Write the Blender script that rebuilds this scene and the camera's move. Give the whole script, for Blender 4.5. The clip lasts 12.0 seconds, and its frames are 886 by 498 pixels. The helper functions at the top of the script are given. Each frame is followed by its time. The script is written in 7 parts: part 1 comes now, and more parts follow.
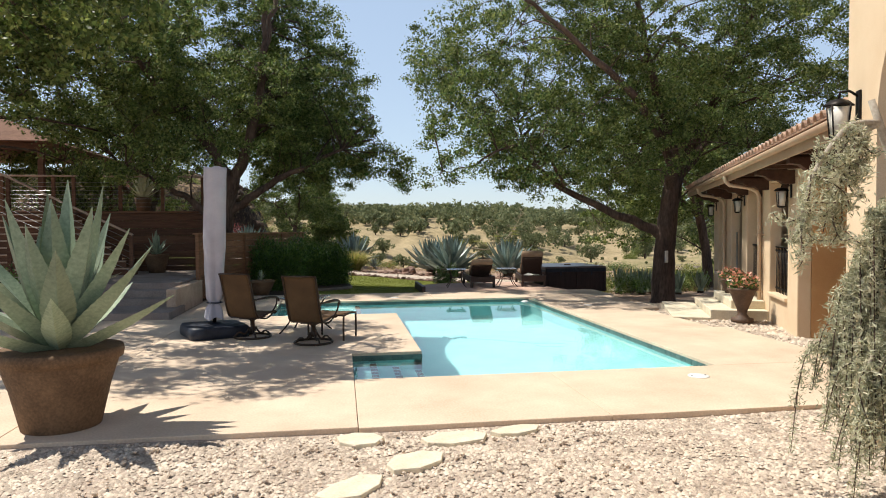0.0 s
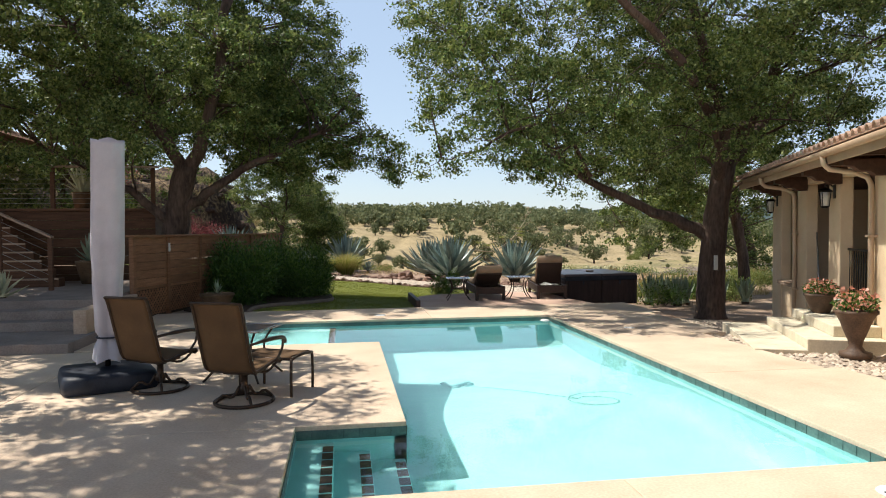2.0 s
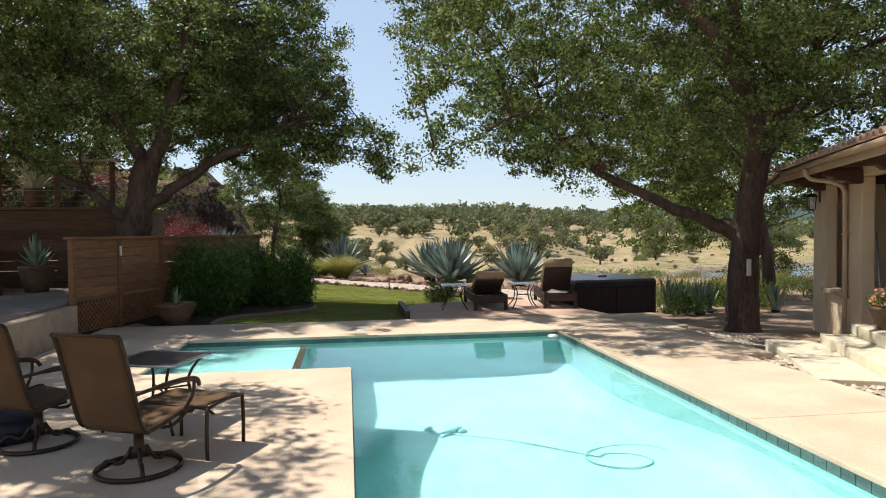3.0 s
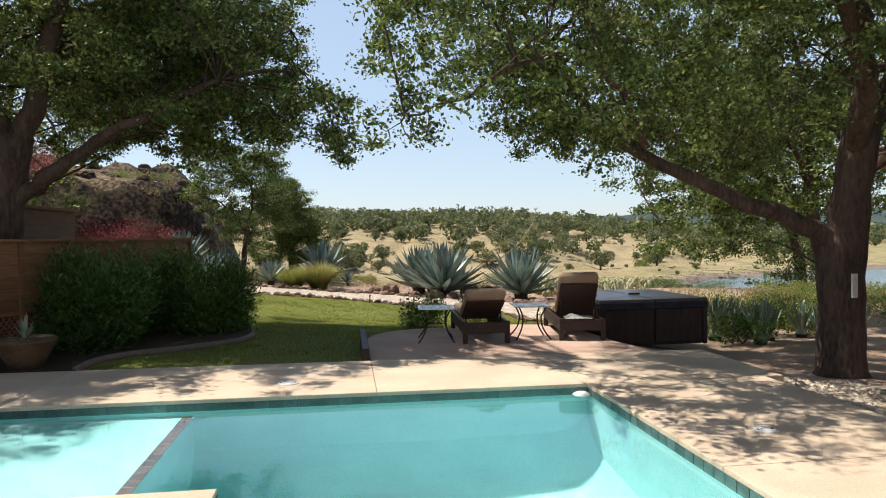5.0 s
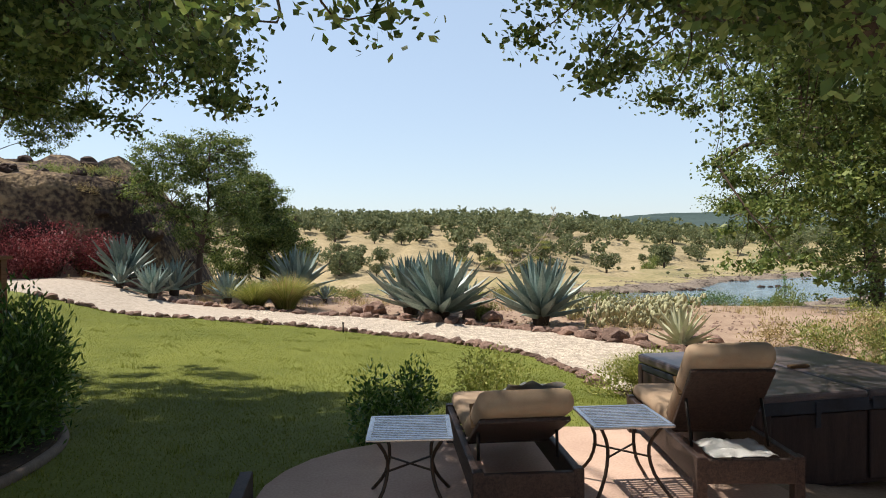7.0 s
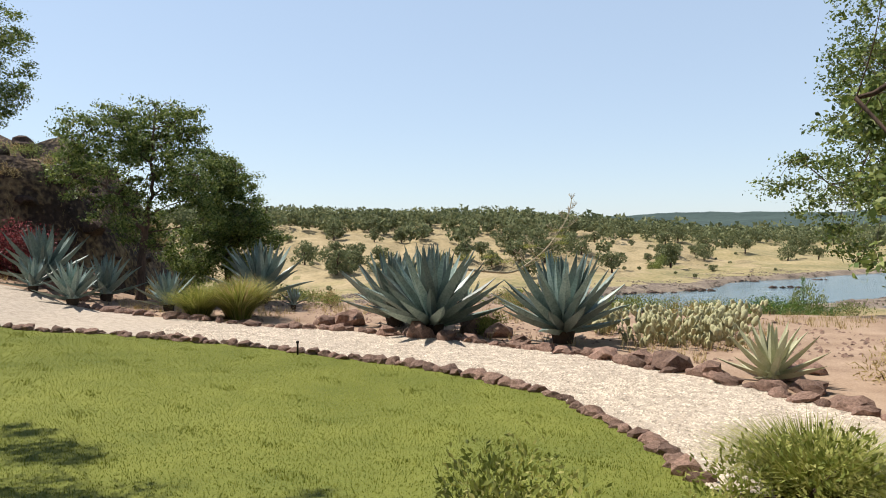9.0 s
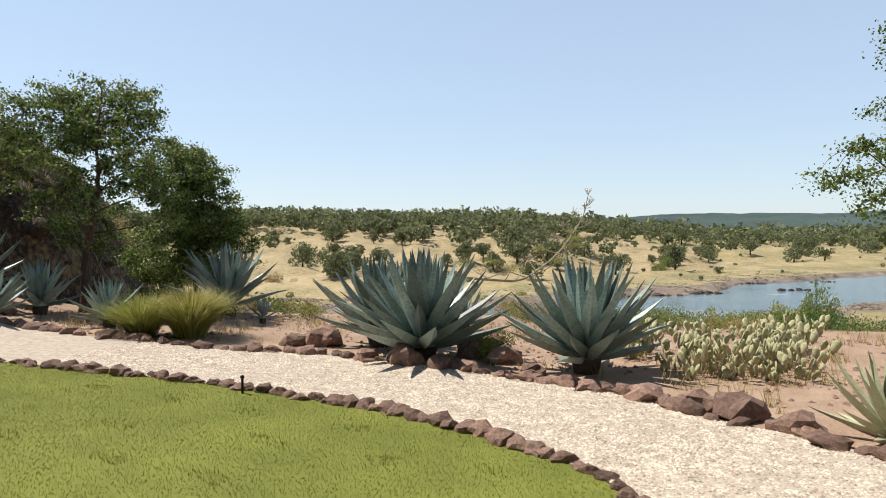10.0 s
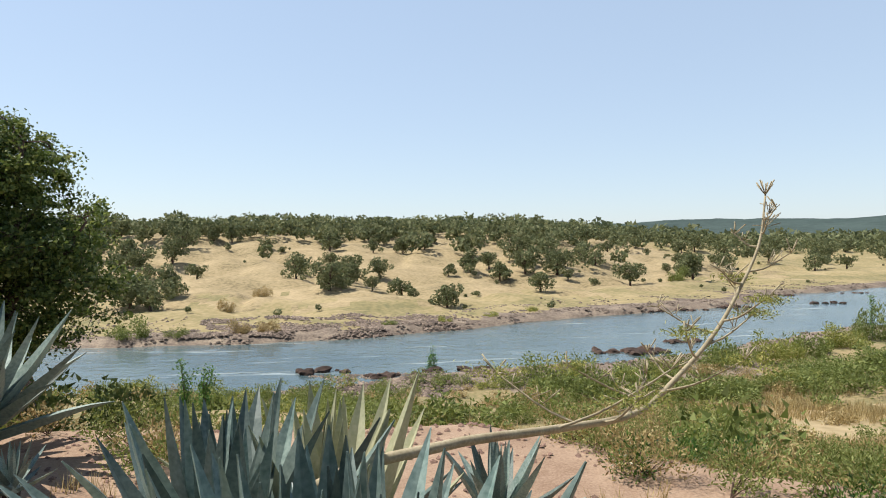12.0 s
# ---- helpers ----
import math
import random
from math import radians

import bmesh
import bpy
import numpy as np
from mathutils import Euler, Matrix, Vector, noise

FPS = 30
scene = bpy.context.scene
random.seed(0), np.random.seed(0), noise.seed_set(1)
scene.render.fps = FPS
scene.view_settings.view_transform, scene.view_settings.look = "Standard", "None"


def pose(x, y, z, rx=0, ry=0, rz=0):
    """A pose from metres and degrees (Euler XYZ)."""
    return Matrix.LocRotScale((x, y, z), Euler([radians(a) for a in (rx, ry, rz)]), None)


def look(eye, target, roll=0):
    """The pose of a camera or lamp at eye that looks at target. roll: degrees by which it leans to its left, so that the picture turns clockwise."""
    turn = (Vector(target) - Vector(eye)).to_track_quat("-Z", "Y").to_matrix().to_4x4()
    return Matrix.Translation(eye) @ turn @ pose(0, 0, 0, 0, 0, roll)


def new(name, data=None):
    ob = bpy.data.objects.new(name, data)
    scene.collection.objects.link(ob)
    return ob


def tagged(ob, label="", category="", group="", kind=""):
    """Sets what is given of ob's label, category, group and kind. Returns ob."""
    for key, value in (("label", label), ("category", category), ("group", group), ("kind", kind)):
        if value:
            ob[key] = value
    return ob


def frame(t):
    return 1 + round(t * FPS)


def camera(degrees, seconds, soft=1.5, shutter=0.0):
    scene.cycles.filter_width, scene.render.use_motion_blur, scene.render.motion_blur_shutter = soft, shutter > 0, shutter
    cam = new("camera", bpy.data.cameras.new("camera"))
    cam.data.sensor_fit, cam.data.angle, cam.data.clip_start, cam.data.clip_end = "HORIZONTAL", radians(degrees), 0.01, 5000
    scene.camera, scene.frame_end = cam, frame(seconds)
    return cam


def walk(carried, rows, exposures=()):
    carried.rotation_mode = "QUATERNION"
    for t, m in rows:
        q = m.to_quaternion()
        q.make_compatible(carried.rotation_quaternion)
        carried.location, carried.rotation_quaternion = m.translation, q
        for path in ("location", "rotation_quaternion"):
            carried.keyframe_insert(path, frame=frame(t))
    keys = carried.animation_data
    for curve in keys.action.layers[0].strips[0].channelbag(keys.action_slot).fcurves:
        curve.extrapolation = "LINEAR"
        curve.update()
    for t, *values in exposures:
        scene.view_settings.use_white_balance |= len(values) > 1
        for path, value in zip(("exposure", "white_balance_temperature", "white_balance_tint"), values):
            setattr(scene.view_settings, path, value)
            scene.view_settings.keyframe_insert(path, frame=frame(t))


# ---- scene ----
cam = camera(68.0, 12.0, soft=1.0)
PATH = [
    (0, (0.16, -0.968, 1.85), (0.465, 1.008, 1.791), -0.3),
    (0.5, (0.292, -0.235, 1.829), (0.595, 1.741, 1.774), -0.4),
    (1, (0.412, 0.6, 1.829), (0.716, 2.576, 1.772), -0.3),
    (1.5, (0.528, 1.566, 1.848), (0.834, 3.542, 1.79), -0.3),
    (2, (0.758, 2.63, 1.854), (1.061, 4.606, 1.796), -0.4),
    (2.5, (0.977, 3.646, 1.856), (1.28, 5.622, 1.8), -0.4),
    (3, (1.324, 4.584, 1.842), (1.611, 6.563, 1.787), -0.5),
    (5, (2.281, 8.726, 1.795), (2.573, 10.704, 1.755), -0.4),
    (5.5, (2.575, 10.325, 1.851), (2.868, 12.303, 1.812), -0.5),
    (6, (2.851, 11.954, 1.891), (3.145, 13.932, 1.854), -0.5),
    (6.5, (3.09, 13.522, 1.936), (3.382, 15.5, 1.901), -0.6),
    (7, (3.353, 15.007, 1.992), (3.641, 16.986, 1.956), -0.5),
    (8.8, (4.202, 19.538, 1.784), (4.488, 21.518, 1.746), -0.3),
    (9, (4.362, 20.12, 1.753), (4.644, 22.1, 1.715), -0.4),
    (9.5, (4.652, 21.603, 1.747), (4.934, 23.583, 1.71), -0.4),
    (10, (5.043, 23.527, 1.762), (5.321, 25.507, 1.728), -0.4),
    (10.5, (5.415, 25.87, 1.901), (5.691, 27.851, 1.871), -0.5),
    (11, (5.775, 28.627, 2.082), (6.05, 30.608, 2.058), -0.6),
    (11.5, (6.207, 31.695, 2.299), (6.479, 33.677, 2.279), -0.5),
    (12, (6.73, 35.154, 2.458), (6.998, 37.136, 2.444), -0.6),
]
walk(cam, [(t, look(eye, target, roll)) for t, eye, target, roll in PATH],
     [(0, 0.27), (1.0, 0.31), (2.5, 0.34), (5.0, 0.34), (7.2, 0.36), (9.0, 0.34), (12, 0.32)])

# ---- world, sun ----
SUN_AZ, SUN_EL = math.atan2(0.45, -0.89), radians(60)   # direction to the sun in plan, height
sun_dir = Vector((math.cos(SUN_AZ) * math.cos(SUN_EL), math.sin(SUN_AZ) * math.cos(SUN_EL), math.sin(SUN_EL)))
world = bpy.data.worlds.new("sky")
scene.world = world
world.use_nodes = True
wn = world.node_tree.nodes
wn.clear()
sky = wn.new("ShaderNodeTexSky")
sky.sky_type, sky.sun_disc = "NISHITA", False
sky.sun_elevation, sky.sun_rotation = SUN_EL, math.atan2(sun_dir.x, sun_dir.y)
sky.air_density, sky.dust_density, sky.ozone_density = 1.0, 0.5, 1.6
bg = wn.new("ShaderNodeBackground")
bg.inputs["Strength"].default_value = 0.13
haze = wn.new("ShaderNodeVectorMath")      # thin summer haze evens out the clear sky
haze.operation = "MULTIPLY_ADD"
haze.inputs[1].default_value = (0.40, 0.40, 0.40)
co = wn.new("ShaderNodeTexCoord")
zz = wn.new("ShaderNodeSeparateXYZ")
veil = wn.new("ShaderNodeValToRGB")        # the haze is thickest low down and thins overhead
veil.color_ramp.elements[0].position, veil.color_ramp.elements[0].color = 0.0, (1.0, 1.0, 1.0, 1)
veil.color_ramp.elements[1].position, veil.color_ramp.elements[1].color = 0.70, (0.10, 0.12, 0.15, 1)
el = veil.color_ramp.elements.new(0.36)
el.color = (0.90, 0.94, 1.0, 1)
thick = wn.new("ShaderNodeVectorMath")
thick.operation = "MULTIPLY"
thick.inputs[1].default_value = (2.42, 2.86, 3.36)
world.node_tree.links.new(co.outputs["Generated"], zz.inputs[0])
world.node_tree.links.new(zz.outputs["Z"], veil.inputs[0])
world.node_tree.links.new(veil.outputs[0], thick.inputs[0])
world.node_tree.links.new(thick.outputs[0], haze.inputs[2])
wo = wn.new("ShaderNodeOutputWorld")
world.node_tree.links.new(sky.outputs[0], haze.inputs[0])
world.node_tree.links.new(haze.outputs[0], bg.inputs[0])
world.node_tree.links.new(bg.outputs[0], wo.inputs[0])
sun = new("sun", bpy.data.lights.new("sun", "SUN"))
sun.data.energy, sun.data.angle, sun.data.color = 4.9, radians(0.55), (1.0, 0.95, 0.86)
sun.matrix_world = look(sun_dir * 80, (0, 0, 0))


# ---- materials ----
def material(name, base, rough=0.7, metal=0.0):
    m = bpy.data.materials.new(name)
    m.use_nodes = True
    b = m.node_tree.nodes["Principled BSDF"]
    b.inputs["Base Color"].default_value = (*base, 1)
    b.inputs["Roughness"].default_value, b.inputs["Metallic"].default_value = rough, metal
    b.inputs["Specular IOR Level"].default_value = 0.35
    return m, m.node_tree.nodes, m.node_tree.links, b


def ramp_of(nodes, stops):
    r = nodes.new("ShaderNodeValToRGB")
    el = r.color_ramp.elements
    while len(el) < len(stops):
        el.new(0.5)
    for e, (p, c) in zip(el, stops):
        e.position, e.color = p, (*c, 1)
    return r


def surface(name, dark, light, scale=4.0, fine=60.0, rough=0.8, bump=0.3, dist=0.01, stretch=(1, 1, 1), island=0.0, objrand=0.0, spec=0.3, metal=0.0, mid=None):
    """Two-scale noise between two colours, with fine bump, in metres."""
    m, n, l, b = material(name, light, rough, metal)
    b.inputs["Specular IOR Level"].default_value = spec
    co = n.new("ShaderNodeTexCoord")
    mp = n.new("ShaderNodeMapping")
    mp.inputs["Scale"].default_value = stretch
    l.new(co.outputs["Object"], mp.inputs[0])
    a = n.new("ShaderNodeTexNoise")
    a.inputs["Scale"].default_value, a.inputs["Detail"].default_value, a.inputs["Roughness"].default_value = scale, 5, 0.6
    f = n.new("ShaderNodeTexNoise")
    f.inputs["Scale"].default_value, f.inputs["Detail"].default_value = fine, 3
    for t in (a, f):
        l.new(mp.outputs[0], t.inputs["Vector"])
    mx = n.new("ShaderNodeMath")
    mx.operation = "MULTIPLY_ADD"
    mx.inputs[1].default_value = 0.45
    l.new(f.outputs[0], mx.inputs[0])
    sc = n.new("ShaderNodeMath")
    sc.operation = "MULTIPLY"
    sc.inputs[1].default_value = 0.6
    l.new(a.outputs[0], sc.inputs[0])
    l.new(sc.outputs[0], mx.inputs[2])
    stops = [(0.36, dark), (0.68, light)] if mid is None else [(0.34, dark), (0.5, mid), (0.68, light)]
    r = ramp_of(n, stops)
    l.new(mx.outputs[0], r.inputs[0])
    col = r.outputs[0]
    if island or objrand:
        hs = n.new("ShaderNodeHueSaturation")
        src = n.new("ShaderNodeNewGeometry").outputs["Random Per Island"] if island else n.new("ShaderNodeObjectInfo").outputs["Random"]
        mr = n.new("ShaderNodeMapRange")
        k = island or objrand
        mr.inputs[3].default_value, mr.inputs[4].default_value = 1 - k, 1 + k
        l.new(src, mr.inputs[0])
        l.new(mr.outputs[0], hs.inputs["Value"])
        l.new(col, hs.inputs["Color"])
        col = hs.outputs[0]
    l.new(col, b.inputs["Base Color"])
    bp = n.new("ShaderNodeBump")
    bp.inputs["Strength"].default_value, bp.inputs["Distance"].default_value = bump, dist
    l.new(mx.outputs[0], bp.inputs["Height"])
    l.new(bp.outputs[0], b.inputs["Normal"])
    return m


def leafy(name, c1, c2, c3, rough=0.45, trans=0.3, spec=0.35):
    """Leaves: colour varied leaf by leaf, some light through them."""
    m, n, l, b = material(name, c2, rough)
    b.inputs["Specular IOR Level"].default_value = spec
    g = n.new("ShaderNodeNewGeometry")
    r = ramp_of(n, [(0.0, c1), (0.55, c2), (1.0, c3)])
    l.new(g.outputs["Random Per Island"], r.inputs[0])
    l.new(r.outputs[0], b.inputs["Base Color"])
    t = n.new("ShaderNodeBsdfTranslucent")
    hs = n.new("ShaderNodeHueSaturation")
    hs.inputs["Value"].default_value, hs.inputs["Hue"].default_value, hs.inputs["Saturation"].default_value = 1.35, 0.49, 1.05
    l.new(r.outputs[0], hs.inputs["Color"])
    l.new(hs.outputs[0], t.inputs["Color"])
    mix = n.new("ShaderNodeMixShader")
    mix.inputs[0].default_value = trans
    l.new(b.outputs[0], mix.inputs[1])
    l.new(t.outputs[0], mix.inputs[2])
    l.new(mix.outputs[0], n["Material Output"].inputs["Surface"])
    return m


M = {}
M["deck"] = surface("tan_concrete", (0.54, 0.40, 0.285), (0.73, 0.58, 0.435), 1.1, 45, 0.85, 0.25, 0.004)
M["patio"] = surface("rosy_tan_concrete", (0.44, 0.285, 0.215), (0.60, 0.42, 0.325), 1.3, 45, 0.85, 0.25, 0.004)
M["kerb"] = surface("dull_brown_kerb", (0.13, 0.095, 0.075), (0.24, 0.18, 0.14), 3, 40, 0.9, 0.5, 0.006)
M["plaster"] = surface("pool_plaster", (0.26, 0.53, 0.54), (0.34, 0.62, 0.62), 1.5, 30, 0.6, 0.1, 0.003)
M["tile_line"] = surface("waterline_tile", (0.06, 0.105, 0.095), (0.11, 0.175, 0.155), 9, 40, 0.3, 0.2, 0.003, island=0.18)
M["grout"] = surface("dark_green_grout", (0.05, 0.085, 0.08), (0.09, 0.135, 0.125), 9, 60, 0.8, 0.2, 0.002)
M["dark_tile"] = surface("brown_tile", (0.045, 0.028, 0.022), (0.13, 0.08, 0.06), 12, 60, 0.4, 0.2, 0.003, objrand=0.3)
M["stucco"] = surface("cream_stucco", (0.62, 0.46, 0.29), (0.76, 0.60, 0.42), 1.2, 120, 0.9, 0.45, 0.006)
# darker stucco copy: shade put into the colour of walls off the sun
M["ochre"] = surface("shade_ochre_stucco", (0.44, 0.24, 0.10), (0.58, 0.34, 0.16), 1.2, 120, 0.9, 0.45, 0.006)
# plaster coloured dark to carry the dimness behind porch and arch openings
M["interior"] = surface("shaded_plaster", (0.16, 0.11, 0.08), (0.24, 0.17, 0.12), 1.5, 40, 0.9, 0.2, 0.004)
M["roof_tile"] = surface("clay_roof_tile", (0.40, 0.24, 0.165), (0.62, 0.44, 0.32), 3, 40, 0.85, 0.3, 0.005, objrand=0.25)
M["shingle"] = surface("brown_shingle", (0.13, 0.065, 0.042), (0.25, 0.135, 0.09), 3, 24, 0.9, 0.6, 0.01)
M["fascia"] = surface("painted_fascia", (0.36, 0.24, 0.15), (0.46, 0.32, 0.21), 2, 50, 0.6, 0.15, 0.003)
M["gutter"] = surface("painted_downspout", (0.50, 0.36, 0.24), (0.58, 0.43, 0.30), 3, 60, 0.5, 0.1, 0.002)
M["beam"] = surface("dark_beam_wood", (0.045, 0.022, 0.014), (0.10, 0.05, 0.03), 2, 30, 0.7, 0.4, 0.006, stretch=(1, 6, 6))
M["redwood"] = surface("stained_redwood", (0.165, 0.073, 0.036), (0.32, 0.16, 0.082), 2.2, 26, 0.75, 0.4, 0.005, stretch=(1, 1, 9), objrand=0.22)
# step concrete darkened in colour for the oak's shade over it
M["step_concrete"] = surface("shaded_step_concrete", (0.20, 0.155, 0.135), (0.36, 0.29, 0.25), 1.6, 45, 0.88, 0.3, 0.004)
# redwood copy darkened to hold the tree shade on deck and stairs
M["shaded_wood"] = surface("shaded_redwood", (0.075, 0.034, 0.019), (0.17, 0.083, 0.045), 2.2, 26, 0.75, 0.4, 0.005, stretch=(1, 1, 9), objrand=0.22)
# weathered wood, lightened in colour for sun on handrail and nosings
M["rail_wood"] = surface("sunlit_weathered_wood", (0.32, 0.22, 0.155), (0.52, 0.39, 0.29), 3, 40, 0.75, 0.4, 0.004, objrand=0.15)
M["iron"] = surface("dark_iron", (0.012, 0.010, 0.009), (0.035, 0.028, 0.024), 20, 150, 0.5, 0.2, 0.001, metal=0.6)
M["bronze"] = surface("bronze_cast_aluminium", (0.035, 0.022, 0.015), (0.085, 0.055, 0.038), 14, 160, 0.45, 0.25, 0.001, metal=0.5)
M["steel"] = surface("steel_cable", (0.35, 0.34, 0.32), (0.5, 0.5, 0.48), 20, 100, 0.35, 0.1, 0.001, metal=0.9)
M["sling"] = surface("brown_sling_fabric", (0.08, 0.043, 0.02), (0.15, 0.085, 0.038), 3, 260, 0.85, 0.5, 0.002)
M["wicker"] = surface("dark_wicker", (0.018, 0.011, 0.009), (0.075, 0.045, 0.035), 40, 140, 0.55, 0.9, 0.006)
M["cushion"] = surface("tan_canvas_cushion", (0.25, 0.165, 0.105), (0.40, 0.285, 0.19), 3, 220, 0.9, 0.35, 0.003)
M["towel"] = surface("white_towel", (0.62, 0.60, 0.57), (0.8, 0.78, 0.75), 5, 180, 0.95, 0.6, 0.006)
M["cover"] = surface("mauve_grey_cover_cloth", (0.44, 0.40, 0.43), (0.60, 0.55, 0.57), 2.5, 160, 0.85, 0.35, 0.006)
M["rubber"] = surface("black_plastic", (0.010, 0.012, 0.018), (0.032, 0.038, 0.055), 6, 120, 0.5, 0.2, 0.002)
M["tub_wood"] = surface("dark_stained_tub_panel", (0.020, 0.012, 0.012), (0.055, 0.032, 0.028), 2, 30, 0.6, 0.35, 0.004, stretch=(8, 8, 1))
M["tub_lid"] = surface("navy_grey_vinyl", (0.065, 0.050, 0.052), (0.15, 0.115, 0.115), 2.5, 90, 0.35, 0.25, 0.004)
M["terracotta"] = surface("weathered_terracotta", (0.085, 0.050, 0.027), (0.20, 0.122, 0.068), 3.5, 40, 0.85, 0.4, 0.006)
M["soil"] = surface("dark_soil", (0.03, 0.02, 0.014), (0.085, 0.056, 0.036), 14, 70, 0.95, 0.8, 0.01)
M["glass"] = surface("lantern_glass", (0.65, 0.62, 0.55), (0.8, 0.77, 0.70), 6, 60, 0.25, 0.05, 0.001)
M["step_stone"] = surface("pale_flagstone", (0.56, 0.48, 0.35), (0.76, 0.68, 0.52), 4, 50, 0.9, 0.5, 0.008)
M["gravel"] = surface("river_gravel", (0.25, 0.195, 0.145), (0.68, 0.575, 0.46), 2.5, 60, 0.85, 0.5, 0.006, island=0.32, mid=(0.50, 0.405, 0.315))
M["gravel_bed"] = surface("gravel_bed", (0.28, 0.21, 0.16), (0.58, 0.47, 0.38), 9, 45, 0.95, 1.0, 0.03)
M["path"] = surface("crushed_stone_path", (0.32, 0.258, 0.205), (0.57, 0.48, 0.39), 7, 38, 0.95, 0.9, 0.02)
M["path_stone"] = surface("crushed_stone", (0.27, 0.215, 0.165), (0.73, 0.62, 0.50), 4, 60, 0.9, 0.4, 0.004, island=0.42)
M["rock"] = surface("brown_basalt", (0.10, 0.060, 0.045), (0.34, 0.215, 0.165), 5, 28, 0.9, 0.9, 0.03, objrand=0.35)
M["shore_stone"] = surface("weathered_shore_lava", (0.050, 0.040, 0.034), (0.30, 0.235, 0.18), 0.6, 9, 0.9, 0.9, 0.05, island=0.5, mid=(0.14, 0.105, 0.085))
M["cliff"] = surface("lava_cliff", (0.018, 0.012, 0.010), (0.33, 0.23, 0.13), 0.55, 5, 0.95, 1.0, 0.3, mid=(0.06, 0.039, 0.030))
M["table_top"] = surface("worn_cast_metal", (0.30, 0.29, 0.30), (0.52, 0.51, 0.52), 8, 120, 0.26, 0.2, 0.001, metal=0.85)
M["dirt"] = surface("garden_dirt", (0.235, 0.15, 0.10), (0.44, 0.315, 0.225), 0.9, 28, 0.95, 0.9, 0.02)
M["dry"] = surface("dry_grass_hill", (0.14, 0.11, 0.06), (0.45, 0.345, 0.205), 0.09, 1.1, 0.95, 0.7, 0.25, mid=(0.32, 0.25, 0.135))
M["plain"] = surface("river_plain_grass", (0.15, 0.145, 0.065), (0.42, 0.325, 0.18), 0.08, 0.9, 0.95, 0.6, 0.2, mid=(0.28, 0.23, 0.11))
M["bank"] = surface("bank_scrub_ground", (0.11, 0.11, 0.045), (0.40, 0.29, 0.165), 0.22, 2.5, 0.95, 0.8, 0.1, mid=(0.24, 0.20, 0.095))
M["shore"] = surface("shore_rock_ground", (0.080, 0.062, 0.050), (0.34, 0.27, 0.20), 0.35, 3.0, 0.95, 1.0, 0.3, mid=(0.20, 0.155, 0.12))
M["urn"] = surface("dark_brown_urn_glaze", (0.05, 0.030, 0.020), (0.14, 0.085, 0.055), 5, 50, 0.6, 0.4, 0.004)
M["lava"] = surface("dark_lava", (0.022, 0.015, 0.013), (0.12, 0.078, 0.06), 2.2, 14, 0.95, 1.0, 0.05, objrand=0.3)
M["cedar_bark"] = surface("pale_grey_bark", (0.26, 0.22, 0.17), (0.50, 0.44, 0.36), 5, 50, 0.9, 0.6, 0.006)
M["far_ridge"] = surface("far_wooded_ridge", (0.030, 0.050, 0.045), (0.07, 0.10, 0.09), 0.004, 0.05, 1.0, 0.4, 2.0)
M["lawn"] = surface("lawn", (0.11, 0.13, 0.02), (0.21, 0.22, 0.04), 0.7, 40, 0.9, 0.8, 0.02)
M["blade"] = leafy("grass_blade", (0.11, 0.14, 0.02), (0.18, 0.205, 0.035), (0.27, 0.27, 0.065), 0.6, 0.3, 0.2)
M["oak"] = leafy("oak_leaf", (0.040, 0.066, 0.018), (0.125, 0.178, 0.045), (0.285, 0.32, 0.105), 0.5, 0.28, 0.3)
# paler, greyer oak leaf: distance haze mixed into the colour
M["oak_far"] = leafy("hazed_oak_leaf", (0.10, 0.12, 0.060), (0.165, 0.185, 0.090), (0.26, 0.265, 0.145), 0.8, 0.22, 0.1)
M["hedge"] = leafy("hedge_leaf", (0.028, 0.066, 0.012), (0.060, 0.13, 0.024), (0.18, 0.27, 0.06), 0.28, 0.28)
M["shrub"] = leafy("yellow_green_shrub", (0.15, 0.18, 0.04), (0.28, 0.30, 0.075), (0.45, 0.42, 0.15), 0.6, 0.3, 0.2)
M["willow"] = leafy("river_shrub_leaf", (0.10, 0.13, 0.035), (0.19, 0.23, 0.065), (0.31, 0.335, 0.125), 0.6, 0.3, 0.2)
M["sapling"] = leafy("willow_shoot_leaf", (0.05, 0.12, 0.03), (0.10, 0.20, 0.05), (0.18, 0.29, 0.08), 0.5, 0.3, 0.2)
M["cedar"] = leafy("blue_cedar_needles", (0.26, 0.275, 0.17), (0.48, 0.475, 0.33), (0.68, 0.64, 0.48), 0.6, 0.25, 0.2)
M["redbush"] = leafy("red_leaf", (0.09, 0.022, 0.022), (0.20, 0.045, 0.042), (0.42, 0.14, 0.13), 0.5, 0.3)
M["flower"] = leafy("salmon_petal", (0.58, 0.20, 0.12), (0.74, 0.36, 0.25), (0.82, 0.56, 0.44), 0.6, 0.3)
M["drygrass"] = leafy("dry_grass_blade", (0.24, 0.18, 0.075), (0.40, 0.31, 0.145), (0.55, 0.45, 0.24), 0.7, 0.25, 0.1)
M["cactus"] = surface("pale_cactus_pad", (0.20, 0.20, 0.105), (0.46, 0.42, 0.25), 5, 40, 0.7, 0.3, 0.006, island=0.3)
M["agave"] = surface("blue_agave_leaf", (0.085, 0.135, 0.122), (0.29, 0.355, 0.315), 2.2, 40, 0.42, 0.15, 0.003, objrand=0.48, spec=0.4)
M["agave_green"] = surface("grey_green_agave_leaf", (0.15, 0.20, 0.13), (0.31, 0.365, 0.25), 2.5, 45, 0.45, 0.15, 0.003, objrand=0.25)
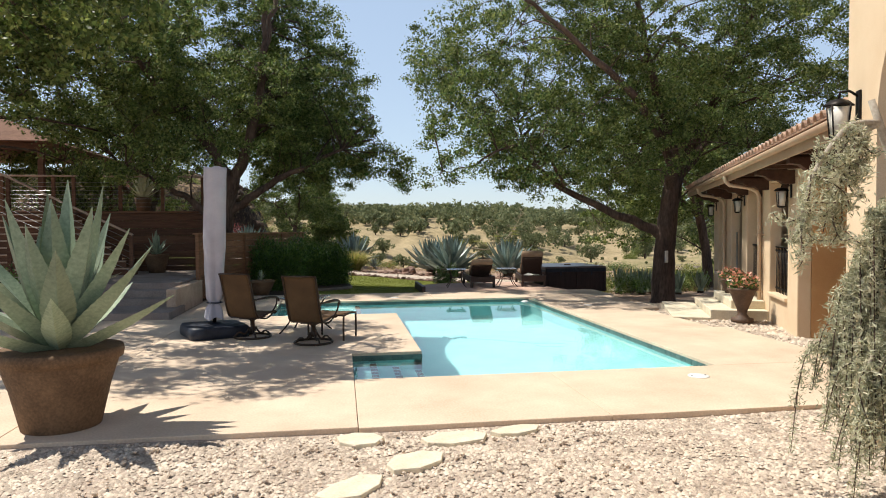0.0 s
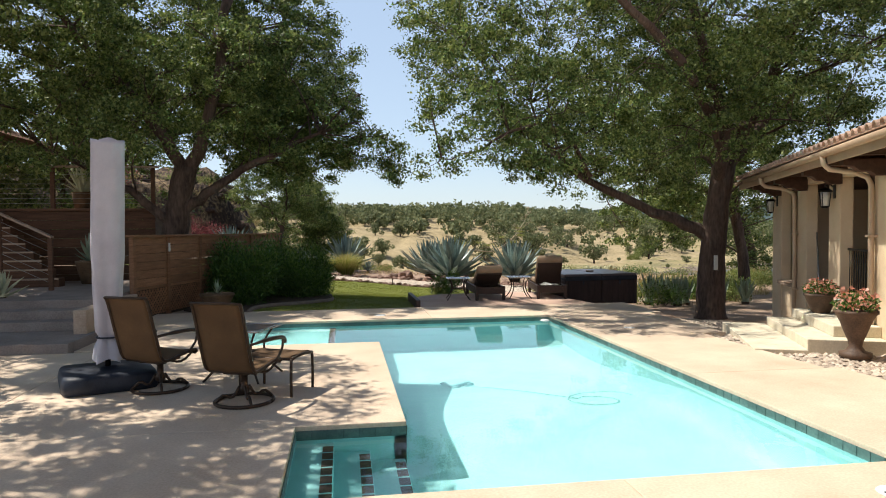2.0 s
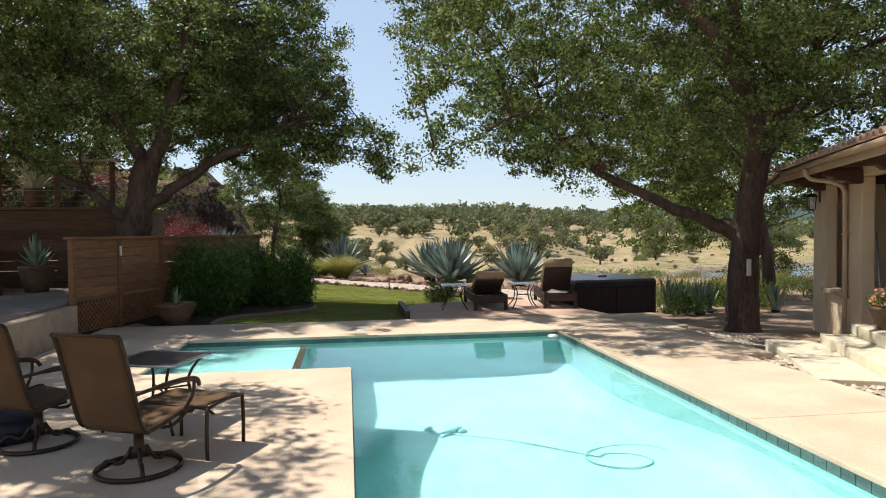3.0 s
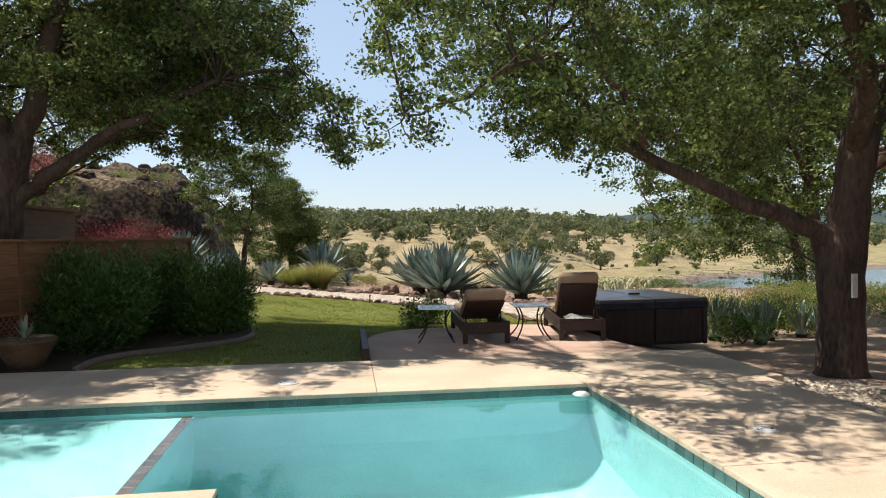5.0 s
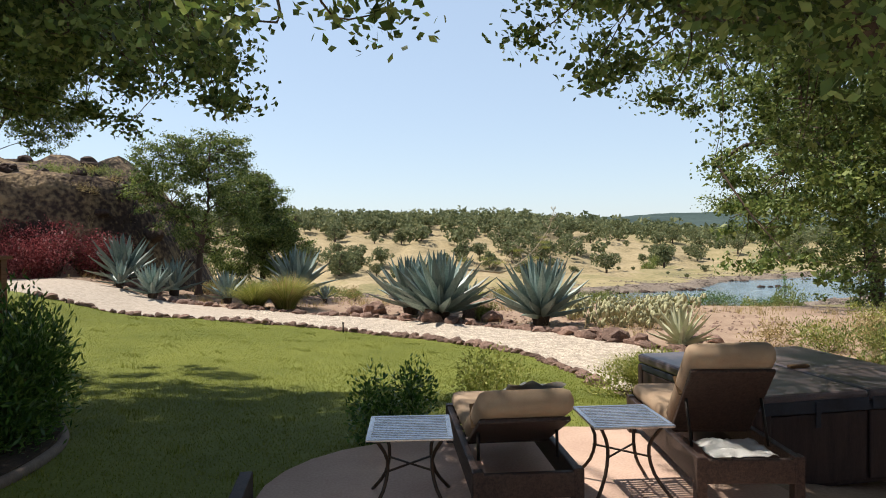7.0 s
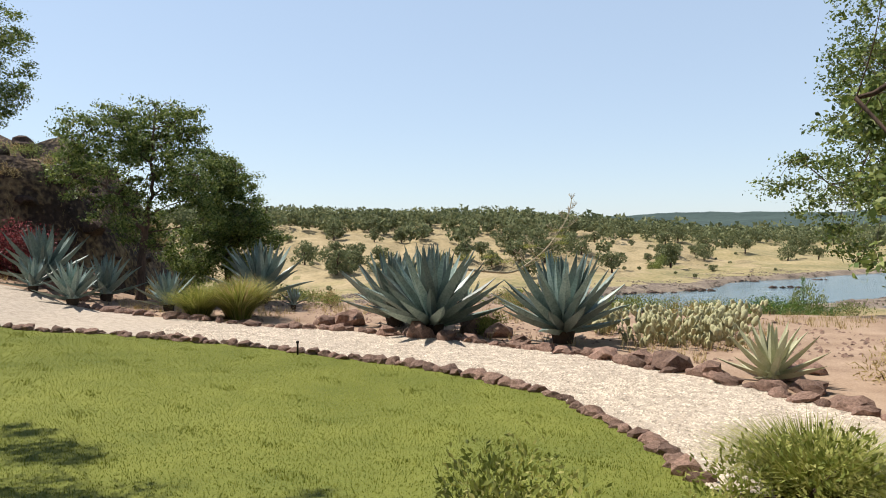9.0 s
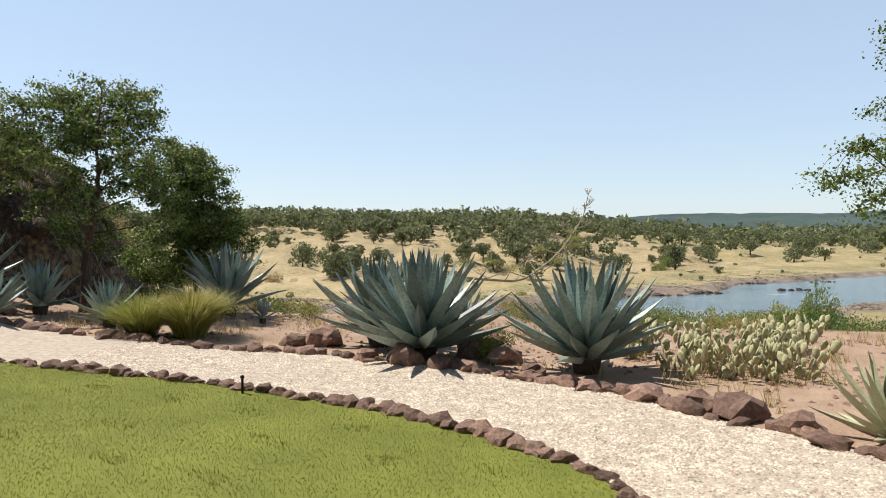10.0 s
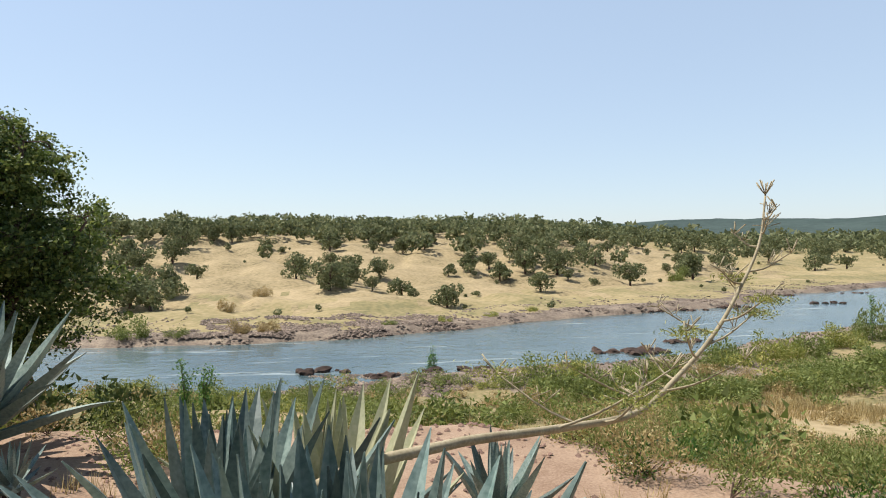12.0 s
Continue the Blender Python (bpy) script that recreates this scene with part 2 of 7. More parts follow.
M["agave_pale"] = surface("pale_agave_leaf", (0.36, 0.37, 0.22), (0.58, 0.56, 0.38), 2.2, 40, 0.6, 0.15, 0.003, island=0.2)
M["bark"] = surface("oak_bark", (0.038, 0.025, 0.019), (0.155, 0.102, 0.078), 3, 22, 0.95, 1.0, 0.04, stretch=(1, 1, 0.25))
M["stalk"] = surface("dry_agave_stalk", (0.26, 0.21, 0.13), (0.48, 0.41, 0.28), 3, 40, 0.85, 0.4, 0.006)
M["white"] = surface("white_plate", (0.66, 0.65, 0.62), (0.82, 0.81, 0.78), 5, 50, 0.6, 0.1, 0.002)
M["joint"] = surface("joint_sealant", (0.30, 0.22, 0.16), (0.40, 0.30, 0.22), 6, 60, 0.9, 0.3, 0.003)
M["hose"] = surface("grey_hose", (0.27, 0.54, 0.55), (0.33, 0.61, 0.61), 6, 60, 0.5, 0.1, 0.002)


def water_material(name, tint, ior=1.33, rough=0.02, scale=2.2, bump=0.12, dist=0.02, body=None):
    m, n, l, b = material(name, tint, rough)
    b.inputs["IOR"].default_value = ior
    b.inputs["Specular IOR Level"].default_value = 0.5
    if body is None:
        b.inputs["Transmission Weight"].default_value = 1.0
    co = n.new("ShaderNodeTexCoord")
    a = n.new("ShaderNodeTexNoise")
    a.inputs["Scale"].default_value, a.inputs["Detail"].default_value = scale, 4
    l.new(co.outputs["Object"], a.inputs["Vector"])
    bp = n.new("ShaderNodeBump")
    bp.inputs["Strength"].default_value, bp.inputs["Distance"].default_value = bump, dist
    l.new(a.outputs[0], bp.inputs["Height"])
    l.new(bp.outputs[0], b.inputs["Normal"])
    if body:
        a2 = n.new("ShaderNodeTexNoise")
        a2.inputs["Scale"].default_value, a2.inputs["Detail"].default_value = 0.05, 4
        l.new(co.outputs["Object"], a2.inputs["Vector"])
        r = ramp_of(n, [(0.35, tint), (0.7, body)])
        l.new(a2.outputs[0], r.inputs[0])
        mp = n.new("ShaderNodeMapping")          # broken white water over the shoals
        mp.inputs["Scale"].default_value = (0.045, 0.38, 1)
        mp.inputs["Rotation"].default_value = (0, 0, radians(-14))
        l.new(co.outputs["Object"], mp.inputs[0])
        fm = n.new("ShaderNodeTexNoise")
        fm.inputs["Scale"].default_value, fm.inputs["Detail"].default_value, fm.inputs["Roughness"].default_value = 1.0, 6, 0.62
        l.new(mp.outputs[0], fm.inputs["Vector"])
        fr = ramp_of(n, [(0.60, (0, 0, 0)), (0.70, (0.75, 0.75, 0.75))])
        l.new(fm.outputs[0], fr.inputs[0])
        mx = n.new("ShaderNodeMix")
        mx.data_type = "RGBA"
        l.new(fr.outputs[0], mx.inputs[0])
        l.new(r.outputs[0], mx.inputs[6])
        mx.inputs[7].default_value = (0.55, 0.60, 0.58, 1)
        l.new(mx.outputs[2], b.inputs["Base Color"])
    return m


M["water"] = water_material("pool_water", (0.80, 0.97, 0.97))
M["river"] = water_material("river_water", (0.07, 0.108, 0.118), rough=0.17, scale=0.6, bump=0.5, dist=0.25, body=(0.125, 0.165, 0.165))


# ---- mesh helpers ----
def mesh_of(name, bm, mat, smooth=False):
    me = bpy.data.meshes.new(name)
    bm.normal_update()
    bm.to_mesh(me)
    bm.free()
    me.materials.append(M[mat] if isinstance(mat, str) else mat)
    if smooth:
        me.polygons.foreach_set("use_smooth", [True] * len(me.polygons))
    return me


def arrays(name, verts, faces, mat, smooth=False):
    """A mesh from numpy arrays of vertices and equal-sized faces."""
    verts, faces = np.asarray(verts, np.float32), np.asarray(faces, np.int32)
    me = bpy.data.meshes.new(name)
    k = faces.shape[1]
    me.vertices.add(len(verts))
    me.vertices.foreach_set("co", verts.ravel())
    me.loops.add(faces.size)
    me.loops.foreach_set("vertex_index", faces.ravel())
    me.polygons.add(len(faces))
    me.polygons.foreach_set("loop_start", np.arange(0, faces.size, k, dtype=np.int32))
    me.polygons.foreach_set("loop_total", np.full(len(faces), k, np.int32))
    me.update(calc_edges=True)
    me.validate()
    me.materials.append(M[mat])
    if smooth:
        me.polygons.foreach_set("use_smooth", [True] * len(me.polygons))
    return me


def part(name, bm, mat, parent, label="", smooth=False):
    me = bm if isinstance(bm, bpy.types.Mesh) else mesh_of(name, bm, mat, smooth)
    ob = new(name, me)
    ob.parent = parent
    return tagged(ob, label)


def thing(name, label, category, m=None, group="", kind="", mesh=None):
    ob = new(name, mesh)
    if m is not None:
        ob.matrix_basis = m
    return tagged(ob, label, category, group, kind)


def add_box(bm, lo, hi, bevel=0.0, m=None):
    r = bmesh.ops.create_cube(bm, size=1)
    vs = r["verts"]
    lo, hi = Vector(lo), Vector(hi)
    for v in vs:
        v.co = Vector([(lo[i] + hi[i]) / 2 + v.co[i] * (hi[i] - lo[i]) for i in range(3)])
    if bevel:
        es = list({e for v in vs for e in v.link_edges})
        out = bmesh.ops.bevel(bm, geom=es, offset=bevel, segments=2, affect="EDGES", profile=0.5)
        vs = list({v for f in out["faces"] for v in f.verts} | {v for v in vs if v.is_valid})
    if m is not None:
        bmesh.ops.transform(bm, matrix=m, verts=vs)
    return vs


def box(lo, hi, bevel=0.0, m=None):
    bm = bmesh.new()
    add_box(bm, lo, hi, bevel, m)
    return bm


def add_tube(bm, pts, radii, sides=8, caps=True):
    pts = [Vector(p) for p in pts]
    if not hasattr(radii, "__len__"):
        radii = [radii] * len(pts)
    rings = []
    side = None
    for i, p in enumerate(pts):
        d = (pts[min(i + 1, len(pts) - 1)] - pts[max(i - 1, 0)]).normalized()
        if side is None:
            side = d.orthogonal().normalized()
        side = (side - d * side.dot(d)).normalized()
        up = d.cross(side)
        rings.append([bm.verts.new(p + (side * math.cos(a) + up * math.sin(a)) * radii[i]) for a in [2 * math.pi * k / sides for k in range(sides)]])
    for a, b in zip(rings, rings[1:]):
        for k in range(sides):
            f = bm.faces.new((a[k], a[(k + 1) % sides], b[(k + 1) % sides], b[k]))
            f.smooth = True
    if caps:
        bm.faces.new(rings[0][::-1])
        bm.faces.new(rings[-1])


def tube(pts, radii, sides=8):
    bm = bmesh.new()
    add_tube(bm, pts, radii, sides)
    return bm


def add_lathe(bm, prof, sides=28, m=None):
    """Turned shape round z from (radius, height) pairs."""
    rings = []
    for r, z in prof:
        rings.append([bm.verts.new(Vector((r * math.cos(a), r * math.sin(a), z))) for a in [2 * math.pi * k / sides for k in range(sides)]])
    for a, b in zip(rings, rings[1:]):
        for k in range(sides):
            f = bm.faces.new((a[k], a[(k + 1) % sides], b[(k + 1) % sides], b[k]))
            f.smooth = True
    bm.faces.new(rings[0][::-1])
    bm.faces.new(rings[-1])
    if m is not None:
        bmesh.ops.transform(bm, matrix=m, verts=[v for r in rings for v in r])


def lathe(prof, sides=28):
    bm = bmesh.new()
    add_lathe(bm, prof, sides)
    return bm


def prism(poly, z0, z1, bevel=0.0):
    """An upright prism on a plan polygon (counter-clockwise)."""
    bm = bmesh.new()
    lo = [bm.verts.new((x, y, z0)) for x, y in poly]
    hi = [bm.verts.new((x, y, z1)) for x, y in poly]
    bm.faces.new(lo[::-1])
    top = bm.faces.new(hi)
    for i in range(len(poly)):
        j = (i + 1) % len(poly)
        bm.faces.new((lo[i], lo[j], hi[j], hi[i]))
    if bevel:
        bmesh.ops.bevel(bm, geom=list(top.edges), offset=bevel, segments=2, affect="EDGES", profile=0.5)
    return bm


def smooth01(a, b, v):
    t = np.clip((v - a) / (b - a), 0, 1)
    return t * t * (3 - 2 * t)


# ---- the lie of the land ----
NEAR_X, NEAR_Y = (-400, -60, -13, 10, 30, 45, 60, 90, 160, 400, 1200), (60, 88, 97, 100, 104, 106, 118, 128, 150, 215, 420)
FAR_X, FAR_Y = (-400, -60, -20, 4, 21, 37, 58, 83, 106, 154, 400, 1200), (100, 124, 129, 129, 136, 143, 154, 160, 182, 202, 300, 560)
RIVER_Z = -11.0


def wob(x, y, s, k=0):
    """Cheap smooth waviness of about unit size, at scale s metres."""
    a, b = x / s + 1.7 * k, y / s - 2.3 * k
    return (np.sin(a * 1.9 + 1.3 * np.sin(b * 1.1 + k)) + np.sin(b * 2.3 + 1.7 * np.sin(a * 0.9 - k)) + 0.6 * np.sin(a * 4.1 + b * 3.3 + k)) / 2.6


def lip_y(x):
    return 46.6 + wob(x, 0 * x, 5) * 0.7 - 0.8 * np.clip(x - 9, 0, 7) - 0.25 * np.clip(x - 16, 0, 40)


def land(x, y):
    """Height of the open ground."""
    x, y = np.asarray(x, float), np.asarray(y, float)
    yard = -0.05 - 0.35 * smooth01(6.6, 9.4, x) * smooth01(11.5, 16.0, y) - 0.08 * smooth01(6.6, 7.6, x) * smooth01(17, 19, y)
    garden = -0.92 + 0.06 * np.clip(4 - x, -1, 9)
    z = yard + (garden - yard) * smooth01(18.6, 31, y)
    z = z + 0.02 * wob(x, y, 1.3)
    # the slope behind the fence and the lava hill
    z = z + 0.85 * smooth01(-3.0, -8.0, x) * smooth01(19.5, 22, y)
    h = np.hypot((x + 18.5) / 15.5, (y - 55.5) / 13.5)
    z = z + (4.3 * smooth01(1.02, 0.92, h) + 1.2 * smooth01(0.92, 0.5, h)) * (0.4 + 0.6 * smooth01(-3.6, -7.5, x)) * (1 + 0.08 * wob(x, y, 3.1)) + smooth01(1.02, 0.85, h) * (0.45 * np.abs(wob(x, y, 2.3, 2)) + 0.28 * wob(x, y, 0.8, 3))
    d = y - lip_y(x)
    drop = 3.6 * smooth01(0, 9, d) + 6.4 * smooth01(5, 52, d) + 0.5 * smooth01(3, 20, d) * wob(x, y, 7)
    z = np.where(h < 1, z - drop * smooth01(0.6, 1.0, h), z - drop)
    # river bed and far bank
    yn, yf = np.interp(x, NEAR_X, NEAR_Y) + 2.5 * wob(x, 0 * x, 9, 3), np.interp(x, FAR_X, FAR_Y) + 2.0 * wob(x, 0 * x, 11, 4)
    z = np.where(y > yn - 14, z + (RIVER_Z + 0.5 - z) * smooth01(yn - 14, yn - 2, y), z)
    bed = RIVER_Z - 1.6
    z = z + (bed - z) * smooth01(yn - 2, yn + 4, y)
    e = y - yf
    hill = smooth01(320, 40, x)
    far = RIVER_Z + 1.0 * smooth01(-3, 3, e) + 1.3 * smooth01(4, 45, e) + (5 + 10.5 * hill) * smooth01(38, 175, e) + 1.5 * hill * smooth01(150, 330, e)
    far = far + 1.9 * smooth01(20, 80, e) * wob(x, y, 31, 1) + 0.9 * smooth01(3, 20, e) * wob(x, y, 9, 2) - 1.2 * smooth01(8, 50, e) * np.clip(1 - 3.5 * np.abs(wob(x, y * 0.5, 17, 7)), 0, 1)
    far = far - 14 * smooth01(350, 900, e) * hill
    r = np.hypot(x, y)
    far = far + (68 + 9 * wob(x, y, 260, 1) + 5 * wob(x, y, 90, 2) + 20 * smooth01(-200, 900, x)) * smooth01(1500, 2900, r)
    z = z + (far - z) * smooth01(yf - 4, yf + 3, y)
    # hollow under the pool
    z = np.where((x > -2.2) & (x < 6) & (y > 6.4) & (y < 17.2), -3.3, z)
    return z


def land_at(x, y):
    return float(land(x, y))


def steps(lo, hi, near, growth, far_lo, far_hi):
    v = list(np.arange(lo, hi + 1e-6, near))
    s, p = near, hi
    while p < far_hi:
        s *= growth
        p += s
        v.append(p)
    s, p = near, lo
    while p > far_lo:
        s *= growth
        p -= s
        v.insert(0, p)
    return np.array(v)


gx = steps(-14, 20, 0.6, 1.036, -4200, 4200)
gy = steps(-4, 50, 0.6, 1.024, -60, 4400)
X, Y = np.meshgrid(gx, gy)
Z = land(X, Y)
nx, ny = len(gx), len(gy)
idx = np.arange(nx * ny).reshape(ny, nx)
quads = np.stack([idx[:-1, :-1], idx[:-1, 1:], idx[1:, 1:], idx[1:, :-1]], -1).reshape(-1, 4)
ground_mesh = arrays("ground", np.stack([X, Y, Z], -1).reshape(-1, 3), quads, "dirt", True)
for k in ("dry", "plain", "bank", "shore", "cliff", "far_ridge", "gravel_bed"):
    ground_mesh.materials.append(M[k])
CX, CY = (X[:-1, :-1] + X[1:, 1:]) / 2, (Y[:-1, :-1] + Y[1:, 1:]) / 2
yn, yf = np.interp(CX, NEAR_X, NEAR_Y), np.interp(CX, FAR_X, FAR_Y)
w = wob(CX, CY, 6, 5) * 4
slot = np.zeros(CX.shape, np.int32)
slot[(CY - lip_y(CX) + w * 0.4) > 2.0] = 3
slot[(CY > yn - 9 + w) & (CY < yf)] = 4
slot[(CY > yf - 2) & (CY < yf + 7 + w)] = 4
slot[CY >= yf + 7 + w] = 2
slot[CY >= yf + 36 + 5 * w] = 1
slot[(CX > 150) & (CY >= yf + 7)] = 2
slot[(CY < yn - 12 + w) & (CX > 24 + w * 0.6) & (CX < 70) & (CY > 56 + w) & (CY < 84 + w)] = 1
hh = np.hypot((CX + 18.5) / 15.5, (CY - 55.5) / 13.5)
slot[(hh < 1.02)] = 5
slot[np.hypot(CX, CY) > 1300] = 6
slot[(CY < 5.6) & (CY > -5) & (CX > -6) & (CX < 8)] = 7
slot[(CY < 18) & (CY > 5) & (CX > 6) & (CX < 10)] = 7
ground_mesh.polygons.foreach_set("material_index", slot.ravel())
ground = thing("ground", "tan dirt garden falling to a river, dry grass hills beyond", "ground", kind="structure", mesh=ground_mesh)

# the river
rx = np.concatenate([np.arange(-300, 200, 10), np.arange(200, 1300, 50)])
rn, rf = np.interp(rx, NEAR_X, NEAR_Y) - 8, np.interp(rx, FAR_X, FAR_Y) + 8
rv = np.concatenate([np.stack([rx, rn, 0 * rx + RIVER_Z], -1), np.stack([rx, rf, 0 * rx + RIVER_Z], -1)])
k = np.arange(len(rx) - 1)
river = thing("water", "broad blue-green river with slow current", "river", kind="structure",
              mesh=arrays("water", rv, np.stack([k, k + 1, k + 1 + len(rx), k + len(rx)], -1), "river"))

# ---- pool and paving ----
PX0, PX1, PY0, PY1 = 0.30, 5.147, 7.20, 16.29      # main basin
BX, BY0, BY1 = 1.355, 8.94, 13.58                  # paved tongue beside the steps
LX = -1.40                                         # shallow shelf's far side
pool = thing("pool", "turquoise plaster swimming pool with a shallow shelf and corner steps", "pool", kind="structure")
G = 0.003


def slab(poly, label="", mat="deck"):
    cx, cy = sum(p[0] for p in poly) / len(poly), sum(p[1] for p in poly) / len(poly)
    inset = [(x - math.copysign(G, x - cx), y - math.copysign(G, y - cy)) for x, y in poly]
    return part("concrete_panel", prism(inset, -0.13, 0.0, 0.008), mat, pavement, label)


def rect(x0, y0, x1, y1):
    return [(x0, y0), (x1, y0), (x1, y1), (x0, y1)]


pavement = thing("pavement", "sun-bleached tan concrete pool deck with control joints", "pavement", kind="structure")
for poly in (rect(PX0, 5.17, 2.80, PY0), rect(2.80, 5.17, 7.30, PY0), rect(-2.9, 5.20, PX0, BY0), rect(-7.2, 5.4, -2.9, 9.3),
             rect(-7.2, 9.3, -2.9, 13.42), rect(-2.9, BY0, BX, BY1), rect(-3.4, BY1, LX, 18.25), rect(LX, PY1, 2.62, 18.25),
             rect(2.62, PY1, PX1, 18.25), rect(PX1, PY1, 7.75, 18.25), rect(PX1, PY0, 7.25, 10.4), rect(PX1, 10.4, 7.05, 13.4),
             rect(PX1, 13.4, 7.5, PY1)):
    slab(poly)
# lounge patio with a rounded corner
arc = [(2.62 + 1.3 - 1.3 * math.cos(a), 20.1 + 1.3 * math.sin(a)) for a in [radians(d) for d in range(0, 91, 15)]]
slab([(2.62, 18.25), (6.98, 18.25), (6.75, 19.25), (6.62, 21.4), (5.6, 21.6)] + arc[::-1], "rosy tan patio slab with a rounded corner", "patio")
bed = part("joint_filler", prism(rect(-7.1, 5.6, 7.0, PY0 - 0.01), -0.12, -0.022), "joint", pavement, "dark sunken control joints")
part("joint_filler", prism(rect(-3.0, PY1 + 0.05, 7.4, 18.2), -0.12, -0.022), "joint", pavement)
part("joint_filler", prism(rect(PX1 + 0.05, 7.3, 6.9, PY1), -0.12, -0.022), "joint", pavement)
part("joint_filler", prism(rect(-7.1, 7.0, PX0 - 0.05, BY1 - 0.1), -0.12, -0.022), "joint", pavement)

FLOOR, SHELF, WATER = -1.12, -0.36, -0.105


def wall_strip(p, q, z0, z1, t=0.12):
    """A wall between two plan points, standing outside (to the right of p to q)."""
    d = Vector((q[0] - p[0], q[1] - p[1], 0)).normalized()
    o = Vector((d.y, -d.x, 0)) * t
    return prism([(p[0], p[1]), (p[0] + o.x, p[1] + o.y), (q[0] + o.x, q[1] + o.y), (q[0], q[1])][::-1], z0, z1)


outline = [(PX0, PY0), (PX1, PY0), (PX1, PY1), (LX, PY1), (LX, BY1), (BX, BY1), (BX, BY0), (PX0, BY0)]
for i, p in enumerate(outline):
    q = outline[(i + 1) % len(outline)]
    d = Vector((q[0] - p[0], q[1] - p[1]))
    part("basin_wall", wall_strip(p, q, FLOOR - 1.5, -0.20), "plaster", pool)
    n = max(1, round(d.length / 0.155))
    dn = d.normalized()
    inn = Vector((-dn.y, dn.x))
    bmt = bmesh.new()
    for k in range(n):
        a = Vector(p) + d * (k + 0.03) / n
        b = Vector(p) + d * (k + 0.97) / n
        add_box(bmt, (0, -0.02, -0.185), ((b - a).length, 0.006, -0.045), 0, Matrix.Translation((a.x, a.y, 0)) @ Matrix.Rotation(math.atan2(dn.y, dn.x), 4, "Z"))
    part("waterline_tiles", bmt, "tile_line", pool, "band of green waterline tiles")
    part("basin_wall", wall_strip(p, q, -0.20, -0.045, 0.10), "grout", pool)
bm = bmesh.new()
xs, ys = np.linspace(PX0 - 0.05, PX1 + 0.05, 40), np.linspace(PY0 - 0.05, PY1 + 0.05, 72)
vv = [[bm.verts.new((x, y, FLOOR - 1.40 * float(smooth01(9.8, 14.4, y)) + 0.9 * max(0.0, 1 - (PY1 - y) / 0.5) ** 2 * (y > 15) + 0.5 * max(0.0, 1 - (PX1 - x) / 0.4) ** 2 + 0.02 * math.sin(x * 2 + y))) for x in xs] for y in ys]
for j in range(len(ys) - 1):
    for i in range(len(xs) - 1):
        bm.faces.new((vv[j][i], vv[j][i + 1], vv[j + 1][i + 1], vv[j + 1][i]))
part("basin_floor", bm, "plaster", pool, smooth=True)
part("shallow_shelf", box((LX - 0.05, BY1 - 0.05, FLOOR - 1.4), (0.60, PY1 + 0.05, SHELF), 0.02), "plaster", pool, "pale shelf under a hand's depth of water")
n = 17
for k in range(n):
    y = BY1 + 0.04 + (PY1 - BY1 - 0.08) * (k + 0.5) / n
    part("edge_tile", box((0.49, y - 0.072, SHELF - 0.01), (0.605, y + 0.072, SHELF + 0.006)), "dark_tile", pool)
for k, zt in enumerate((-0.32, -0.58, -0.84)):
    x0 = PX0 + 0.02 + 0.34 * k
    part("pool_step", box((PX0 - 0.05 + 0.34 * k, PY0 - 0.02, FLOOR), (x0 + 0.34, BY0 + 0.03, zt), 0.012), "plaster", pool)
    for j in range(9):
        y = PY0 + 0.10 + 0.185 * j
        part("edge_tile", box((x0 + 0.235, y - 0.075, zt - 0.01), (x0 + 0.335, y + 0.075, zt + 0.006)), "dark_tile", pool)
bm = bmesh.new()
bm.faces.new([bm.verts.new((x, y, WATER)) for x, y in outline])
water_ob = thing("pool_water", "clear turquoise pool water with faint ripples", "water", kind="structure", mesh=mesh_of("pool_water", bm, "water"))
water_ob.visible_shadow = False
# hose of the cleaner lying on the pool floor
pts = []
for k in range(70):
    s = k / 69
    if s < 0.45:
        x, y = 2.6 + 2.9 * s, 12.8 - 3.5 * s + 0.15 * math.sin(9 * s)
    else:
        a = (s - 0.45) / 0.55 * 8.2
        x, y = 3.9 + 0.38 * math.sin(a) + 0.05 * a, 10.85 + 0.36 * math.cos(a) + 0.05 * a
    pts.append((x, y, FLOOR + 0.035 - 1.40 * float(smooth01(9.8, 14.4, y))))
hose = thing("pool_hose", "thin grey cleaner hose looped on the pool floor", "hose", mesh=mesh_of("hose", tube(pts, 0.014, 6), "hose", True))
cleaner = thing("pool_cleaner", "small grey robotic cleaner on the pool floor", "pool cleaner", pose(2.55, 12.95, FLOOR - 1.40 * float(smooth01(9.8, 14.4, 12.95)), 0, 0, 30))
part("body", box((-0.2, -0.14, 0.03), (0.2, 0.14, 0.2), 0.05), "hose", cleaner)
for sx in (-1, 1):
    for sy in (-1, 1):
        part("wheel", tube([(sx * 0.14, sy * 0.13, 0.07), (sx * 0.14, sy * 0.18, 0.07)], 0.07, 12), "hose", cleaner)


def deck_lid(x, y, r=0.13, mat="white"):
    lid = thing("skimmer_lid", "round white skimmer lid set in the concrete", "lid", pose(x, y, 0.0), "skimmer lids")
    part("lid", lathe([(r, 0.0), (r, 0.006), (r - 0.006, 0.01), (0.02, 0.012)], 28), mat, lid)
    for s in (-1, 1):
        part("screw", lathe([(0.012, 0.010), (0.010, 0.016)], 8), "rubber", lid).location = (s * r * 0.7, 0, 0)


deck_lid(4.56, 6.62)
deck_lid(1.56, 16.95)
deck_lid(6.05, 14.2, 0.1)
# return fitting on the corner of the coping
fit_ = thing("hose_fitting", "white plastic fitting on the coping corner", "fitting", pose(5.05, 16.22, -0.16))
part("collar", lathe([(0.11, 0.0), (0.11, 0.05), (0.08, 0.07), (0.05, 0.08)], 16), "white", fit_)

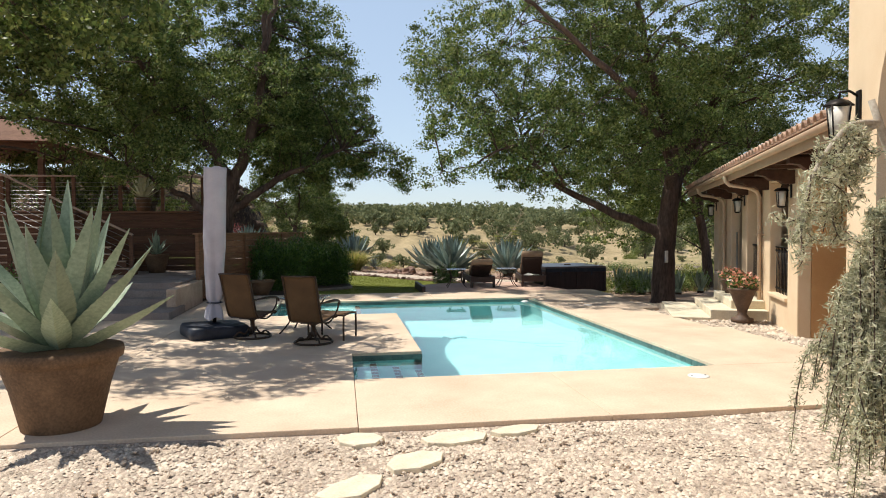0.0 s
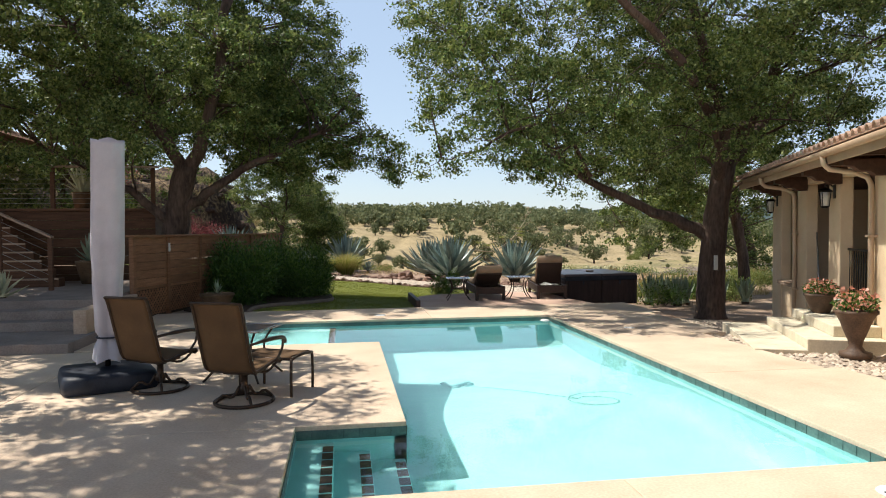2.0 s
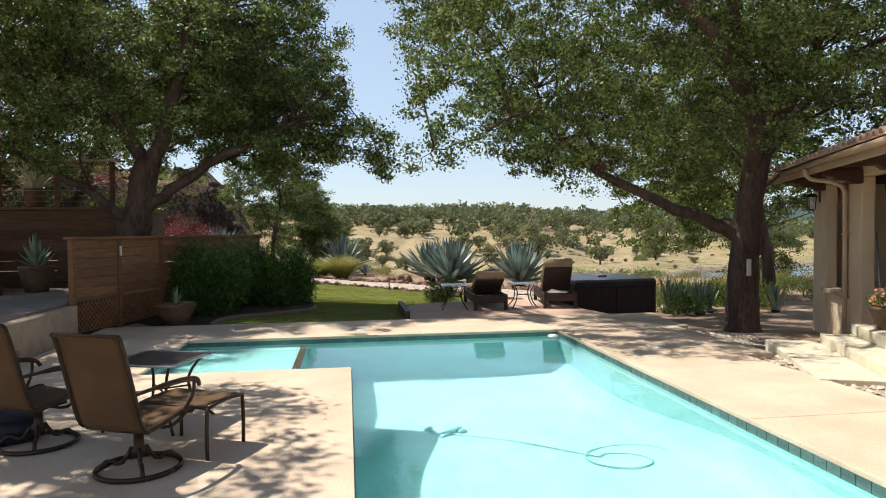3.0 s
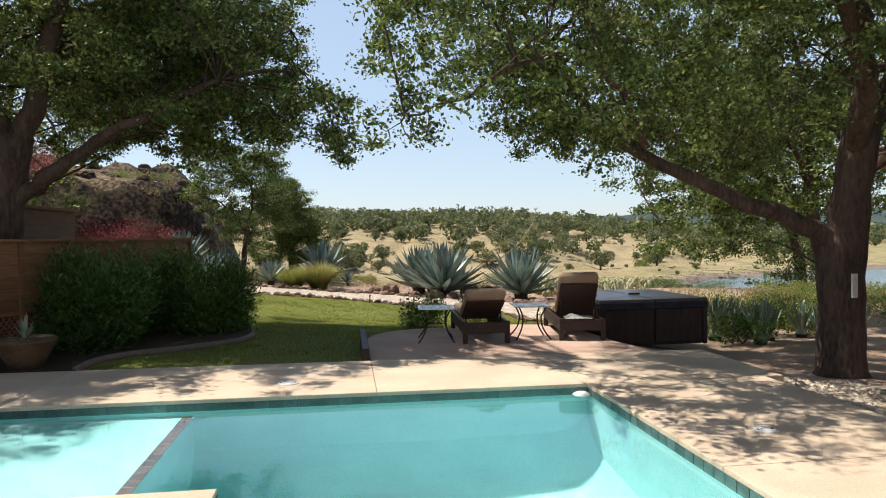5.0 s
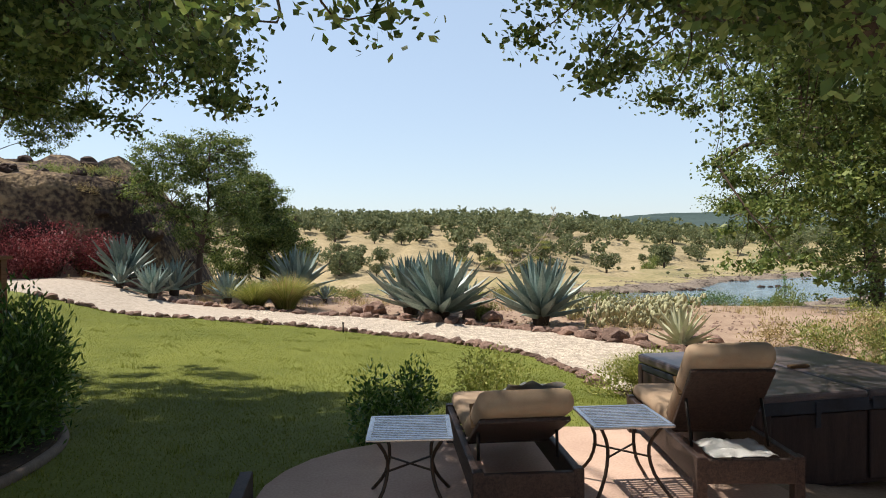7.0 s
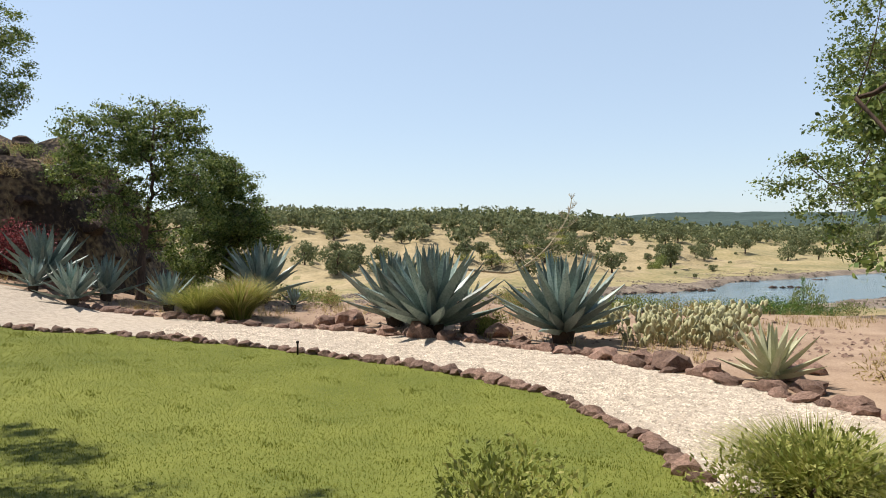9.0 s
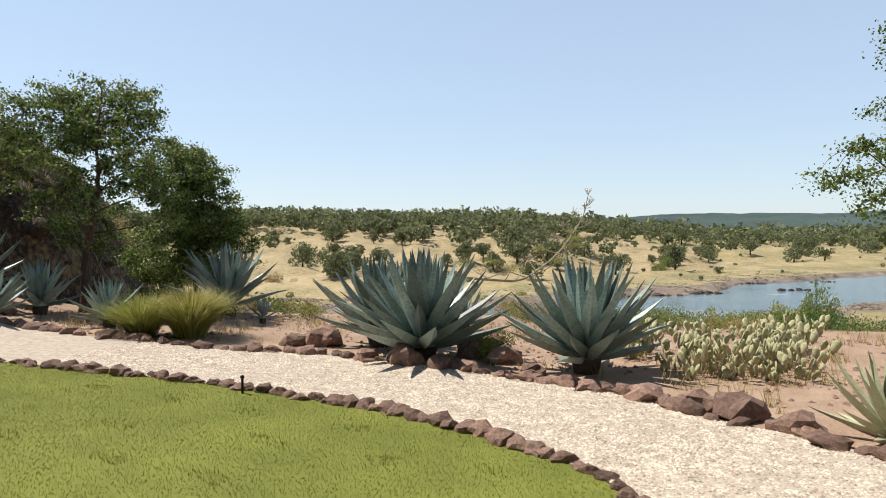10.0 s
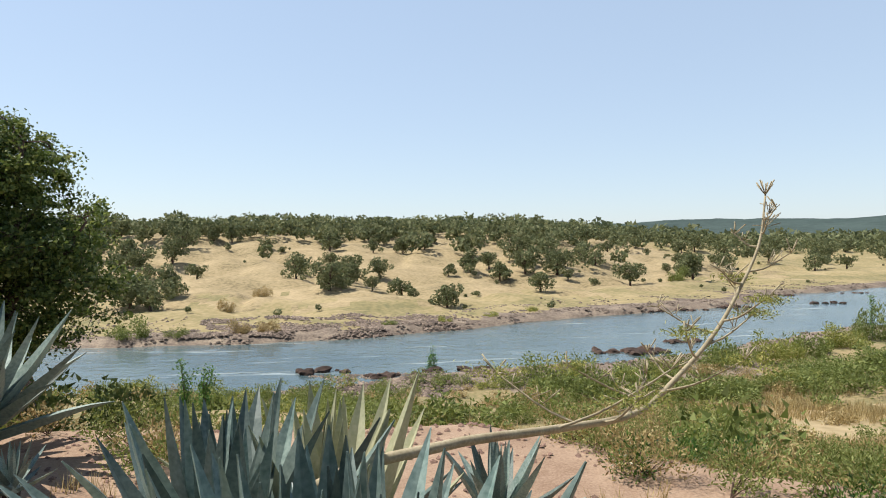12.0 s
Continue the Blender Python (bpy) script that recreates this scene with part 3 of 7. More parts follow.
# gravel between the house and the deck
rng = np.random.default_rng(3)
PEBBLES = []
for k in range(5):
    bm = bmesh.new()
    bmesh.ops.create_icosphere(bm, subdivisions=1, radius=1)
    for v in bm.verts:
        v.co *= 0.78 + 0.4 * noise.noise(v.co * 1.7 + Vector((k * 7, 0, 0)))
        v.co.z *= 0.62
    PEBBLES.append(mesh_of("pebble", bm, "gravel"))


def pebble_stuff(name, xy, size, mat, rng, zfun, flat=0.55):
    """Many small stones in one mesh: each an irregular double pyramid."""
    n = len(xy)
    a0 = rng.uniform(0, 6.28, n)
    s = rng.uniform(size[0], size[1], n)
    ring = np.stack([a0 + k * 2 * math.pi / 5 + rng.uniform(-0.25, 0.25, n) for k in range(5)], 1)
    rad = s[:, None] * rng.uniform(0.75, 1.25, (n, 5))
    z = zfun(xy[:, 0], xy[:, 1])
    v = np.zeros((n, 6, 3), np.float32)
    tilt = rng.uniform(-0.3, 0.3, (n, 2))
    for k in range(5):
        dx, dy = rad[:, k] * np.cos(ring[:, k]), rad[:, k] * np.sin(ring[:, k])
        v[:, k, 0], v[:, k, 1] = xy[:, 0] + dx, xy[:, 1] + dy
        v[:, k, 2] = z + s * 0.10 + dx * tilt[:, 0] + dy * tilt[:, 1]
    off = rng.uniform(-0.35, 0.35, (n, 2)) * s[:, None]
    v[:, 5, 0], v[:, 5, 1], v[:, 5, 2] = xy[:, 0] + off[:, 0], xy[:, 1] + off[:, 1], z + s * (0.25 + flat)
    o = (np.arange(n) * 6)[:, None]
    f = []
    for k in range(5):
        f.append(np.concatenate([o + k, o + (k + 1) % 5, o + 5], 1))
    return arrays(name, v.reshape(-1, 3), np.concatenate(f), mat)


gxy = np.stack([rng.uniform(-4.4, 5.4, 48000), rng.uniform(0.7, 5.13, 48000)], 1)
gravel = thing("gravel", "pale pinkish tan crushed gravel, thumb sized", "gravel", kind="stuff",
               mesh=pebble_stuff("gravel", gxy, (0.011, 0.029), "gravel", rng, lambda x, y: land(x, y) - 0.0))
gb = thing("gravel_bed", "pinkish tan river gravel beside the concrete", "gravel bed", kind="structure")
for k in range(300):
    x, y = rng.uniform(-1.8, 2.6), rng.uniform(3.4, 5.05)
    s = rng.uniform(0.020, 0.034)
    ob = new("pebble", PEBBLES[k % 5])
    ob.parent = gb
    ob.matrix_basis = Matrix.LocRotScale((x, y, land_at(x, y) + 0.03), Euler((rng.uniform(-0.4, 0.4), rng.uniform(-0.4, 0.4), rng.uniform(0, 6.28))), (s, s * rng.uniform(0.7, 1.1), s))


def flag(x, y, w, d, seed, rz=0):
    r = random.Random(seed)
    n = 7
    poly = []
    for k in range(n):
        a = 2 * math.pi * k / n
        q = 0.86 + 0.22 * r.random()
        poly.append((w / 2 * q * math.cos(a), d / 2 * q * math.sin(a)))
    thing("stepping_stone", "pale flat flagstone lying in gravel", "stepping stone", pose(x, y, land_at(x, y) + 0.0, 0, 0, rz), "stepping stones", mesh=mesh_of("stepping_stone", prism(poly, 0.0, 0.045, 0.010), "step_stone"))


for k, (px, py, w, d) in enumerate(((0.30, 4.88, 0.42, 0.36), (1.15, 4.78, 0.68, 0.34), (1.75, 4.93, 0.50, 0.28), (0.72, 4.22, 0.56, 0.36), (0.22, 3.78, 0.60, 0.34), (-0.25, 3.25, 0.6, 0.4))):
    flag(px, py, w, d, 20 + k, 10 * k)
# narrow bed along the arcade
def arcade_bed():
    out = []
    while len(out) < 2600:
        x, y = rng.uniform(6.5, 9.6), rng.uniform(7.2, 17.5)
        if x > 7.28 - 0.1 * (10.4 < y < 13.4) + 0.25 * (y > 13.4) and (x - 8.0) * 0.92 - (y - 9.5) * 0.39 < 0.1:
            out.append((x, y))
    return np.array(out)


thing("gravel", "grey-tan gravel strip beside the house wall", "gravel", kind="stuff",
      mesh=pebble_stuff("gravel", arcade_bed(), (0.025, 0.06), "gravel", rng, land))

# ---- plants ----
def leaf_quads(pos, size, rng, droop=0.0, slim=0.5, out=None, tri=False):
    """One four-cornered leaf at each position, turned at random (towards out, where given)."""
    n = len(pos)
    d = rng.normal(0, 1, (n, 3))
    if out is not None:
        d = d * 0.75 + out
    d[:, 2] -= droop
    d /= np.linalg.norm(d, axis=1, keepdims=True) + 1e-9
    u = np.cross(d, rng.normal(0, 1, (n, 3)))
    u /= np.linalg.norm(u, axis=1, keepdims=True) + 1e-9
    s = (size * rng.uniform(0.65, 1.3, n))[:, None]
    if tri:
        v = np.stack([pos - d * s * 0.5 - u * s * slim * 0.5, pos - d * s * 0.5 + u * s * slim * 0.5, pos + d * s * 0.5], 1)
        return v.reshape(-1, 3), np.arange(3 * n).reshape(-1, 3)
    v = np.stack([pos - d * s * 0.5, pos + u * s * slim * 0.5 + d * s * 0.05, pos + d * s * 0.5, pos - u * s * slim * 0.5 + d * s * 0.05], 1)
    return v.reshape(-1, 3), np.arange(4 * n).reshape(-1, 4)


def spray_leaves(pos, size, rng, slim=0.6, level=0.5):
    """Four-cornered leaves that lie rather level, each tilted at random."""
    n = len(pos)
    nrm = rng.normal(0, 1, (n, 3))
    nrm /= np.linalg.norm(nrm, axis=1, keepdims=True)
    nrm[:, 2] += level
    d = np.cross(nrm, rng.normal(0, 1, (n, 3)))
    d /= np.linalg.norm(d, axis=1, keepdims=True) + 1e-9
    u = np.cross(nrm, d)
    u /= np.linalg.norm(u, axis=1, keepdims=True) + 1e-9
    s = (size * rng.uniform(0.65, 1.3, n))[:, None]
    v = np.stack([pos - d * s * 0.5, pos + u * s * slim * 0.5 + d * s * 0.08, pos + d * s * 0.5, pos - u * s * slim * 0.5 + d * s * 0.08], 1)
    return v.reshape(-1, 3), np.arange(4 * n).reshape(-1, 4)


def blob_points(blobs, rng, density, shell=0.45, swell=0.0):
    """Clump centres in ellipsoids (centre, radii), thinned by waviness so that gaps open."""
    out = []
    for c, r in blobs:
        r = np.array(r) + swell
        n = int(density * 4.19 * r[0] * r[1] * r[2])
        p = rng.normal(0, 1, (n, 3))
        p /= np.linalg.norm(p, axis=1, keepdims=True)
        rad = shell + (1 - shell) * rng.random((n, 1)) ** 0.6
        rad *= 1 + 0.16 * np.sin(p[:, :1] * 5 + c[0]) * np.cos(p[:, 1:2] * 6 + c[1]) + 0.10 * np.sin(p[:, 2:] * 9 + c[0])
        p = np.array(c) + p * rad * np.array(r)
        g = wob(p[:, 0] + p[:, 2] * 0.7, p[:, 1] - p[:, 2], 1.15, c[0])
        out.append(p[g > -0.20])
    return np.concatenate(out)


def tubes_mesh(name, lines, mat, sides=5):
    """Tapered twigs in one mesh: lines of (points (k, 3), radius from, radius to), all with k points."""
    V, F, o = [], [], 0
    ang = np.arange(sides) * 2 * math.pi / sides
    for p, r0, r1 in lines:
        p = np.asarray(p, float)
        k = len(p)
        t = np.gradient(p, axis=0)
        t /= np.linalg.norm(t, axis=1, keepdims=True) + 1e-9
        a = np.cross(t, [0.3, 0.5, 0.81])
        a /= np.linalg.norm(a, axis=1, keepdims=True) + 1e-9
        b = np.cross(t, a)
        r = np.linspace(r0, r1, k)[:, None, None]
        ring = p[:, None, :] + r * (a[:, None, :] * np.cos(ang)[None, :, None] + b[:, None, :] * np.sin(ang)[None, :, None])
        V.append(ring.reshape(-1, 3))
        i = np.arange(k - 1)[:, None] * sides + o
        j = np.arange(sides)[None, :]
        F.append(np.stack([i + j, i + (j + 1) % sides, i + sides + (j + 1) % sides, i + sides + j], -1).reshape(-1, 4))
        o += k * sides
    return arrays(name, np.concatenate(V), np.concatenate(F), mat, True)


def spline(pts, n):
    """Smooth line through points."""
    p = np.array(pts, float)
    k = np.linspace(0, len(p) - 1, n)
    out = []
    for t in k:
        i = min(int(t), len(p) - 2)
        u = t - i
        a, b, c, d = p[max(i - 1, 0)], p[i], p[i + 1], p[min(i + 2, len(p) - 1)]
        out.append(0.5 * (2 * b + (c - a) * u + (2 * a - 5 * b + 4 * c - d) * u * u + (3 * b - a - 3 * c + d) * u ** 3))
    return np.array(out)


def oak(label, trunk, trunk_r, limbs, blobs, seed, density=2.6, leaf=0.115, per=100, spread=0.31, group="oaks", leafmat="oak", twig=0.012):
    """trunk: points; limbs: (points, radius from, radius to); blobs: the crown's masses."""
    rng = np.random.default_rng(seed)
    base = Vector(trunk[0])
    tree = thing("oak_tree", label, "tree", Matrix.Translation(base), group)
    b = np.array(base)
    tp = spline(trunk, 14)
    rad = np.linspace(trunk_r[0], trunk_r[1], 14)
    rad[0] *= 1.45
    rad[1] *= 1.12
    bm = bmesh.new()
    add_tube(bm, [tuple(p - b) for p in tp], list(rad), 14)
    for v in bm.verts:
        c = v.co
        v.co += Vector((noise.noise(c * 2.2), noise.noise(c * 2.2 + Vector((9, 0, 0))), 0)) * 0.055
    part("trunk", bm, "bark", tree, "rough grey-brown bark", True)
    nodes = [tp[7:]]
    for pts, r0, r1 in limbs:
        lp = spline(pts, 16)
        lp[2:-1] += rng.normal(0, 0.04, (13, 3))
        bm = bmesh.new()
        add_tube(bm, [tuple(p - b) for p in lp], list(np.linspace(r0, r1, 16)), 9)
        part("limb", bm, "bark", tree, smooth=True)
        nodes.append(lp[3:])
    nodes = np.concatenate(nodes)
    cl = blob_points(blobs, rng, density, 0.45, 0.22)
    lines = []
    ctr = np.mean([c for c, r in blobs], axis=0)
    # secondary boughs, then twigs to every clump
    pick = cl[rng.permutation(len(cl))[: max(8, len(cl) // 14)]]
    extra = []
    for c in pick:
        n = nodes[np.argmin(np.linalg.norm(nodes - c, axis=1) + 0.35 * np.abs(nodes[:, 2] - c[2] + 1.0))]
        mid = (n + c) / 2 + rng.normal(0, 0.16, 3) * (0.5 + 0.4 * np.linalg.norm(c - n)) + np.array([0, 0, 0.12 * np.linalg.norm(c - n)])
        lp = spline([n, mid, c], 7)
        lines.append((lp - b, 0.013 + 0.009 * np.linalg.norm(c - n), 0.007))
        extra.append(lp[1:])
    allnodes = np.concatenate([nodes] + extra)
    for c in cl[rng.random(len(cl)) < 0.75]:
        n = allnodes[np.argmin(np.linalg.norm(allnodes - c, axis=1))]
        mid = (n + c) / 2 + rng.normal(0, 0.09, 3)
        lines.append((spline([n, mid, c + (c - mid) * 0.25], 7) - b, twig, 0.004))
    part("branchwork", tubes_mesh("branchwork", lines, "bark", 3), "bark", tree)
    m = len(cl)
    ids = np.repeat(np.arange(m), per)
    sg = spread * rng.uniform(0.6, 1.35, (m, 1))
    off = rng.normal(0, 1, (len(ids), 3))
    off *= (rng.random((len(ids), 1)) ** 0.45 * 1.75 / np.linalg.norm(off, axis=1, keepdims=True)) * sg[ids] * np.array([1.2, 1.2, 0.68])
    core = rng.random((len(ids), 1)) < 0.33          # larger leaves close the heart of each clump
    pos = cl[ids] + off * np.where(core, 0.62, 1.08)
    v, f = spray_leaves(pos - b, np.where(core[:, 0], leaf * 1.25, leaf * 0.85), rng, 0.62)
    part("crown", arrays("crown", v, f, leafmat), leafmat, tree, "small dull green oak leaves in loose clumps")
    return tree


oak("large live oak with a leaning limb beside the hot tub", [(9.95, 17.95, -0.55), (9.98, 18.0, 0.6), (10.08, 18.0, 2.0), (10.3, 18.0, 3.4)], (0.36, 0.25),
    [([(10.05, 18, 1.55), (9.4, 18.2, 1.95), (8.3, 18.5, 2.45), (7.0, 18.9, 3.2), (6.2, 18.6, 3.7), (5.2, 18.2, 4.3)], 0.18, 0.03),
     ([(10.25, 18, 3.2), (10.9, 17.8, 4.6), (11.6, 17.5, 6.3), (12.4, 17, 8.6)], 0.22, 0.05),
     ([(10.25, 18, 3.2), (9.9, 17.6, 4.6), (9.0, 17.0, 6.6), (8.2, 16.4, 9.0)], 0.20, 0.05),
     ([(10.2, 18, 3.0), (9.4, 17.0, 4.4), (7.8, 15.9, 5.6), (6.0, 15.0, 6.6), (4.6, 14.6, 7.4)], 0.16, 0.04),
     ([(10.3, 18, 3.1), (11.6, 18.3, 4.6), (13.6, 18.6, 6.2)], 0.16, 0.05),
     ([(7.0, 18.6, 3.2), (6.0, 17.9, 4.2), (4.9, 17.4, 4.2), (3.9, 17.5, 3.7), (3.4, 18.2, 3.6), (2.95, 19.0, 3.45)], 0.055, 0.006),
     ([(7.0, 18.9, 3.2), (6.7, 20.0, 3.8), (6.6, 21.2, 4.3), (6.3, 21.5, 5.6)], 0.10, 0.03)],
    [((6, 16.5, 6), (4.2, 1.4, 1.3)), ((10, 17.2, 8), (4, 3.6, 2.8)), ((3.4, 17, 5), (0.7, 2, 1.4)), ((7.8, 18, 4.6), (4.2, 3, 1.5)), ((13.4, 17.8, 7.2), (3.2, 3.4, 2.8)),
     ((6.3, 15.9, 8.4), (2.4, 2.5, 1.8)), ((11.3, 15.6, 5.4), (2.1, 2.1, 1.4)), ((3.7, 16.3, 6.7), (1.6, 1.5, 0.8)), ((6.3, 19.6, 4.4), (2, 1.8, 1.3)), ((9.4, 20.8, 5.6), (2.3, 2, 1.9)),
     ((6.4, 18.1, 3.8), (1.8, 1.4, 0.9)), ((12.6, 16.6, 3.9), (1.6, 1.8, 1.2)), ((7.4, 22.2, 5.1), (1.7, 1.7, 1.3)), ((8.3, 22.7, 3.9), (1.1, 1.8, 0.8)), ((5.2, 22.8, 6.6), (2.4, 1.8, 1.2)),
     ((2.9, 18.7, 4.1), (0.6, 1, 0.6)), ((3.2, 18.6, 3.8), (0.6, 0.6, 0.35)), ((8, 22, 7.6), (2.6, 2.4, 1.6)), ((10.6, 22.6, 3.6), (1.2, 1.4, 0.9)), ((10.2, 23.6, 5), (1.9, 1.6, 1.4)),
     ((3.9, 22.5, 7.4), (1.1, 1.8, 1.1)), ((3.3, 20.6, 7.5), (0.9, 1.5, 1))], 11, density=2.9, leaf=0.078, per=150, spread=0.20)
oak("large live oak with a dark forked trunk behind the fence", [(-3.8, 21.2, -0.1), (-3.75, 21.2, 1.2), (-3.55, 21.1, 2.6), (-3.3, 21.0, 3.6)], (0.40, 0.28),
    [([(-3.5, 21.1, 2.4), (-2.6, 20.9, 3.0), (-1.4, 20.5, 3.7), (0.2, 20.1, 4.4)], 0.17, 0.04),
     ([(-3.3, 21, 3.4), (-2.6, 20.7, 5.2), (-2.2, 20.4, 7.4), (-2.0, 20.2, 9.6)], 0.2, 0.05),
     ([(-3.3, 21, 3.4), (-4.3, 20.8, 5.0), (-5.6, 20.4, 6.6), (-6.6, 20.2, 8.0)], 0.18, 0.05),
     # unseen limb, added to carry the shade-casting masses at the top
     ([(-2.2, 20.4, 7.4), (-1.7, 20.8, 9.8), (-0.6, 20.9, 12.0)], 0.10, 0.03),
     ([(-3.6, 21.1, 2.0), (-4.8, 20.6, 3.0), (-6.4, 20.0, 3.9)], 0.15, 0.04)],
    [((-3.5, 22.6, 7.9), (3.7, 3, 3.4)), ((-0.6, 20.6, 4.9), (1.9, 1.6, 1.6)), ((-2.9, 20, 5.8), (2.3, 2, 1.5)), ((-6.4, 20.4, 6.4), (2.8, 2.8, 2.3)), ((1.5, 20.3, 3.9), (1.2, 1.2, 0.6)),
     ((-1, 23.4, 6.6), (2.2, 2.5, 2)), ((0.6, 23.1, 4.9), (1, 2, 1.3)), ((-5.4, 19.4, 4.2), (2.2, 1.6, 1)), ((-1, 22.3, 4.7), (2.2, 2, 1.5)), ((1.5, 21.7, 4), (0.8, 1.6, 0.7)),
     ((-0.3, 24.1, 4.5), (1.7, 1.6, 0.9)), ((-2.2, 25.6, 5.2), (1.8, 1.7, 1.2)), ((-2.7, 22.8, 4.8), (2, 2, 1.3)), ((-0.9, 25.2, 6.2), (2.5, 1.3, 1.2)), ((-3.8, 25.2, 7), (2.4, 2.2, 2)),
     ((-0.8, 26.8, 6.9), (2, 1.2, 1.2)), ((-2.8, 27.1, 6.5), (2.2, 1.8, 1.6)), ((-2, 24, 8.7), (2.5, 2.2, 1.6)), ((-1.5, 26.7, 7.5), (2.4, 1.6, 1.4)), ((0, 26.5, 6.1), (1.3, 1.1, 0.8)), ((-3.9, 29.6, 7.4), (0.8, 1.9, 1.6)),
     # masses from here on are unseen, added to shade patio and lawn
     ((-2.6, 22.6, 12.3), (1.5, 0.9, 0.6)), ((-0.6, 21.5, 12.4), (1.4, 0.9, 0.55)), ((0.5, 20.3, 12.6), (1.1, 1.2, 0.5)), ((1.7, 21.6, 12.6), (1.2, 0.9, 0.5)), ((-4.2, 24.8, 12.6), (1.7, 1.9, 0.8)), ((-3.4, 27.0, 12.9), (1.5, 1.5, 0.7)),
     ((-5.6, 27.4, 13.0), (1.8, 1.8, 0.8))], 12, density=3.1, leaf=0.080, per=150, spread=0.20)
oak("broad live oak shading the stairs and paving", [(-10.2, 15.5, -0.1), (-10.1, 15.4, 1.6), (-9.8, 15.2, 3.4)], (0.4, 0.3),
    [([(-9.8, 15.2, 3.2), (-8.2, 14.2, 5.0), (-6.2, 12.8, 6.2), (-3.8, 11.2, 7.0)], 0.22, 0.05),
     ([(-9.8, 15.2, 3.2), (-9.6, 15.8, 5.6), (-9.2, 16.4, 8.4)], 0.2, 0.05)],
    [((-6.2, 12.4, 6.5), (3.6, 3, 1.5)), ((-9.2, 15.6, 7.4), (3.6, 3.6, 2.6)), ((-4.2, 11, 7.1), (1.8, 2, 0.9)), ((-6.3, 19.4, 6.9), (2, 2, 1.7)), ((-10.8, 20.5, 9.2), (3, 2.6, 1.5)),
     ((-9.2, 24, 9), (3, 2.6, 1.7)), ((-12.2, 17, 9), (2.6, 2.6, 1.5)), ((-8, 18, 8.6), (2.4, 2.2, 1.4)), ((-11.6, 13.6, 8), (2.4, 2.2, 1.2)), ((-5.2, 9.8, 6.9), (1.9, 1.5, 0.9)),
     ((-4.3, 10.4, 7.7), (1.4, 1.4, 0.8)), ((-7.4, 10.6, 6.4), (1.8, 1.8, 1.1)), ((-7, 20.6, 4.7), (1.8, 1.1, 1)), ((-7.4, 17.2, 7.2), (2.2, 2, 1.3))], 13, density=2.8, spread=0.24)
oak("dense dark oak behind the upper deck", [(-8.0, 28.0, -0.3), (-7.9, 28.0, 1.6), (-7.7, 28.0, 3.0)], (0.3, 0.22),
    [([(-7.7, 28, 2.8), (-6.8, 28, 5.0), (-6.4, 28, 7.4)], 0.16, 0.05), ([(-7.7, 28, 2.6), (-9.6, 28, 4.6), (-11, 28, 6)], 0.15, 0.05)],
    [((-7.2, 28, 6.4), (3.0, 2.6, 2.4)), ((-10.8, 28, 5.0), (3.0, 2.6, 2.4)), ((-6.4, 27.4, 3.2), (1.9, 1.9, 1.7)), ((-9.4, 27.4, 2.6), (2.4, 1.9, 1.8)), ((-14, 28, 5), (3, 2.6, 3))], 17, density=2.0)
oak("live oak with hanging outer boughs on the river side", [(16.6, 26.6, -1.4), (16.5, 26.6, 0.6), (16.2, 26.8, 2.6)], (0.25, 0.17),
    [([(16.2, 26.8, 2.4), (14.8, 27.2, 3.6), (13.0, 27.8, 4.2), (11.2, 28.2, 3.6)], 0.14, 0.03),
     ([(16.2, 26.8, 2.4), (16.0, 26.6, 5.0), (15.4, 26.6, 8.0)], 0.18, 0.05),
     ([(16.3, 26.8, 2.0), (14.9, 25.4, 3.6), (13.2, 24.2, 4.6)], 0.13, 0.03)],
    [((15.2, 26.6, 7), (3.6, 3.6, 2.6)), ((12.9, 27.5, 4.3), (1.9, 2.4, 2.3)), ((12.3, 27, 2.2), (1.5, 2, 1.2)), ((14.4, 24.4, 4.2), (2.4, 2.2, 1.8)), ((17, 28, 4), (3, 3, 2.4))], 14, density=2.8, spread=0.22)
oak("broad olive-green oak below the bank top", [(27.0, 41.2, -4.0), (26.6, 41.2, 0.6), (25.6, 41.1, 2.8)], (0.3, 0.2),
    [([(25.6, 41.1, 2.6), (22.8, 40.7, 3.6), (20.4, 40.2, 3.4)], 0.12, 0.03), ([(25.6, 41.1, 2.6), (24.4, 41.0, 5.0), (23.8, 41.0, 7.4)], 0.16, 0.04)],
    [((23.3, 40.9, 4.4), (1.8, 3, 2.2)), ((20.2, 40, 3.4), (1.7, 1.7, 0.9)), ((22, 38.8, 6.6), (1.8, 2.3, 1.6)), ((24.7, 40.9, 7.2), (2.7, 2.7, 2.4)), ((23, 40.3, 9.2), (1.8, 1.9, 1.5)),
     ((22.4, 40.2, 1.8), (1.6, 1.6, 1.3)), ((25.6, 40.2, 0.6), (2.2, 1.4, 2)), ((26.4, 40, -1.6), (2.2, 1.4, 1.6))], 18, density=2.2, leaf=0.13, per=90)
oak("dark oak crowning the lava hill", [(-17.0, 56.5, 3.0), (-16.9, 56.4, 6.0), (-16.6, 56.2, 8.6)], (0.26, 0.16),
    [([(-16.6, 56.2, 8.2), (-15.6, 56, 9.8), (-14.6, 56, 11.4)], 0.12, 0.03), ([(-16.6, 56.2, 8.2), (-17.6, 56.4, 10.4), (-18.2, 56.4, 12.6)], 0.12, 0.03)],
    [((-13.6, 56.0, 10.6), (2.4, 2.3, 2.8)), ((-16.4, 56.4, 12.2), (2.8, 2.5, 2.8)), ((-14.2, 56.0, 8.5), (1.7, 1.6, 1.2))], 19, density=2.6, leaf=0.13, per=90)
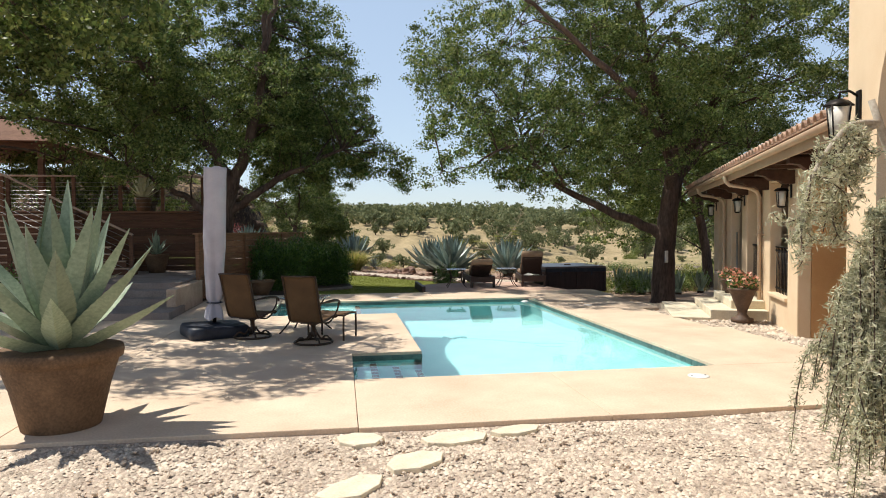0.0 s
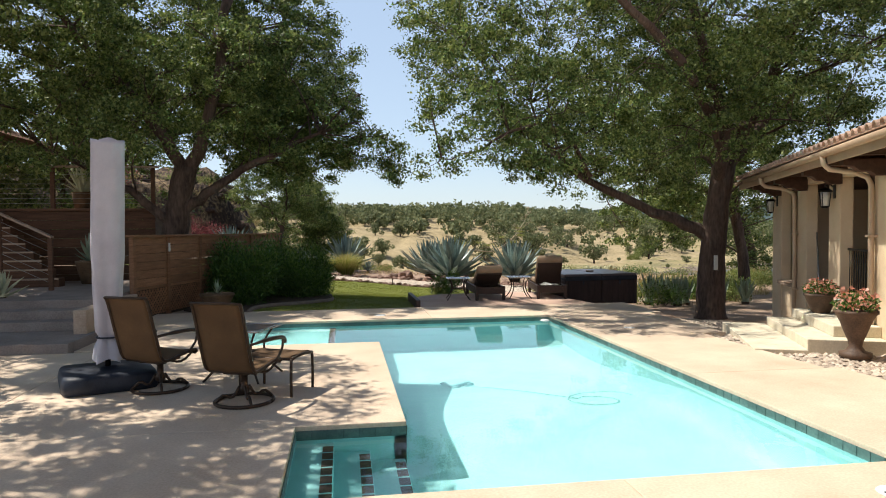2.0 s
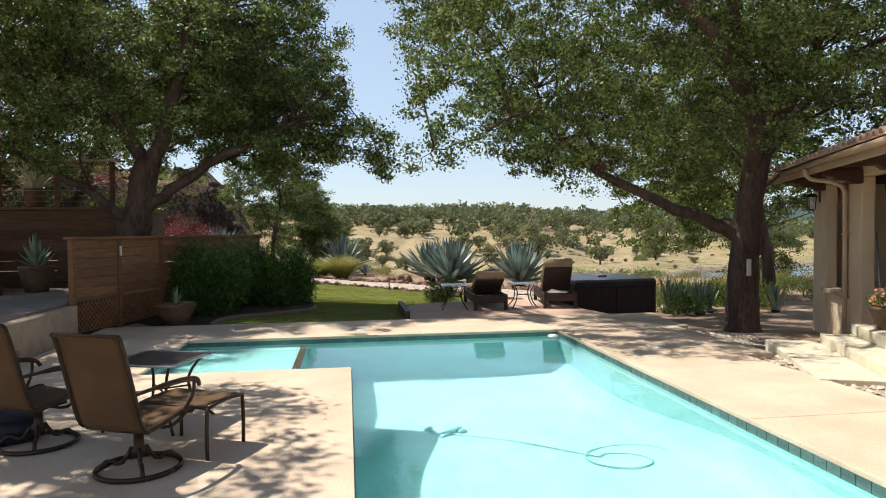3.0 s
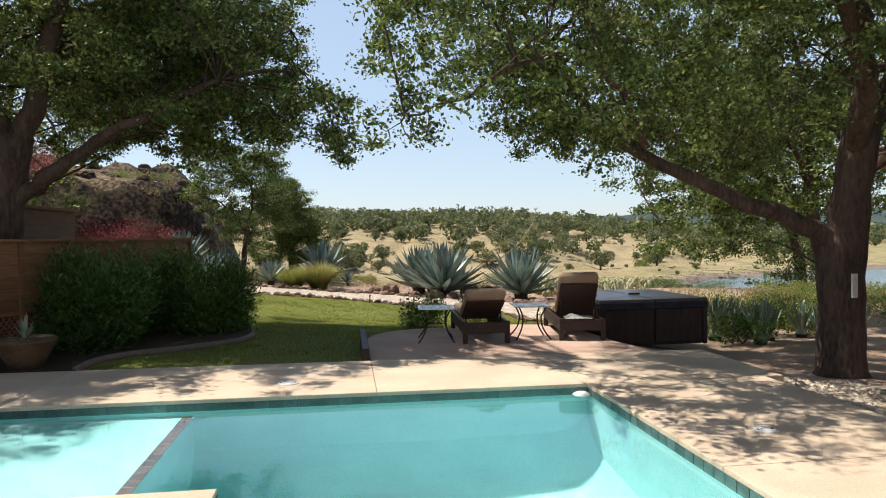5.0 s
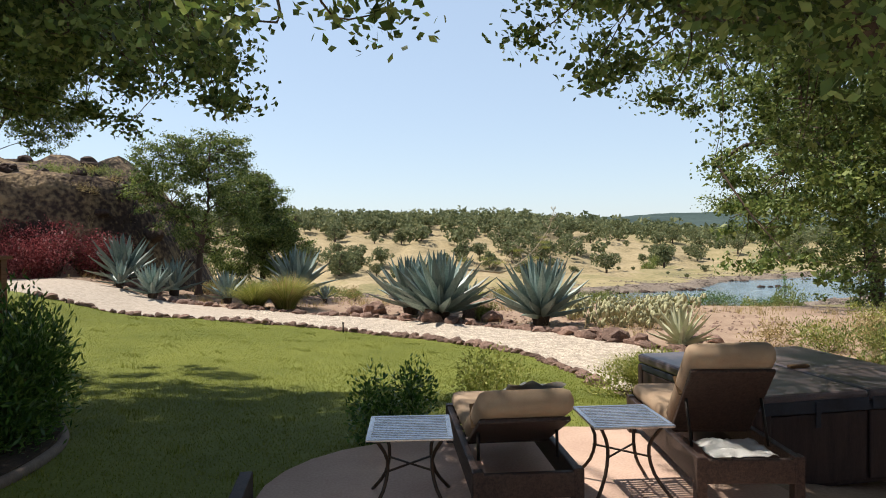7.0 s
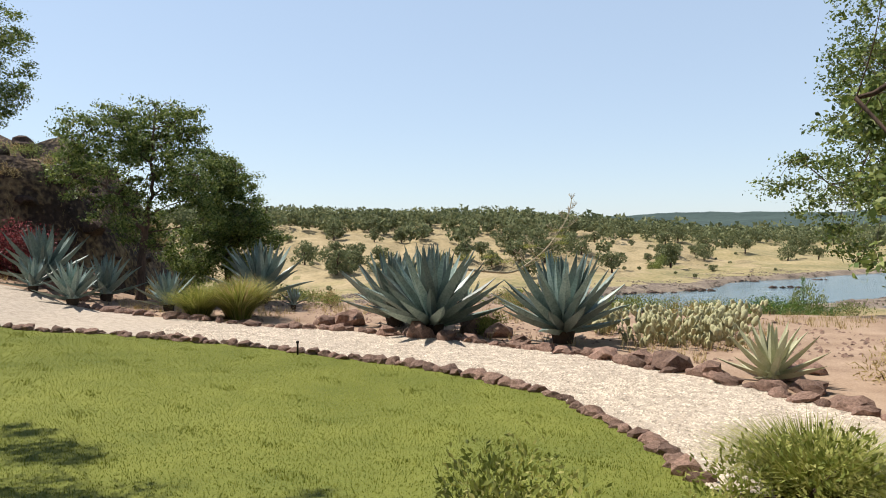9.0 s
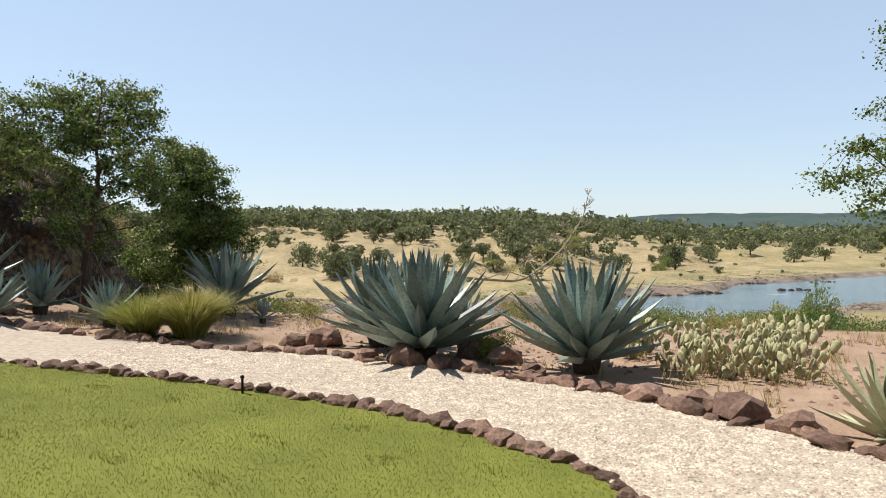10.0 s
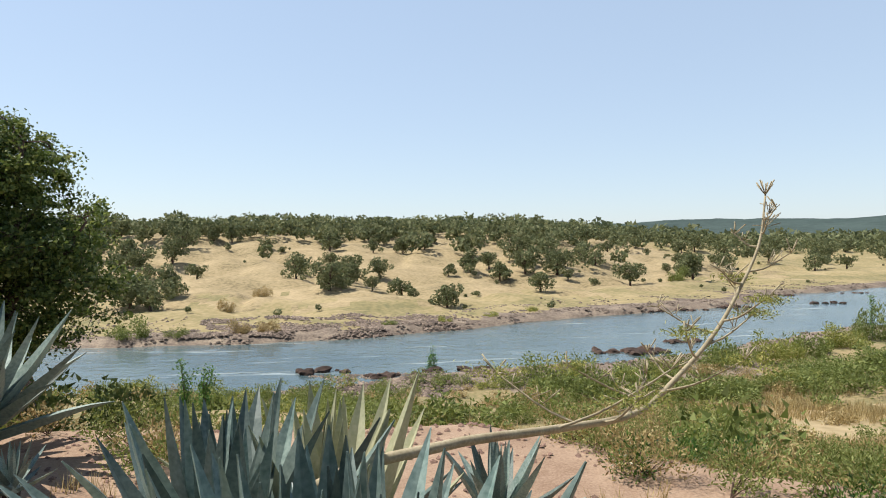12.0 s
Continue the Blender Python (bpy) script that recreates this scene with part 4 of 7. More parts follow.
oak("young oak standing in the agave bed below the lava hill", [(-3.2, 45.4, -0.55), (-3.15, 45.4, 1.0), (-2.9, 45.3, 2.6)], (0.17, 0.10),
    [([(-2.9, 45.3, 2.4), (-2.7, 45.2, 4.0), (-2.6, 45.2, 6.6)], 0.09, 0.02), ([(-3.0, 45.3, 2.0), (-4.0, 45.2, 3.4), (-5.4, 45.1, 4.1)], 0.07, 0.02)],
    [((-2.9, 45.7, 6), (1.7, 1.4, 0.7)), ((-4.3, 45.3, 4.1), (1.7, 1.4, 0.9)), ((-1.5, 45.7, 4.3), (1.1, 1.3, 0.8)), ((-2.6, 45.7, 2.7), (2, 1.2, 1)), ((-4.4, 45.6, 5.3), (1.5, 1.3, 1.1)),
     ((-3, 45.6, 5.7), (1.7, 1.3, 1))], 15, density=11, per=60, spread=0.2, leaf=0.10)
oak("bushy dark oak at the edge of the bank", [(-1.2, 51.4, -1.4), (-1.15, 51.4, 0.8), (-1.0, 51.4, 2.0)], (0.16, 0.10),
    [([(-1.0, 51.4, 1.8), (-0.9, 51.4, 3.4), (-0.8, 51.4, 5.0)], 0.09, 0.02), ([(-1.1, 51.4, 1.2), (0.0, 51.2, 2.2), (0.7, 51.2, 3.2)], 0.07, 0.02)],
    [((-1.6, 51.5, 3.9), (1.6, 1.5, 1.3)), ((-0.6, 51.1, 2.3), (1.1, 1.4, 0.6)), ((-0.5, 51.2, 1.3), (1.2, 1.2, 1.2)), ((-2.2, 51.5, 4.6), (1.5, 1.5, 1)), ((-1, 52.3, 3), (1.1, 2.3, 2)),
     ((-0.5, 51.4, 1.4), (1.6, 1.4, 1.4)), ((-2.5, 51, 1), (1.3, 1.2, 1.2))], 16, density=10, per=70, spread=0.22, leaf=0.11)


def bush(name, label, category, c, r, seed, mat, n=1500, leaf=0.06, slim=0.4, up=0.3, group="", bumps=5, low=0.2):
    """A shrub: short stems and a ragged dome of leaves."""
    rng = np.random.default_rng(seed)
    z = land_at(c[0], c[1]) if len(c) < 3 else c[2]
    t = thing(name, label, category, Matrix.Translation((c[0], c[1], z)), group)
    a = rng.uniform(0, 6.28, bumps)
    cent = np.stack([np.cos(a) * r[0] * 0.5, np.sin(a) * r[1] * 0.5, rng.uniform(low, 0.66, bumps) * r[2]], 1)
    k = rng.integers(0, bumps, n)
    p = rng.normal(0, 1, (n, 3))
    p /= np.linalg.norm(p, axis=1, keepdims=True)
    rad = rng.random((n, 1)) ** 0.45 * rng.uniform(0.75, 1.15, (n, 1))
    pos = cent[k] + p * rad * np.array([r[0] * 0.6, r[1] * 0.6, r[2] * 0.5])
    pos[:, 2] = np.abs(pos[:, 2]) + 0.02
    out = p + np.array([0, 0, up])
    v, f = leaf_quads(pos, leaf, rng, 0, slim, out)
    part("foliage", arrays("foliage", v, f, mat), mat, t)
    lines = [(spline([(0, 0, 0), cc * np.array([0.5, 0.5, 0.6]), cc], 5), 0.012, 0.004) for cc in cent]
    part("stem", tubes_mesh("stem", lines, "bark", 4), "bark", t)
    return t


def grass_clump(label, x, y, h, r, n, seed, mat, group="grass clumps", name="grass_clump"):
    rng = np.random.default_rng(seed)
    t = thing(name, label, "ornamental grass", Matrix.Translation((x, y, land_at(x, y))), group)
    a, lean = rng.uniform(0, 6.28, n), rng.uniform(0.1, 1.0, n) ** 0.8
    L = h * rng.uniform(0.6, 1.1, n)
    d = np.stack([np.cos(a), np.sin(a)], 1)
    root = d * (0.25 * r * rng.random((n, 1)))
    side = np.stack([-d[:, 1], d[:, 0]], 1) * (0.006 + 0.004 * rng.random((n, 1)))
    V = np.zeros((n, 8, 3))
    for k, s in enumerate((0, 0.4, 0.75, 1.0)):
        reach = (lean * r * s ** 1.7)[:, None]
        z = L * (s - 0.35 * lean * s * s)
        w = side * (1 - s) ** 0.7 * 1.5
        V[:, k * 2, :2], V[:, k * 2 + 1, :2] = root + d * reach - w, root + d * reach + w
        V[:, k * 2, 2] = V[:, k * 2 + 1, 2] = z
    o = (np.arange(n) * 8)[:, None]
    F = np.concatenate([np.concatenate([o + k, o + k + 1, o + k + 3, o + k + 2], 1) for k in (0, 2, 4)])
    part("grass_tuft", arrays("grass_tuft", V.reshape(-1, 3), F, mat), mat, t)
    return t


def agave_leaf(mat, L=1.0, W=0.085, curve=0.25, tip=0.0, n=6, teeth=0.0):
    """A channelled, tapering leaf along +y that bends up (curve) or over (tip)."""
    bm = bmesh.new()
    rows = []
    for k in range(n + 1):
        s = k / n
        w = W * (0.75 + 0.9 * s - 0.2 * s * s) if s < 0.4 else W * 1.08 * (1 - ((s - 0.4) / 0.6) ** 1.6)
        w = max(w * (1 + teeth * (k % 2)), 0.002)
        y, z = L * s, L * (curve * s * s - tip * s ** 3)
        th = 0.035 * L * (1 - s) + 0.004
        rows.append([bm.verts.new(c) for c in ((-w, y, z + 0.30 * w), (0, y, z - 0.05 * w), (w, y, z + 0.30 * w), (0, y, z - th - 0.28 * w))])
    for a, b in zip(rows, rows[1:]):
        for k in range(4):
            f = bm.faces.new((a[k], b[k], b[(k + 1) % 4], a[(k + 1) % 4]))
    bm.faces.new(rows[-1])
    return mesh_of("leaf", bm, mat)


LEAVES = {m: [agave_leaf(m, 1, w, c, t) for w, c, t in ((0.080, 0.10, 0.0), (0.090, 0.22, 0.06), (0.075, 0.30, 0.22))] for m in ("agave", "agave_green", "agave_pale")}
TOOTHED = [agave_leaf("agave_green", 1, w, c, t, 28, 0.07) for w, c, t in ((0.082, 0.12, 0.0), (0.090, 0.20, 0.05))]


def agave(label, loc, size, n, seed, mat="agave", group="agaves", low=4, high=84, skinny=1.0):
    """A rosette of leaves: outer ones low, inner ones upright."""
    r = random.Random(seed)
    t = thing("agave", label, "agave", Matrix.Translation(loc), group)
    part("trunk", lathe([(0.15 * size, -0.45), (0.14 * size, -0.2), (0.17 * size, 0.02 * size), (0.12 * size, 0.10 * size)], 10), "soil", t, "dark dry leaf bases", True)
    part("core", lathe([(0.10 * size, -0.05), (0.16 * size, 0.05 * size), (0.13 * size, 0.2 * size), (0.05 * size, 0.34 * size)], 10), mat, t, smooth=True)
    for k in range(n):
        q = k / (n - 1)
        el = low + (high - low) * q ** 0.85 + r.uniform(-5, 5)
        az = k * 137.5 + r.uniform(-12, 12)
        L = size * (0.86 + 0.22 * math.sin(math.pi * min(1, q + 0.15))) * r.uniform(0.9, 1.1)
        ob = new("leaf", LEAVES[mat][r.choice((0, 0, 1, 1, 2) if q < 0.7 else (0, 0, 1))])
        ob.parent = t
        ob.matrix_basis = Matrix.Translation((0, 0, size * (0.03 + 0.17 * q))) @ Matrix.Rotation(radians(az), 4, "Z") @ Matrix.Rotation(radians(el), 4, "X") @ Matrix.Diagonal((L * skinny * r.uniform(0.9, 1.1), L, L, 1))
    return t

# ---- lawn, path and beds ----
LAWN_EDGE = [(-9.5, 37.6), (-4.4, 37.2), (-1.75, 37.1), (-0.45, 36.75), (0.8, 36.3), (3.1, 35.35), (4.95, 34.3), (6.3, 33.0), (7.0, 32.1), (7.65, 31.0), (7.9, 30.1), (8.1, 28.5), (8.0, 27.2), (7.8, 26.0)]
PATH_OUT = [(-12, 43.0), (-5.8, 42.5), (-1.8, 40.8), (2.2, 39.15), (4.3, 38.9), (6.5, 37.4), (8.1, 35.9), (9.5, 34.5), (10.35, 32.5), (11.2, 31.3), (11.7, 29.4), (12.1, 27.0), (12.4, 23.0)]
le, po = spline(LAWN_EDGE, 90)[:, :2], spline(PATH_OUT, 90)[:, :2]


def sheet(name, label, category, left, right, mat, lift, rows=10):
    """A strip of ground between two lines, lying on the land."""
    n = len(left)
    k = np.linspace(0, 1, rows)[None, :, None]
    p = left[:, None, :] * (1 - k) + right[:, None, :] * k
    z = land(p[..., 0], p[..., 1]) + lift
    v = np.concatenate([p, z[..., None]], -1).reshape(-1, 3)
    i = np.arange(n * rows).reshape(n, rows)
    f = np.stack([i[:-1, :-1], i[1:, :-1], i[1:, 1:], i[:-1, 1:]], -1).reshape(-1, 4)
    return thing(name, label, category, kind="structure", mesh=arrays(name, v, f, mat, True))


sheet("path", "pale crushed-stone garden path", "path", le, po, "path", 0.03, 12)
rng = np.random.default_rng(7)


def between(a, b, n, rng, start=0.0):
    """Random plan points between two lines."""
    s, q = start + rng.random(n) * (1 - start), rng.random(n)[:, None]
    i = np.linspace(0, 1, len(a))
    pa = np.stack([np.interp(s, i, a[:, 0]), np.interp(s, i, a[:, 1])], 1)
    pb = np.stack([np.interp(s, i, b[:, 0]), np.interp(s, i, b[:, 1])], 1)
    return pa * (1 - q) + pb * q


pp = between(le, po, 36000, rng, 0.2)
thing("path_gravel", "pale pinkish crushed stone on the path", "gravel", kind="stuff",
      mesh=pebble_stuff("path_gravel", pp, (0.013, 0.031), "path_stone", rng, lambda x, y: land(x, y) + 0.025))
# lawn: from the paving and the hedge bed out to the stone edging
HEDGE_BED = [(-9.5, 30), (-5.0, 29), (-2.2, 26.5), (-0.6, 24.0), (0.25, 21.9), (0.25, 20.9), (-0.5, 20.1), (-1.0, 19.5), (-1.45, 18.9), (-1.45, 18.3), (2.58, 18.3), (2.62, 20.2), (3.6, 21.5), (6.2, 21.6), (7.6, 22.6), (7.8, 24.4)]
li = spline(HEDGE_BED, 90)[:, :2]
li = np.array([li[min(89, int(89 * (i / 89) ** 1.0))] for i in range(90)])
LAWN = np.concatenate([li, le[::-1]])


def inside(poly, x, y):
    """Which points lie within a plan outline."""
    hit = np.zeros(np.shape(x), bool)
    for (x0, y0), (x1, y1) in zip(poly, np.roll(poly, -1, axis=0)):
        if y0 != y1:
            hit ^= ((y0 > y) != (y1 > y)) & (x < (x1 - x0) * (y - y0) / (y1 - y0) + x0)
    return hit


lx, ly = np.meshgrid(np.arange(-9.6, 8.3, 0.13), np.arange(18.2, 37.8, 0.13))
lv = np.stack([lx, ly, land(lx, ly) + 0.02], -1).reshape(-1, 3)
i = np.arange(lx.size).reshape(lx.shape)
lf = np.stack([i[:-1, :-1], i[:-1, 1:], i[1:, 1:], i[1:, :-1]], -1)[inside(LAWN, lx[:-1, :-1] + 0.065, ly[:-1, :-1] + 0.065)]
thing("lawn", "mown bright green lawn", "lawn", kind="structure", mesh=arrays("lawn", lv, lf, "lawn", True))


def grass_blades(n, rng, h):
    p = np.stack([rng.uniform(-6.5, 8.3, n), rng.uniform(18.2, 37.8, n)], 1)
    p = p[inside(LAWN, p[:, 0], p[:, 1])]
    n = len(p)
    a = rng.uniform(0, 6.28, n)
    d = np.stack([np.cos(a), np.sin(a)], 1)
    H = h * rng.uniform(0.5, 1.3, n) * (1 + 0.8 * (wob(p[:, 0], p[:, 1], 0.5, 2) > 0.62))
    z = land(p[:, 0], p[:, 1]) + 0.015
    w = 0.006
    V = np.zeros((n, 3, 3))
    V[:, 0, :2], V[:, 1, :2] = p - d * w, p + d * w
    V[:, 2, :2] = p + np.stack([-d[:, 1], d[:, 0]], 1) * (H * rng.uniform(-0.9, 0.9, n))[:, None]
    V[:, 0, 2] = V[:, 1, 2] = z
    V[:, 2, 2] = z + H
    return arrays("grass", V.reshape(-1, 3), np.arange(3 * n).reshape(-1, 3), "blade")


thing("grass", "short green lawn grass with longer tufts", "grass", kind="stuff", mesh=grass_blades(330000, rng, 0.026))

# stones: shared rough shapes
ROCKS = []
for k in range(7):
    bm = bmesh.new()
    bmesh.ops.create_icosphere(bm, subdivisions=2, radius=1)
    for v in bm.verts:
        c = v.co.copy()
        v.co *= 0.8 + 0.42 * noise.noise(c * 1.3 + Vector((k * 5.1, 2, 0))) + 0.16 * noise.noise(c * 3.1 + Vector((k, 7, 3)))
        if v.co.z < -0.55:
            v.co.z = -0.55
    bmesh.ops.scale(bm, vec=(1.15, 0.9, 0.72), verts=bm.verts)
    ROCKS.append(mesh_of("rock", bm, "rock"))

LAVA = []
for me in ROCKS:
    me = me.copy()
    me.materials[0] = M["lava"]
    LAVA.append(me)


def rock(x, y, s, seed, name="rock", label="rough brown lava stone half sunk in dirt", group="edging stones", z=None, flat=1.0):
    r = random.Random(seed)
    zz = land_at(x, y) if z is None else z
    return thing(name, label, "rock", Matrix.LocRotScale((x, y, zz + 0.22 * s * flat), Euler((r.uniform(-0.2, 0.2), r.uniform(-0.2, 0.2), r.uniform(0, 6.28))), (s * r.uniform(0.8, 1.2), s * r.uniform(0.8, 1.2), s * r.uniform(0.75, 1.1) * flat)), group, mesh=(LAVA if name == "boulder" else ROCKS)[r.randrange(7)])


r = random.Random(5)


def along(line, a, b, gap):
    """Points every gap metres along a line, between two shares of it."""
    pts, acc = [], 0.0
    n0, n1 = int(a * (len(line) - 1)), int(b * (len(line) - 1))
    for i in range(n0, n1):
        d = math.dist(line[i], line[i + 1])
        acc += d
        while acc >= gap:
            acc -= gap
            t = 1 - acc / d
            pts.append(tuple(line[i] * (1 - t) + line[i + 1] * t))
    return pts


for i, (x, y) in enumerate(along(le, 0.05, 0.98, 0.25)):
    rock(x + r.uniform(-0.07, 0.07), y + r.uniform(-0.07, 0.07), r.uniform(0.12, 0.24), 100 + i)
for i, (x, y) in enumerate(along(po, 0.12, 0.93, 0.38)):
    rock(x + r.uniform(-0.08, 0.15), y + r.uniform(-0.05, 0.15), r.uniform(0.14, 0.33), 600 + i)
for i, (x, y, s) in enumerate(((4.35, 40.5, 0.5), (4.1, 41.2, 0.36), (6.2, 37.6, 0.40), (6.85, 37.1, 0.34), (7.95, 38.5, 0.55), (8.35, 37.5, 0.40), (9.9, 33.9, 0.34), (10.85, 32.7, 0.44), (10.5, 33.2, 0.34), (11.2, 31.8, 0.36), (12.5, 31.5, 0.36), (13.3, 31.8, 0.3), (12.2, 30.4, 0.27), (5.4, 38.3, 0.30), (7.45, 36.8, 0.28), (3.6, 40.3, 0.3), (-4.5, 43.2, 0.3), (-5.6, 43.9, 0.33), (8.6, 36.2, 0.26))):
    rock(x, y, s * 1.2, 900 + i, label="large angular brown lava rock in the garden bed", group="bed rocks")

# agaves
for i, (x, y, s, n) in enumerate(((6.62, 38.2, 2.06, 66), (5.75, 40.2, 1.9, 54), (9.72, 36.2, 1.86, 62), (1.0, 45.9, 1.95, 44), (-1.45, 42.4, 1.1, 30), (-4.2, 42.0, 1.15, 32), (-3.9, 44.0, 1.3, 32), (-6.0, 44.3, 1.7, 36), (2.35, 44.2, 0.62, 18), (-5.6, 42.6, 0.9, 24), (8.3, 42.4, 1.0, 26))):
    agave("large blue-green agave rosette with pointed leaves in dirt", (x, y, land_at(x, y) + 0.10 + 0.07 * s), s, n, 40 + i, skinny=0.88)
agave("pale drooping agave with narrow yellow-green leaves", (12.05, 31.2, land_at(12.05, 31.2) + 0.06), 1.0, 30, 61, "agave_pale", low=-4, high=80, skinny=0.75)
agave("pale upright agave behind the larger ones", (6.5, 40.9, land_at(6.5, 40.9) + 0.2), 1.75, 34, 62, "agave_pale", low=22, skinny=0.8)
grass_clump("yellow-green ornamental grass mound beside the path", 0.95, 41.1, 1.45, 1.5, 2000, 71, "shrub")
grass_clump("dry pale blades of an ornamental grass mound", 0.95, 41.12, 1.55, 1.45, 700, 171, "drygrass")
grass_clump("yellow-green ornamental grass tuft", -0.2, 41.0, 1.2, 1.3, 1700, 72, "shrub")
grass_clump("yellow-green arching grass mound at the patio's edge", 8.45, 25.4, 0.85, 1.0, 2000, 73, "shrub")
grass_clump("green arching grass mound at the patio's edge", 8.9, 24.2, 0.8, 1.0, 1100, 74, "shrub")
for i, (x, y, w, h) in enumerate(((3.8, 22.1, 0.5, 0.85), (5.5, 24.4, 0.6, 0.95), (7.9, 25.0, 0.8, 0.75), (8.2, 37.9, 0.5, 0.6))):
    bush("shrub", "airy yellow-green leafy shrub behind the loungers", "shrub", (x, y), (w, w, h), 80 + i, "shrub" if i != 0 else "hedge", 2800, 0.065, 0.4, 0.5, "patio shrubs")
# prickly pear patch
pad = bmesh.new()
bmesh.ops.create_icosphere(pad, subdivisions=1, radius=1)
for v in pad.verts:
    v.co = Vector((v.co.x * (0.105 + 0.02 * v.co.z), v.co.y * 0.020, v.co.z * 0.19 + 0.17))
PAD = mesh_of("pad", pad, "cactus", True)
r = random.Random(9)
for i in range(32):
    y = r.uniform(34.8, 38.8)
    x = r.uniform(11.0, 13.6 + 0.75 * (y - 34.8))
    t = thing("prickly_pear", "pale yellow-green prickly pear cactus clump", "cactus", Matrix.Translation((x, y, land_at(x, y))), "prickly pears")
    for k in range(28):
        ob = new("pad", PAD)
        ob.parent = t
        lvl = k % 4
        a = r.uniform(0, 6.28)
        ob.matrix_basis = Matrix.LocRotScale((0.28 * math.cos(a) * (0.5 + 0.4 * lvl), 0.28 * math.sin(a) * (0.5 + 0.4 * lvl), 0.17 * lvl), Euler((r.uniform(-0.55, 0.55), r.uniform(-0.55, 0.55), r.uniform(0, 6.28))), [r.uniform(0.5, 0.88)] * 3)
# path light stake
st = thing("path_light", "short black path light stake in the stone edging", "garden light", pose(3.2, 35.0, land_at(3.2, 35.0)))
part("stake", tube([(0, 0, 0), (0, 0, 0.3)], 0.022, 8), "iron", st)
part("cap", lathe([(0.035, 0.28), (0.035, 0.32), (0.01, 0.335)], 10), "iron", st)

# leaning dry flower stalk of an agave
S0 = Vector((5.75, 40.2, land_at(5.75, 40.2) + 0.2))
stalk = thing("agave_stalk", "leaning dry agave flower stalk with bare branches", "flower stalk", Matrix.Translation(S0))
line = spline([Vector(p) - S0 for p in ((5.75, 40.2, -0.7), (6.3, 40.35, 0.5), (7.46, 40.75, 0.72), (8.7, 41.5, 0.60), (9.9, 42.3, 0.50), (10.68, 42.8, 0.80), (11.4, 43.2, 1.26), (11.95, 43.5, 1.82), (12.44, 43.8, 2.44), (12.7, 44.05, 3.13))], 34)
part("stem", tube([tuple(p) for p in line], list(np.linspace(0.055, 0.014, 34)), 8), "stalk", stalk, smooth=True)
r = random.Random(77)
for k in range(17):
    i = 11 + int(22 * k / 17)
    p = Vector(line[i])
    a = radians(137 * k)
    L = 0.80 * (1.15 - k / 21) * r.uniform(0.7, 1.2)
    q = p + Vector((math.cos(a) * L, math.sin(a) * L * 0.8, 0.42 * L))
    e = q + Vector((math.cos(a) * 0.22 * L, math.sin(a) * 0.2 * L, 0.13 * L))
    bm = bmesh.new()
    add_tube(bm, [tuple(v) for v in spline([p, (p + q) / 2 - Vector((0, 0, 0.05)), q, e], 8)], list(np.linspace(0.017, 0.007, 8)), 5)
    tw = []
    for j in range(12):
        o = (p + (q - p) * r.uniform(0.45, 1.0)) if j < 7 else e
        d = o + Vector((r.uniform(-0.16, 0.16), r.uniform(-0.16, 0.16), r.uniform(0.0, 0.2)))
        tw.append(tube([o, d], [0.005, 0.007 if j < 7 else 0.010], 4))
    br = part("side_branch", bm, "stalk", stalk)
    trng = np.random.default_rng(900 + k)
    if k < 13 and k % 3:
        tp = trng.normal(0, 1, (320, 3)) * np.array([0.17, 0.17, 0.045]) * (1.15 - k / 23) + np.array(e)
        v, f = leaf_quads(tp, 0.062, trng, -0.4, 0.22)
        tagged(part("flower_tuft", arrays("flower_tuft", v, f, "shrub"), "shrub", br), "withered yellow-green flower tuft", kind="stuff")
    for q in tw:
        part("twig", q, "stalk", br)
tip = Vector(line[-1])
bm = bmesh.new()
for j in range(9):
    a = j * 0.7
    d = tip + Vector((math.cos(a) * 0.12, math.sin(a) * 0.12, 0.16 + 0.03 * (j % 3)))
    add_tube(bm, [tip, d], [0.005, 0.010], 4)
part("seed_head", bm, "stalk", stalk)

# hedge, its kerb and the bed
for i, (x, y, rx, ry, h) in enumerate(((-1.75, 20.4, 1.05, 0.9, 1.62), (-0.35, 22.2, 0.85, 1.0, 1.50), (-1.6, 22.4, 1.0, 1.0, 1.6), (-2.1, 24.2, 1.1, 1.0, 1.5))):
    bush("hedge", "dense dark green oleander bush clipped to a mound", "hedge", (x, y, -0.05), (rx, ry, h), 300 + i, "hedge", 19000, 0.10, 0.24, 0.8, "hedge bushes", 16, 0.0)
kerb = [(-1.4, 18.35), (-1.35, 18.9), (-0.95, 19.45), (-0.4, 20.0), (0.25, 20.7), (0.45, 21.4), (0.35, 22.4), (-0.2, 23.6), (-1.2, 25.2)]
kl = spline(kerb, 40)

# dark soil sheet that deepens the shade under the hedge by colour
bed_poly = [(p[0], p[1]) for p in kl] + [(-2.6, 25.6), (-3.0, 19.0), (-2.4, 18.35)]
thing("planting_bed", "hedge bed of soil, coloured dark for the shade beneath", "bed", kind="structure", mesh=mesh_of("planting_bed", prism(bed_poly, -0.3, -0.005), "soil"))
part_line = [(p[0], p[1], land_at(p[0], p[1]) + 0.05) for p in kl]
thing("kerb", "curved dull brown mowing kerb round the hedge", "kerb", mesh=mesh_of("kerb", tube(part_line, 0.062, 8), "kerb", True))
thing("header_board", "dark timber edging board holding the lawn's edge", "edging board", mesh=mesh_of("header_board", box((2.50, 18.26, -0.05), (2.60, 20.3, 0.17), 0.01), "tub_wood"))
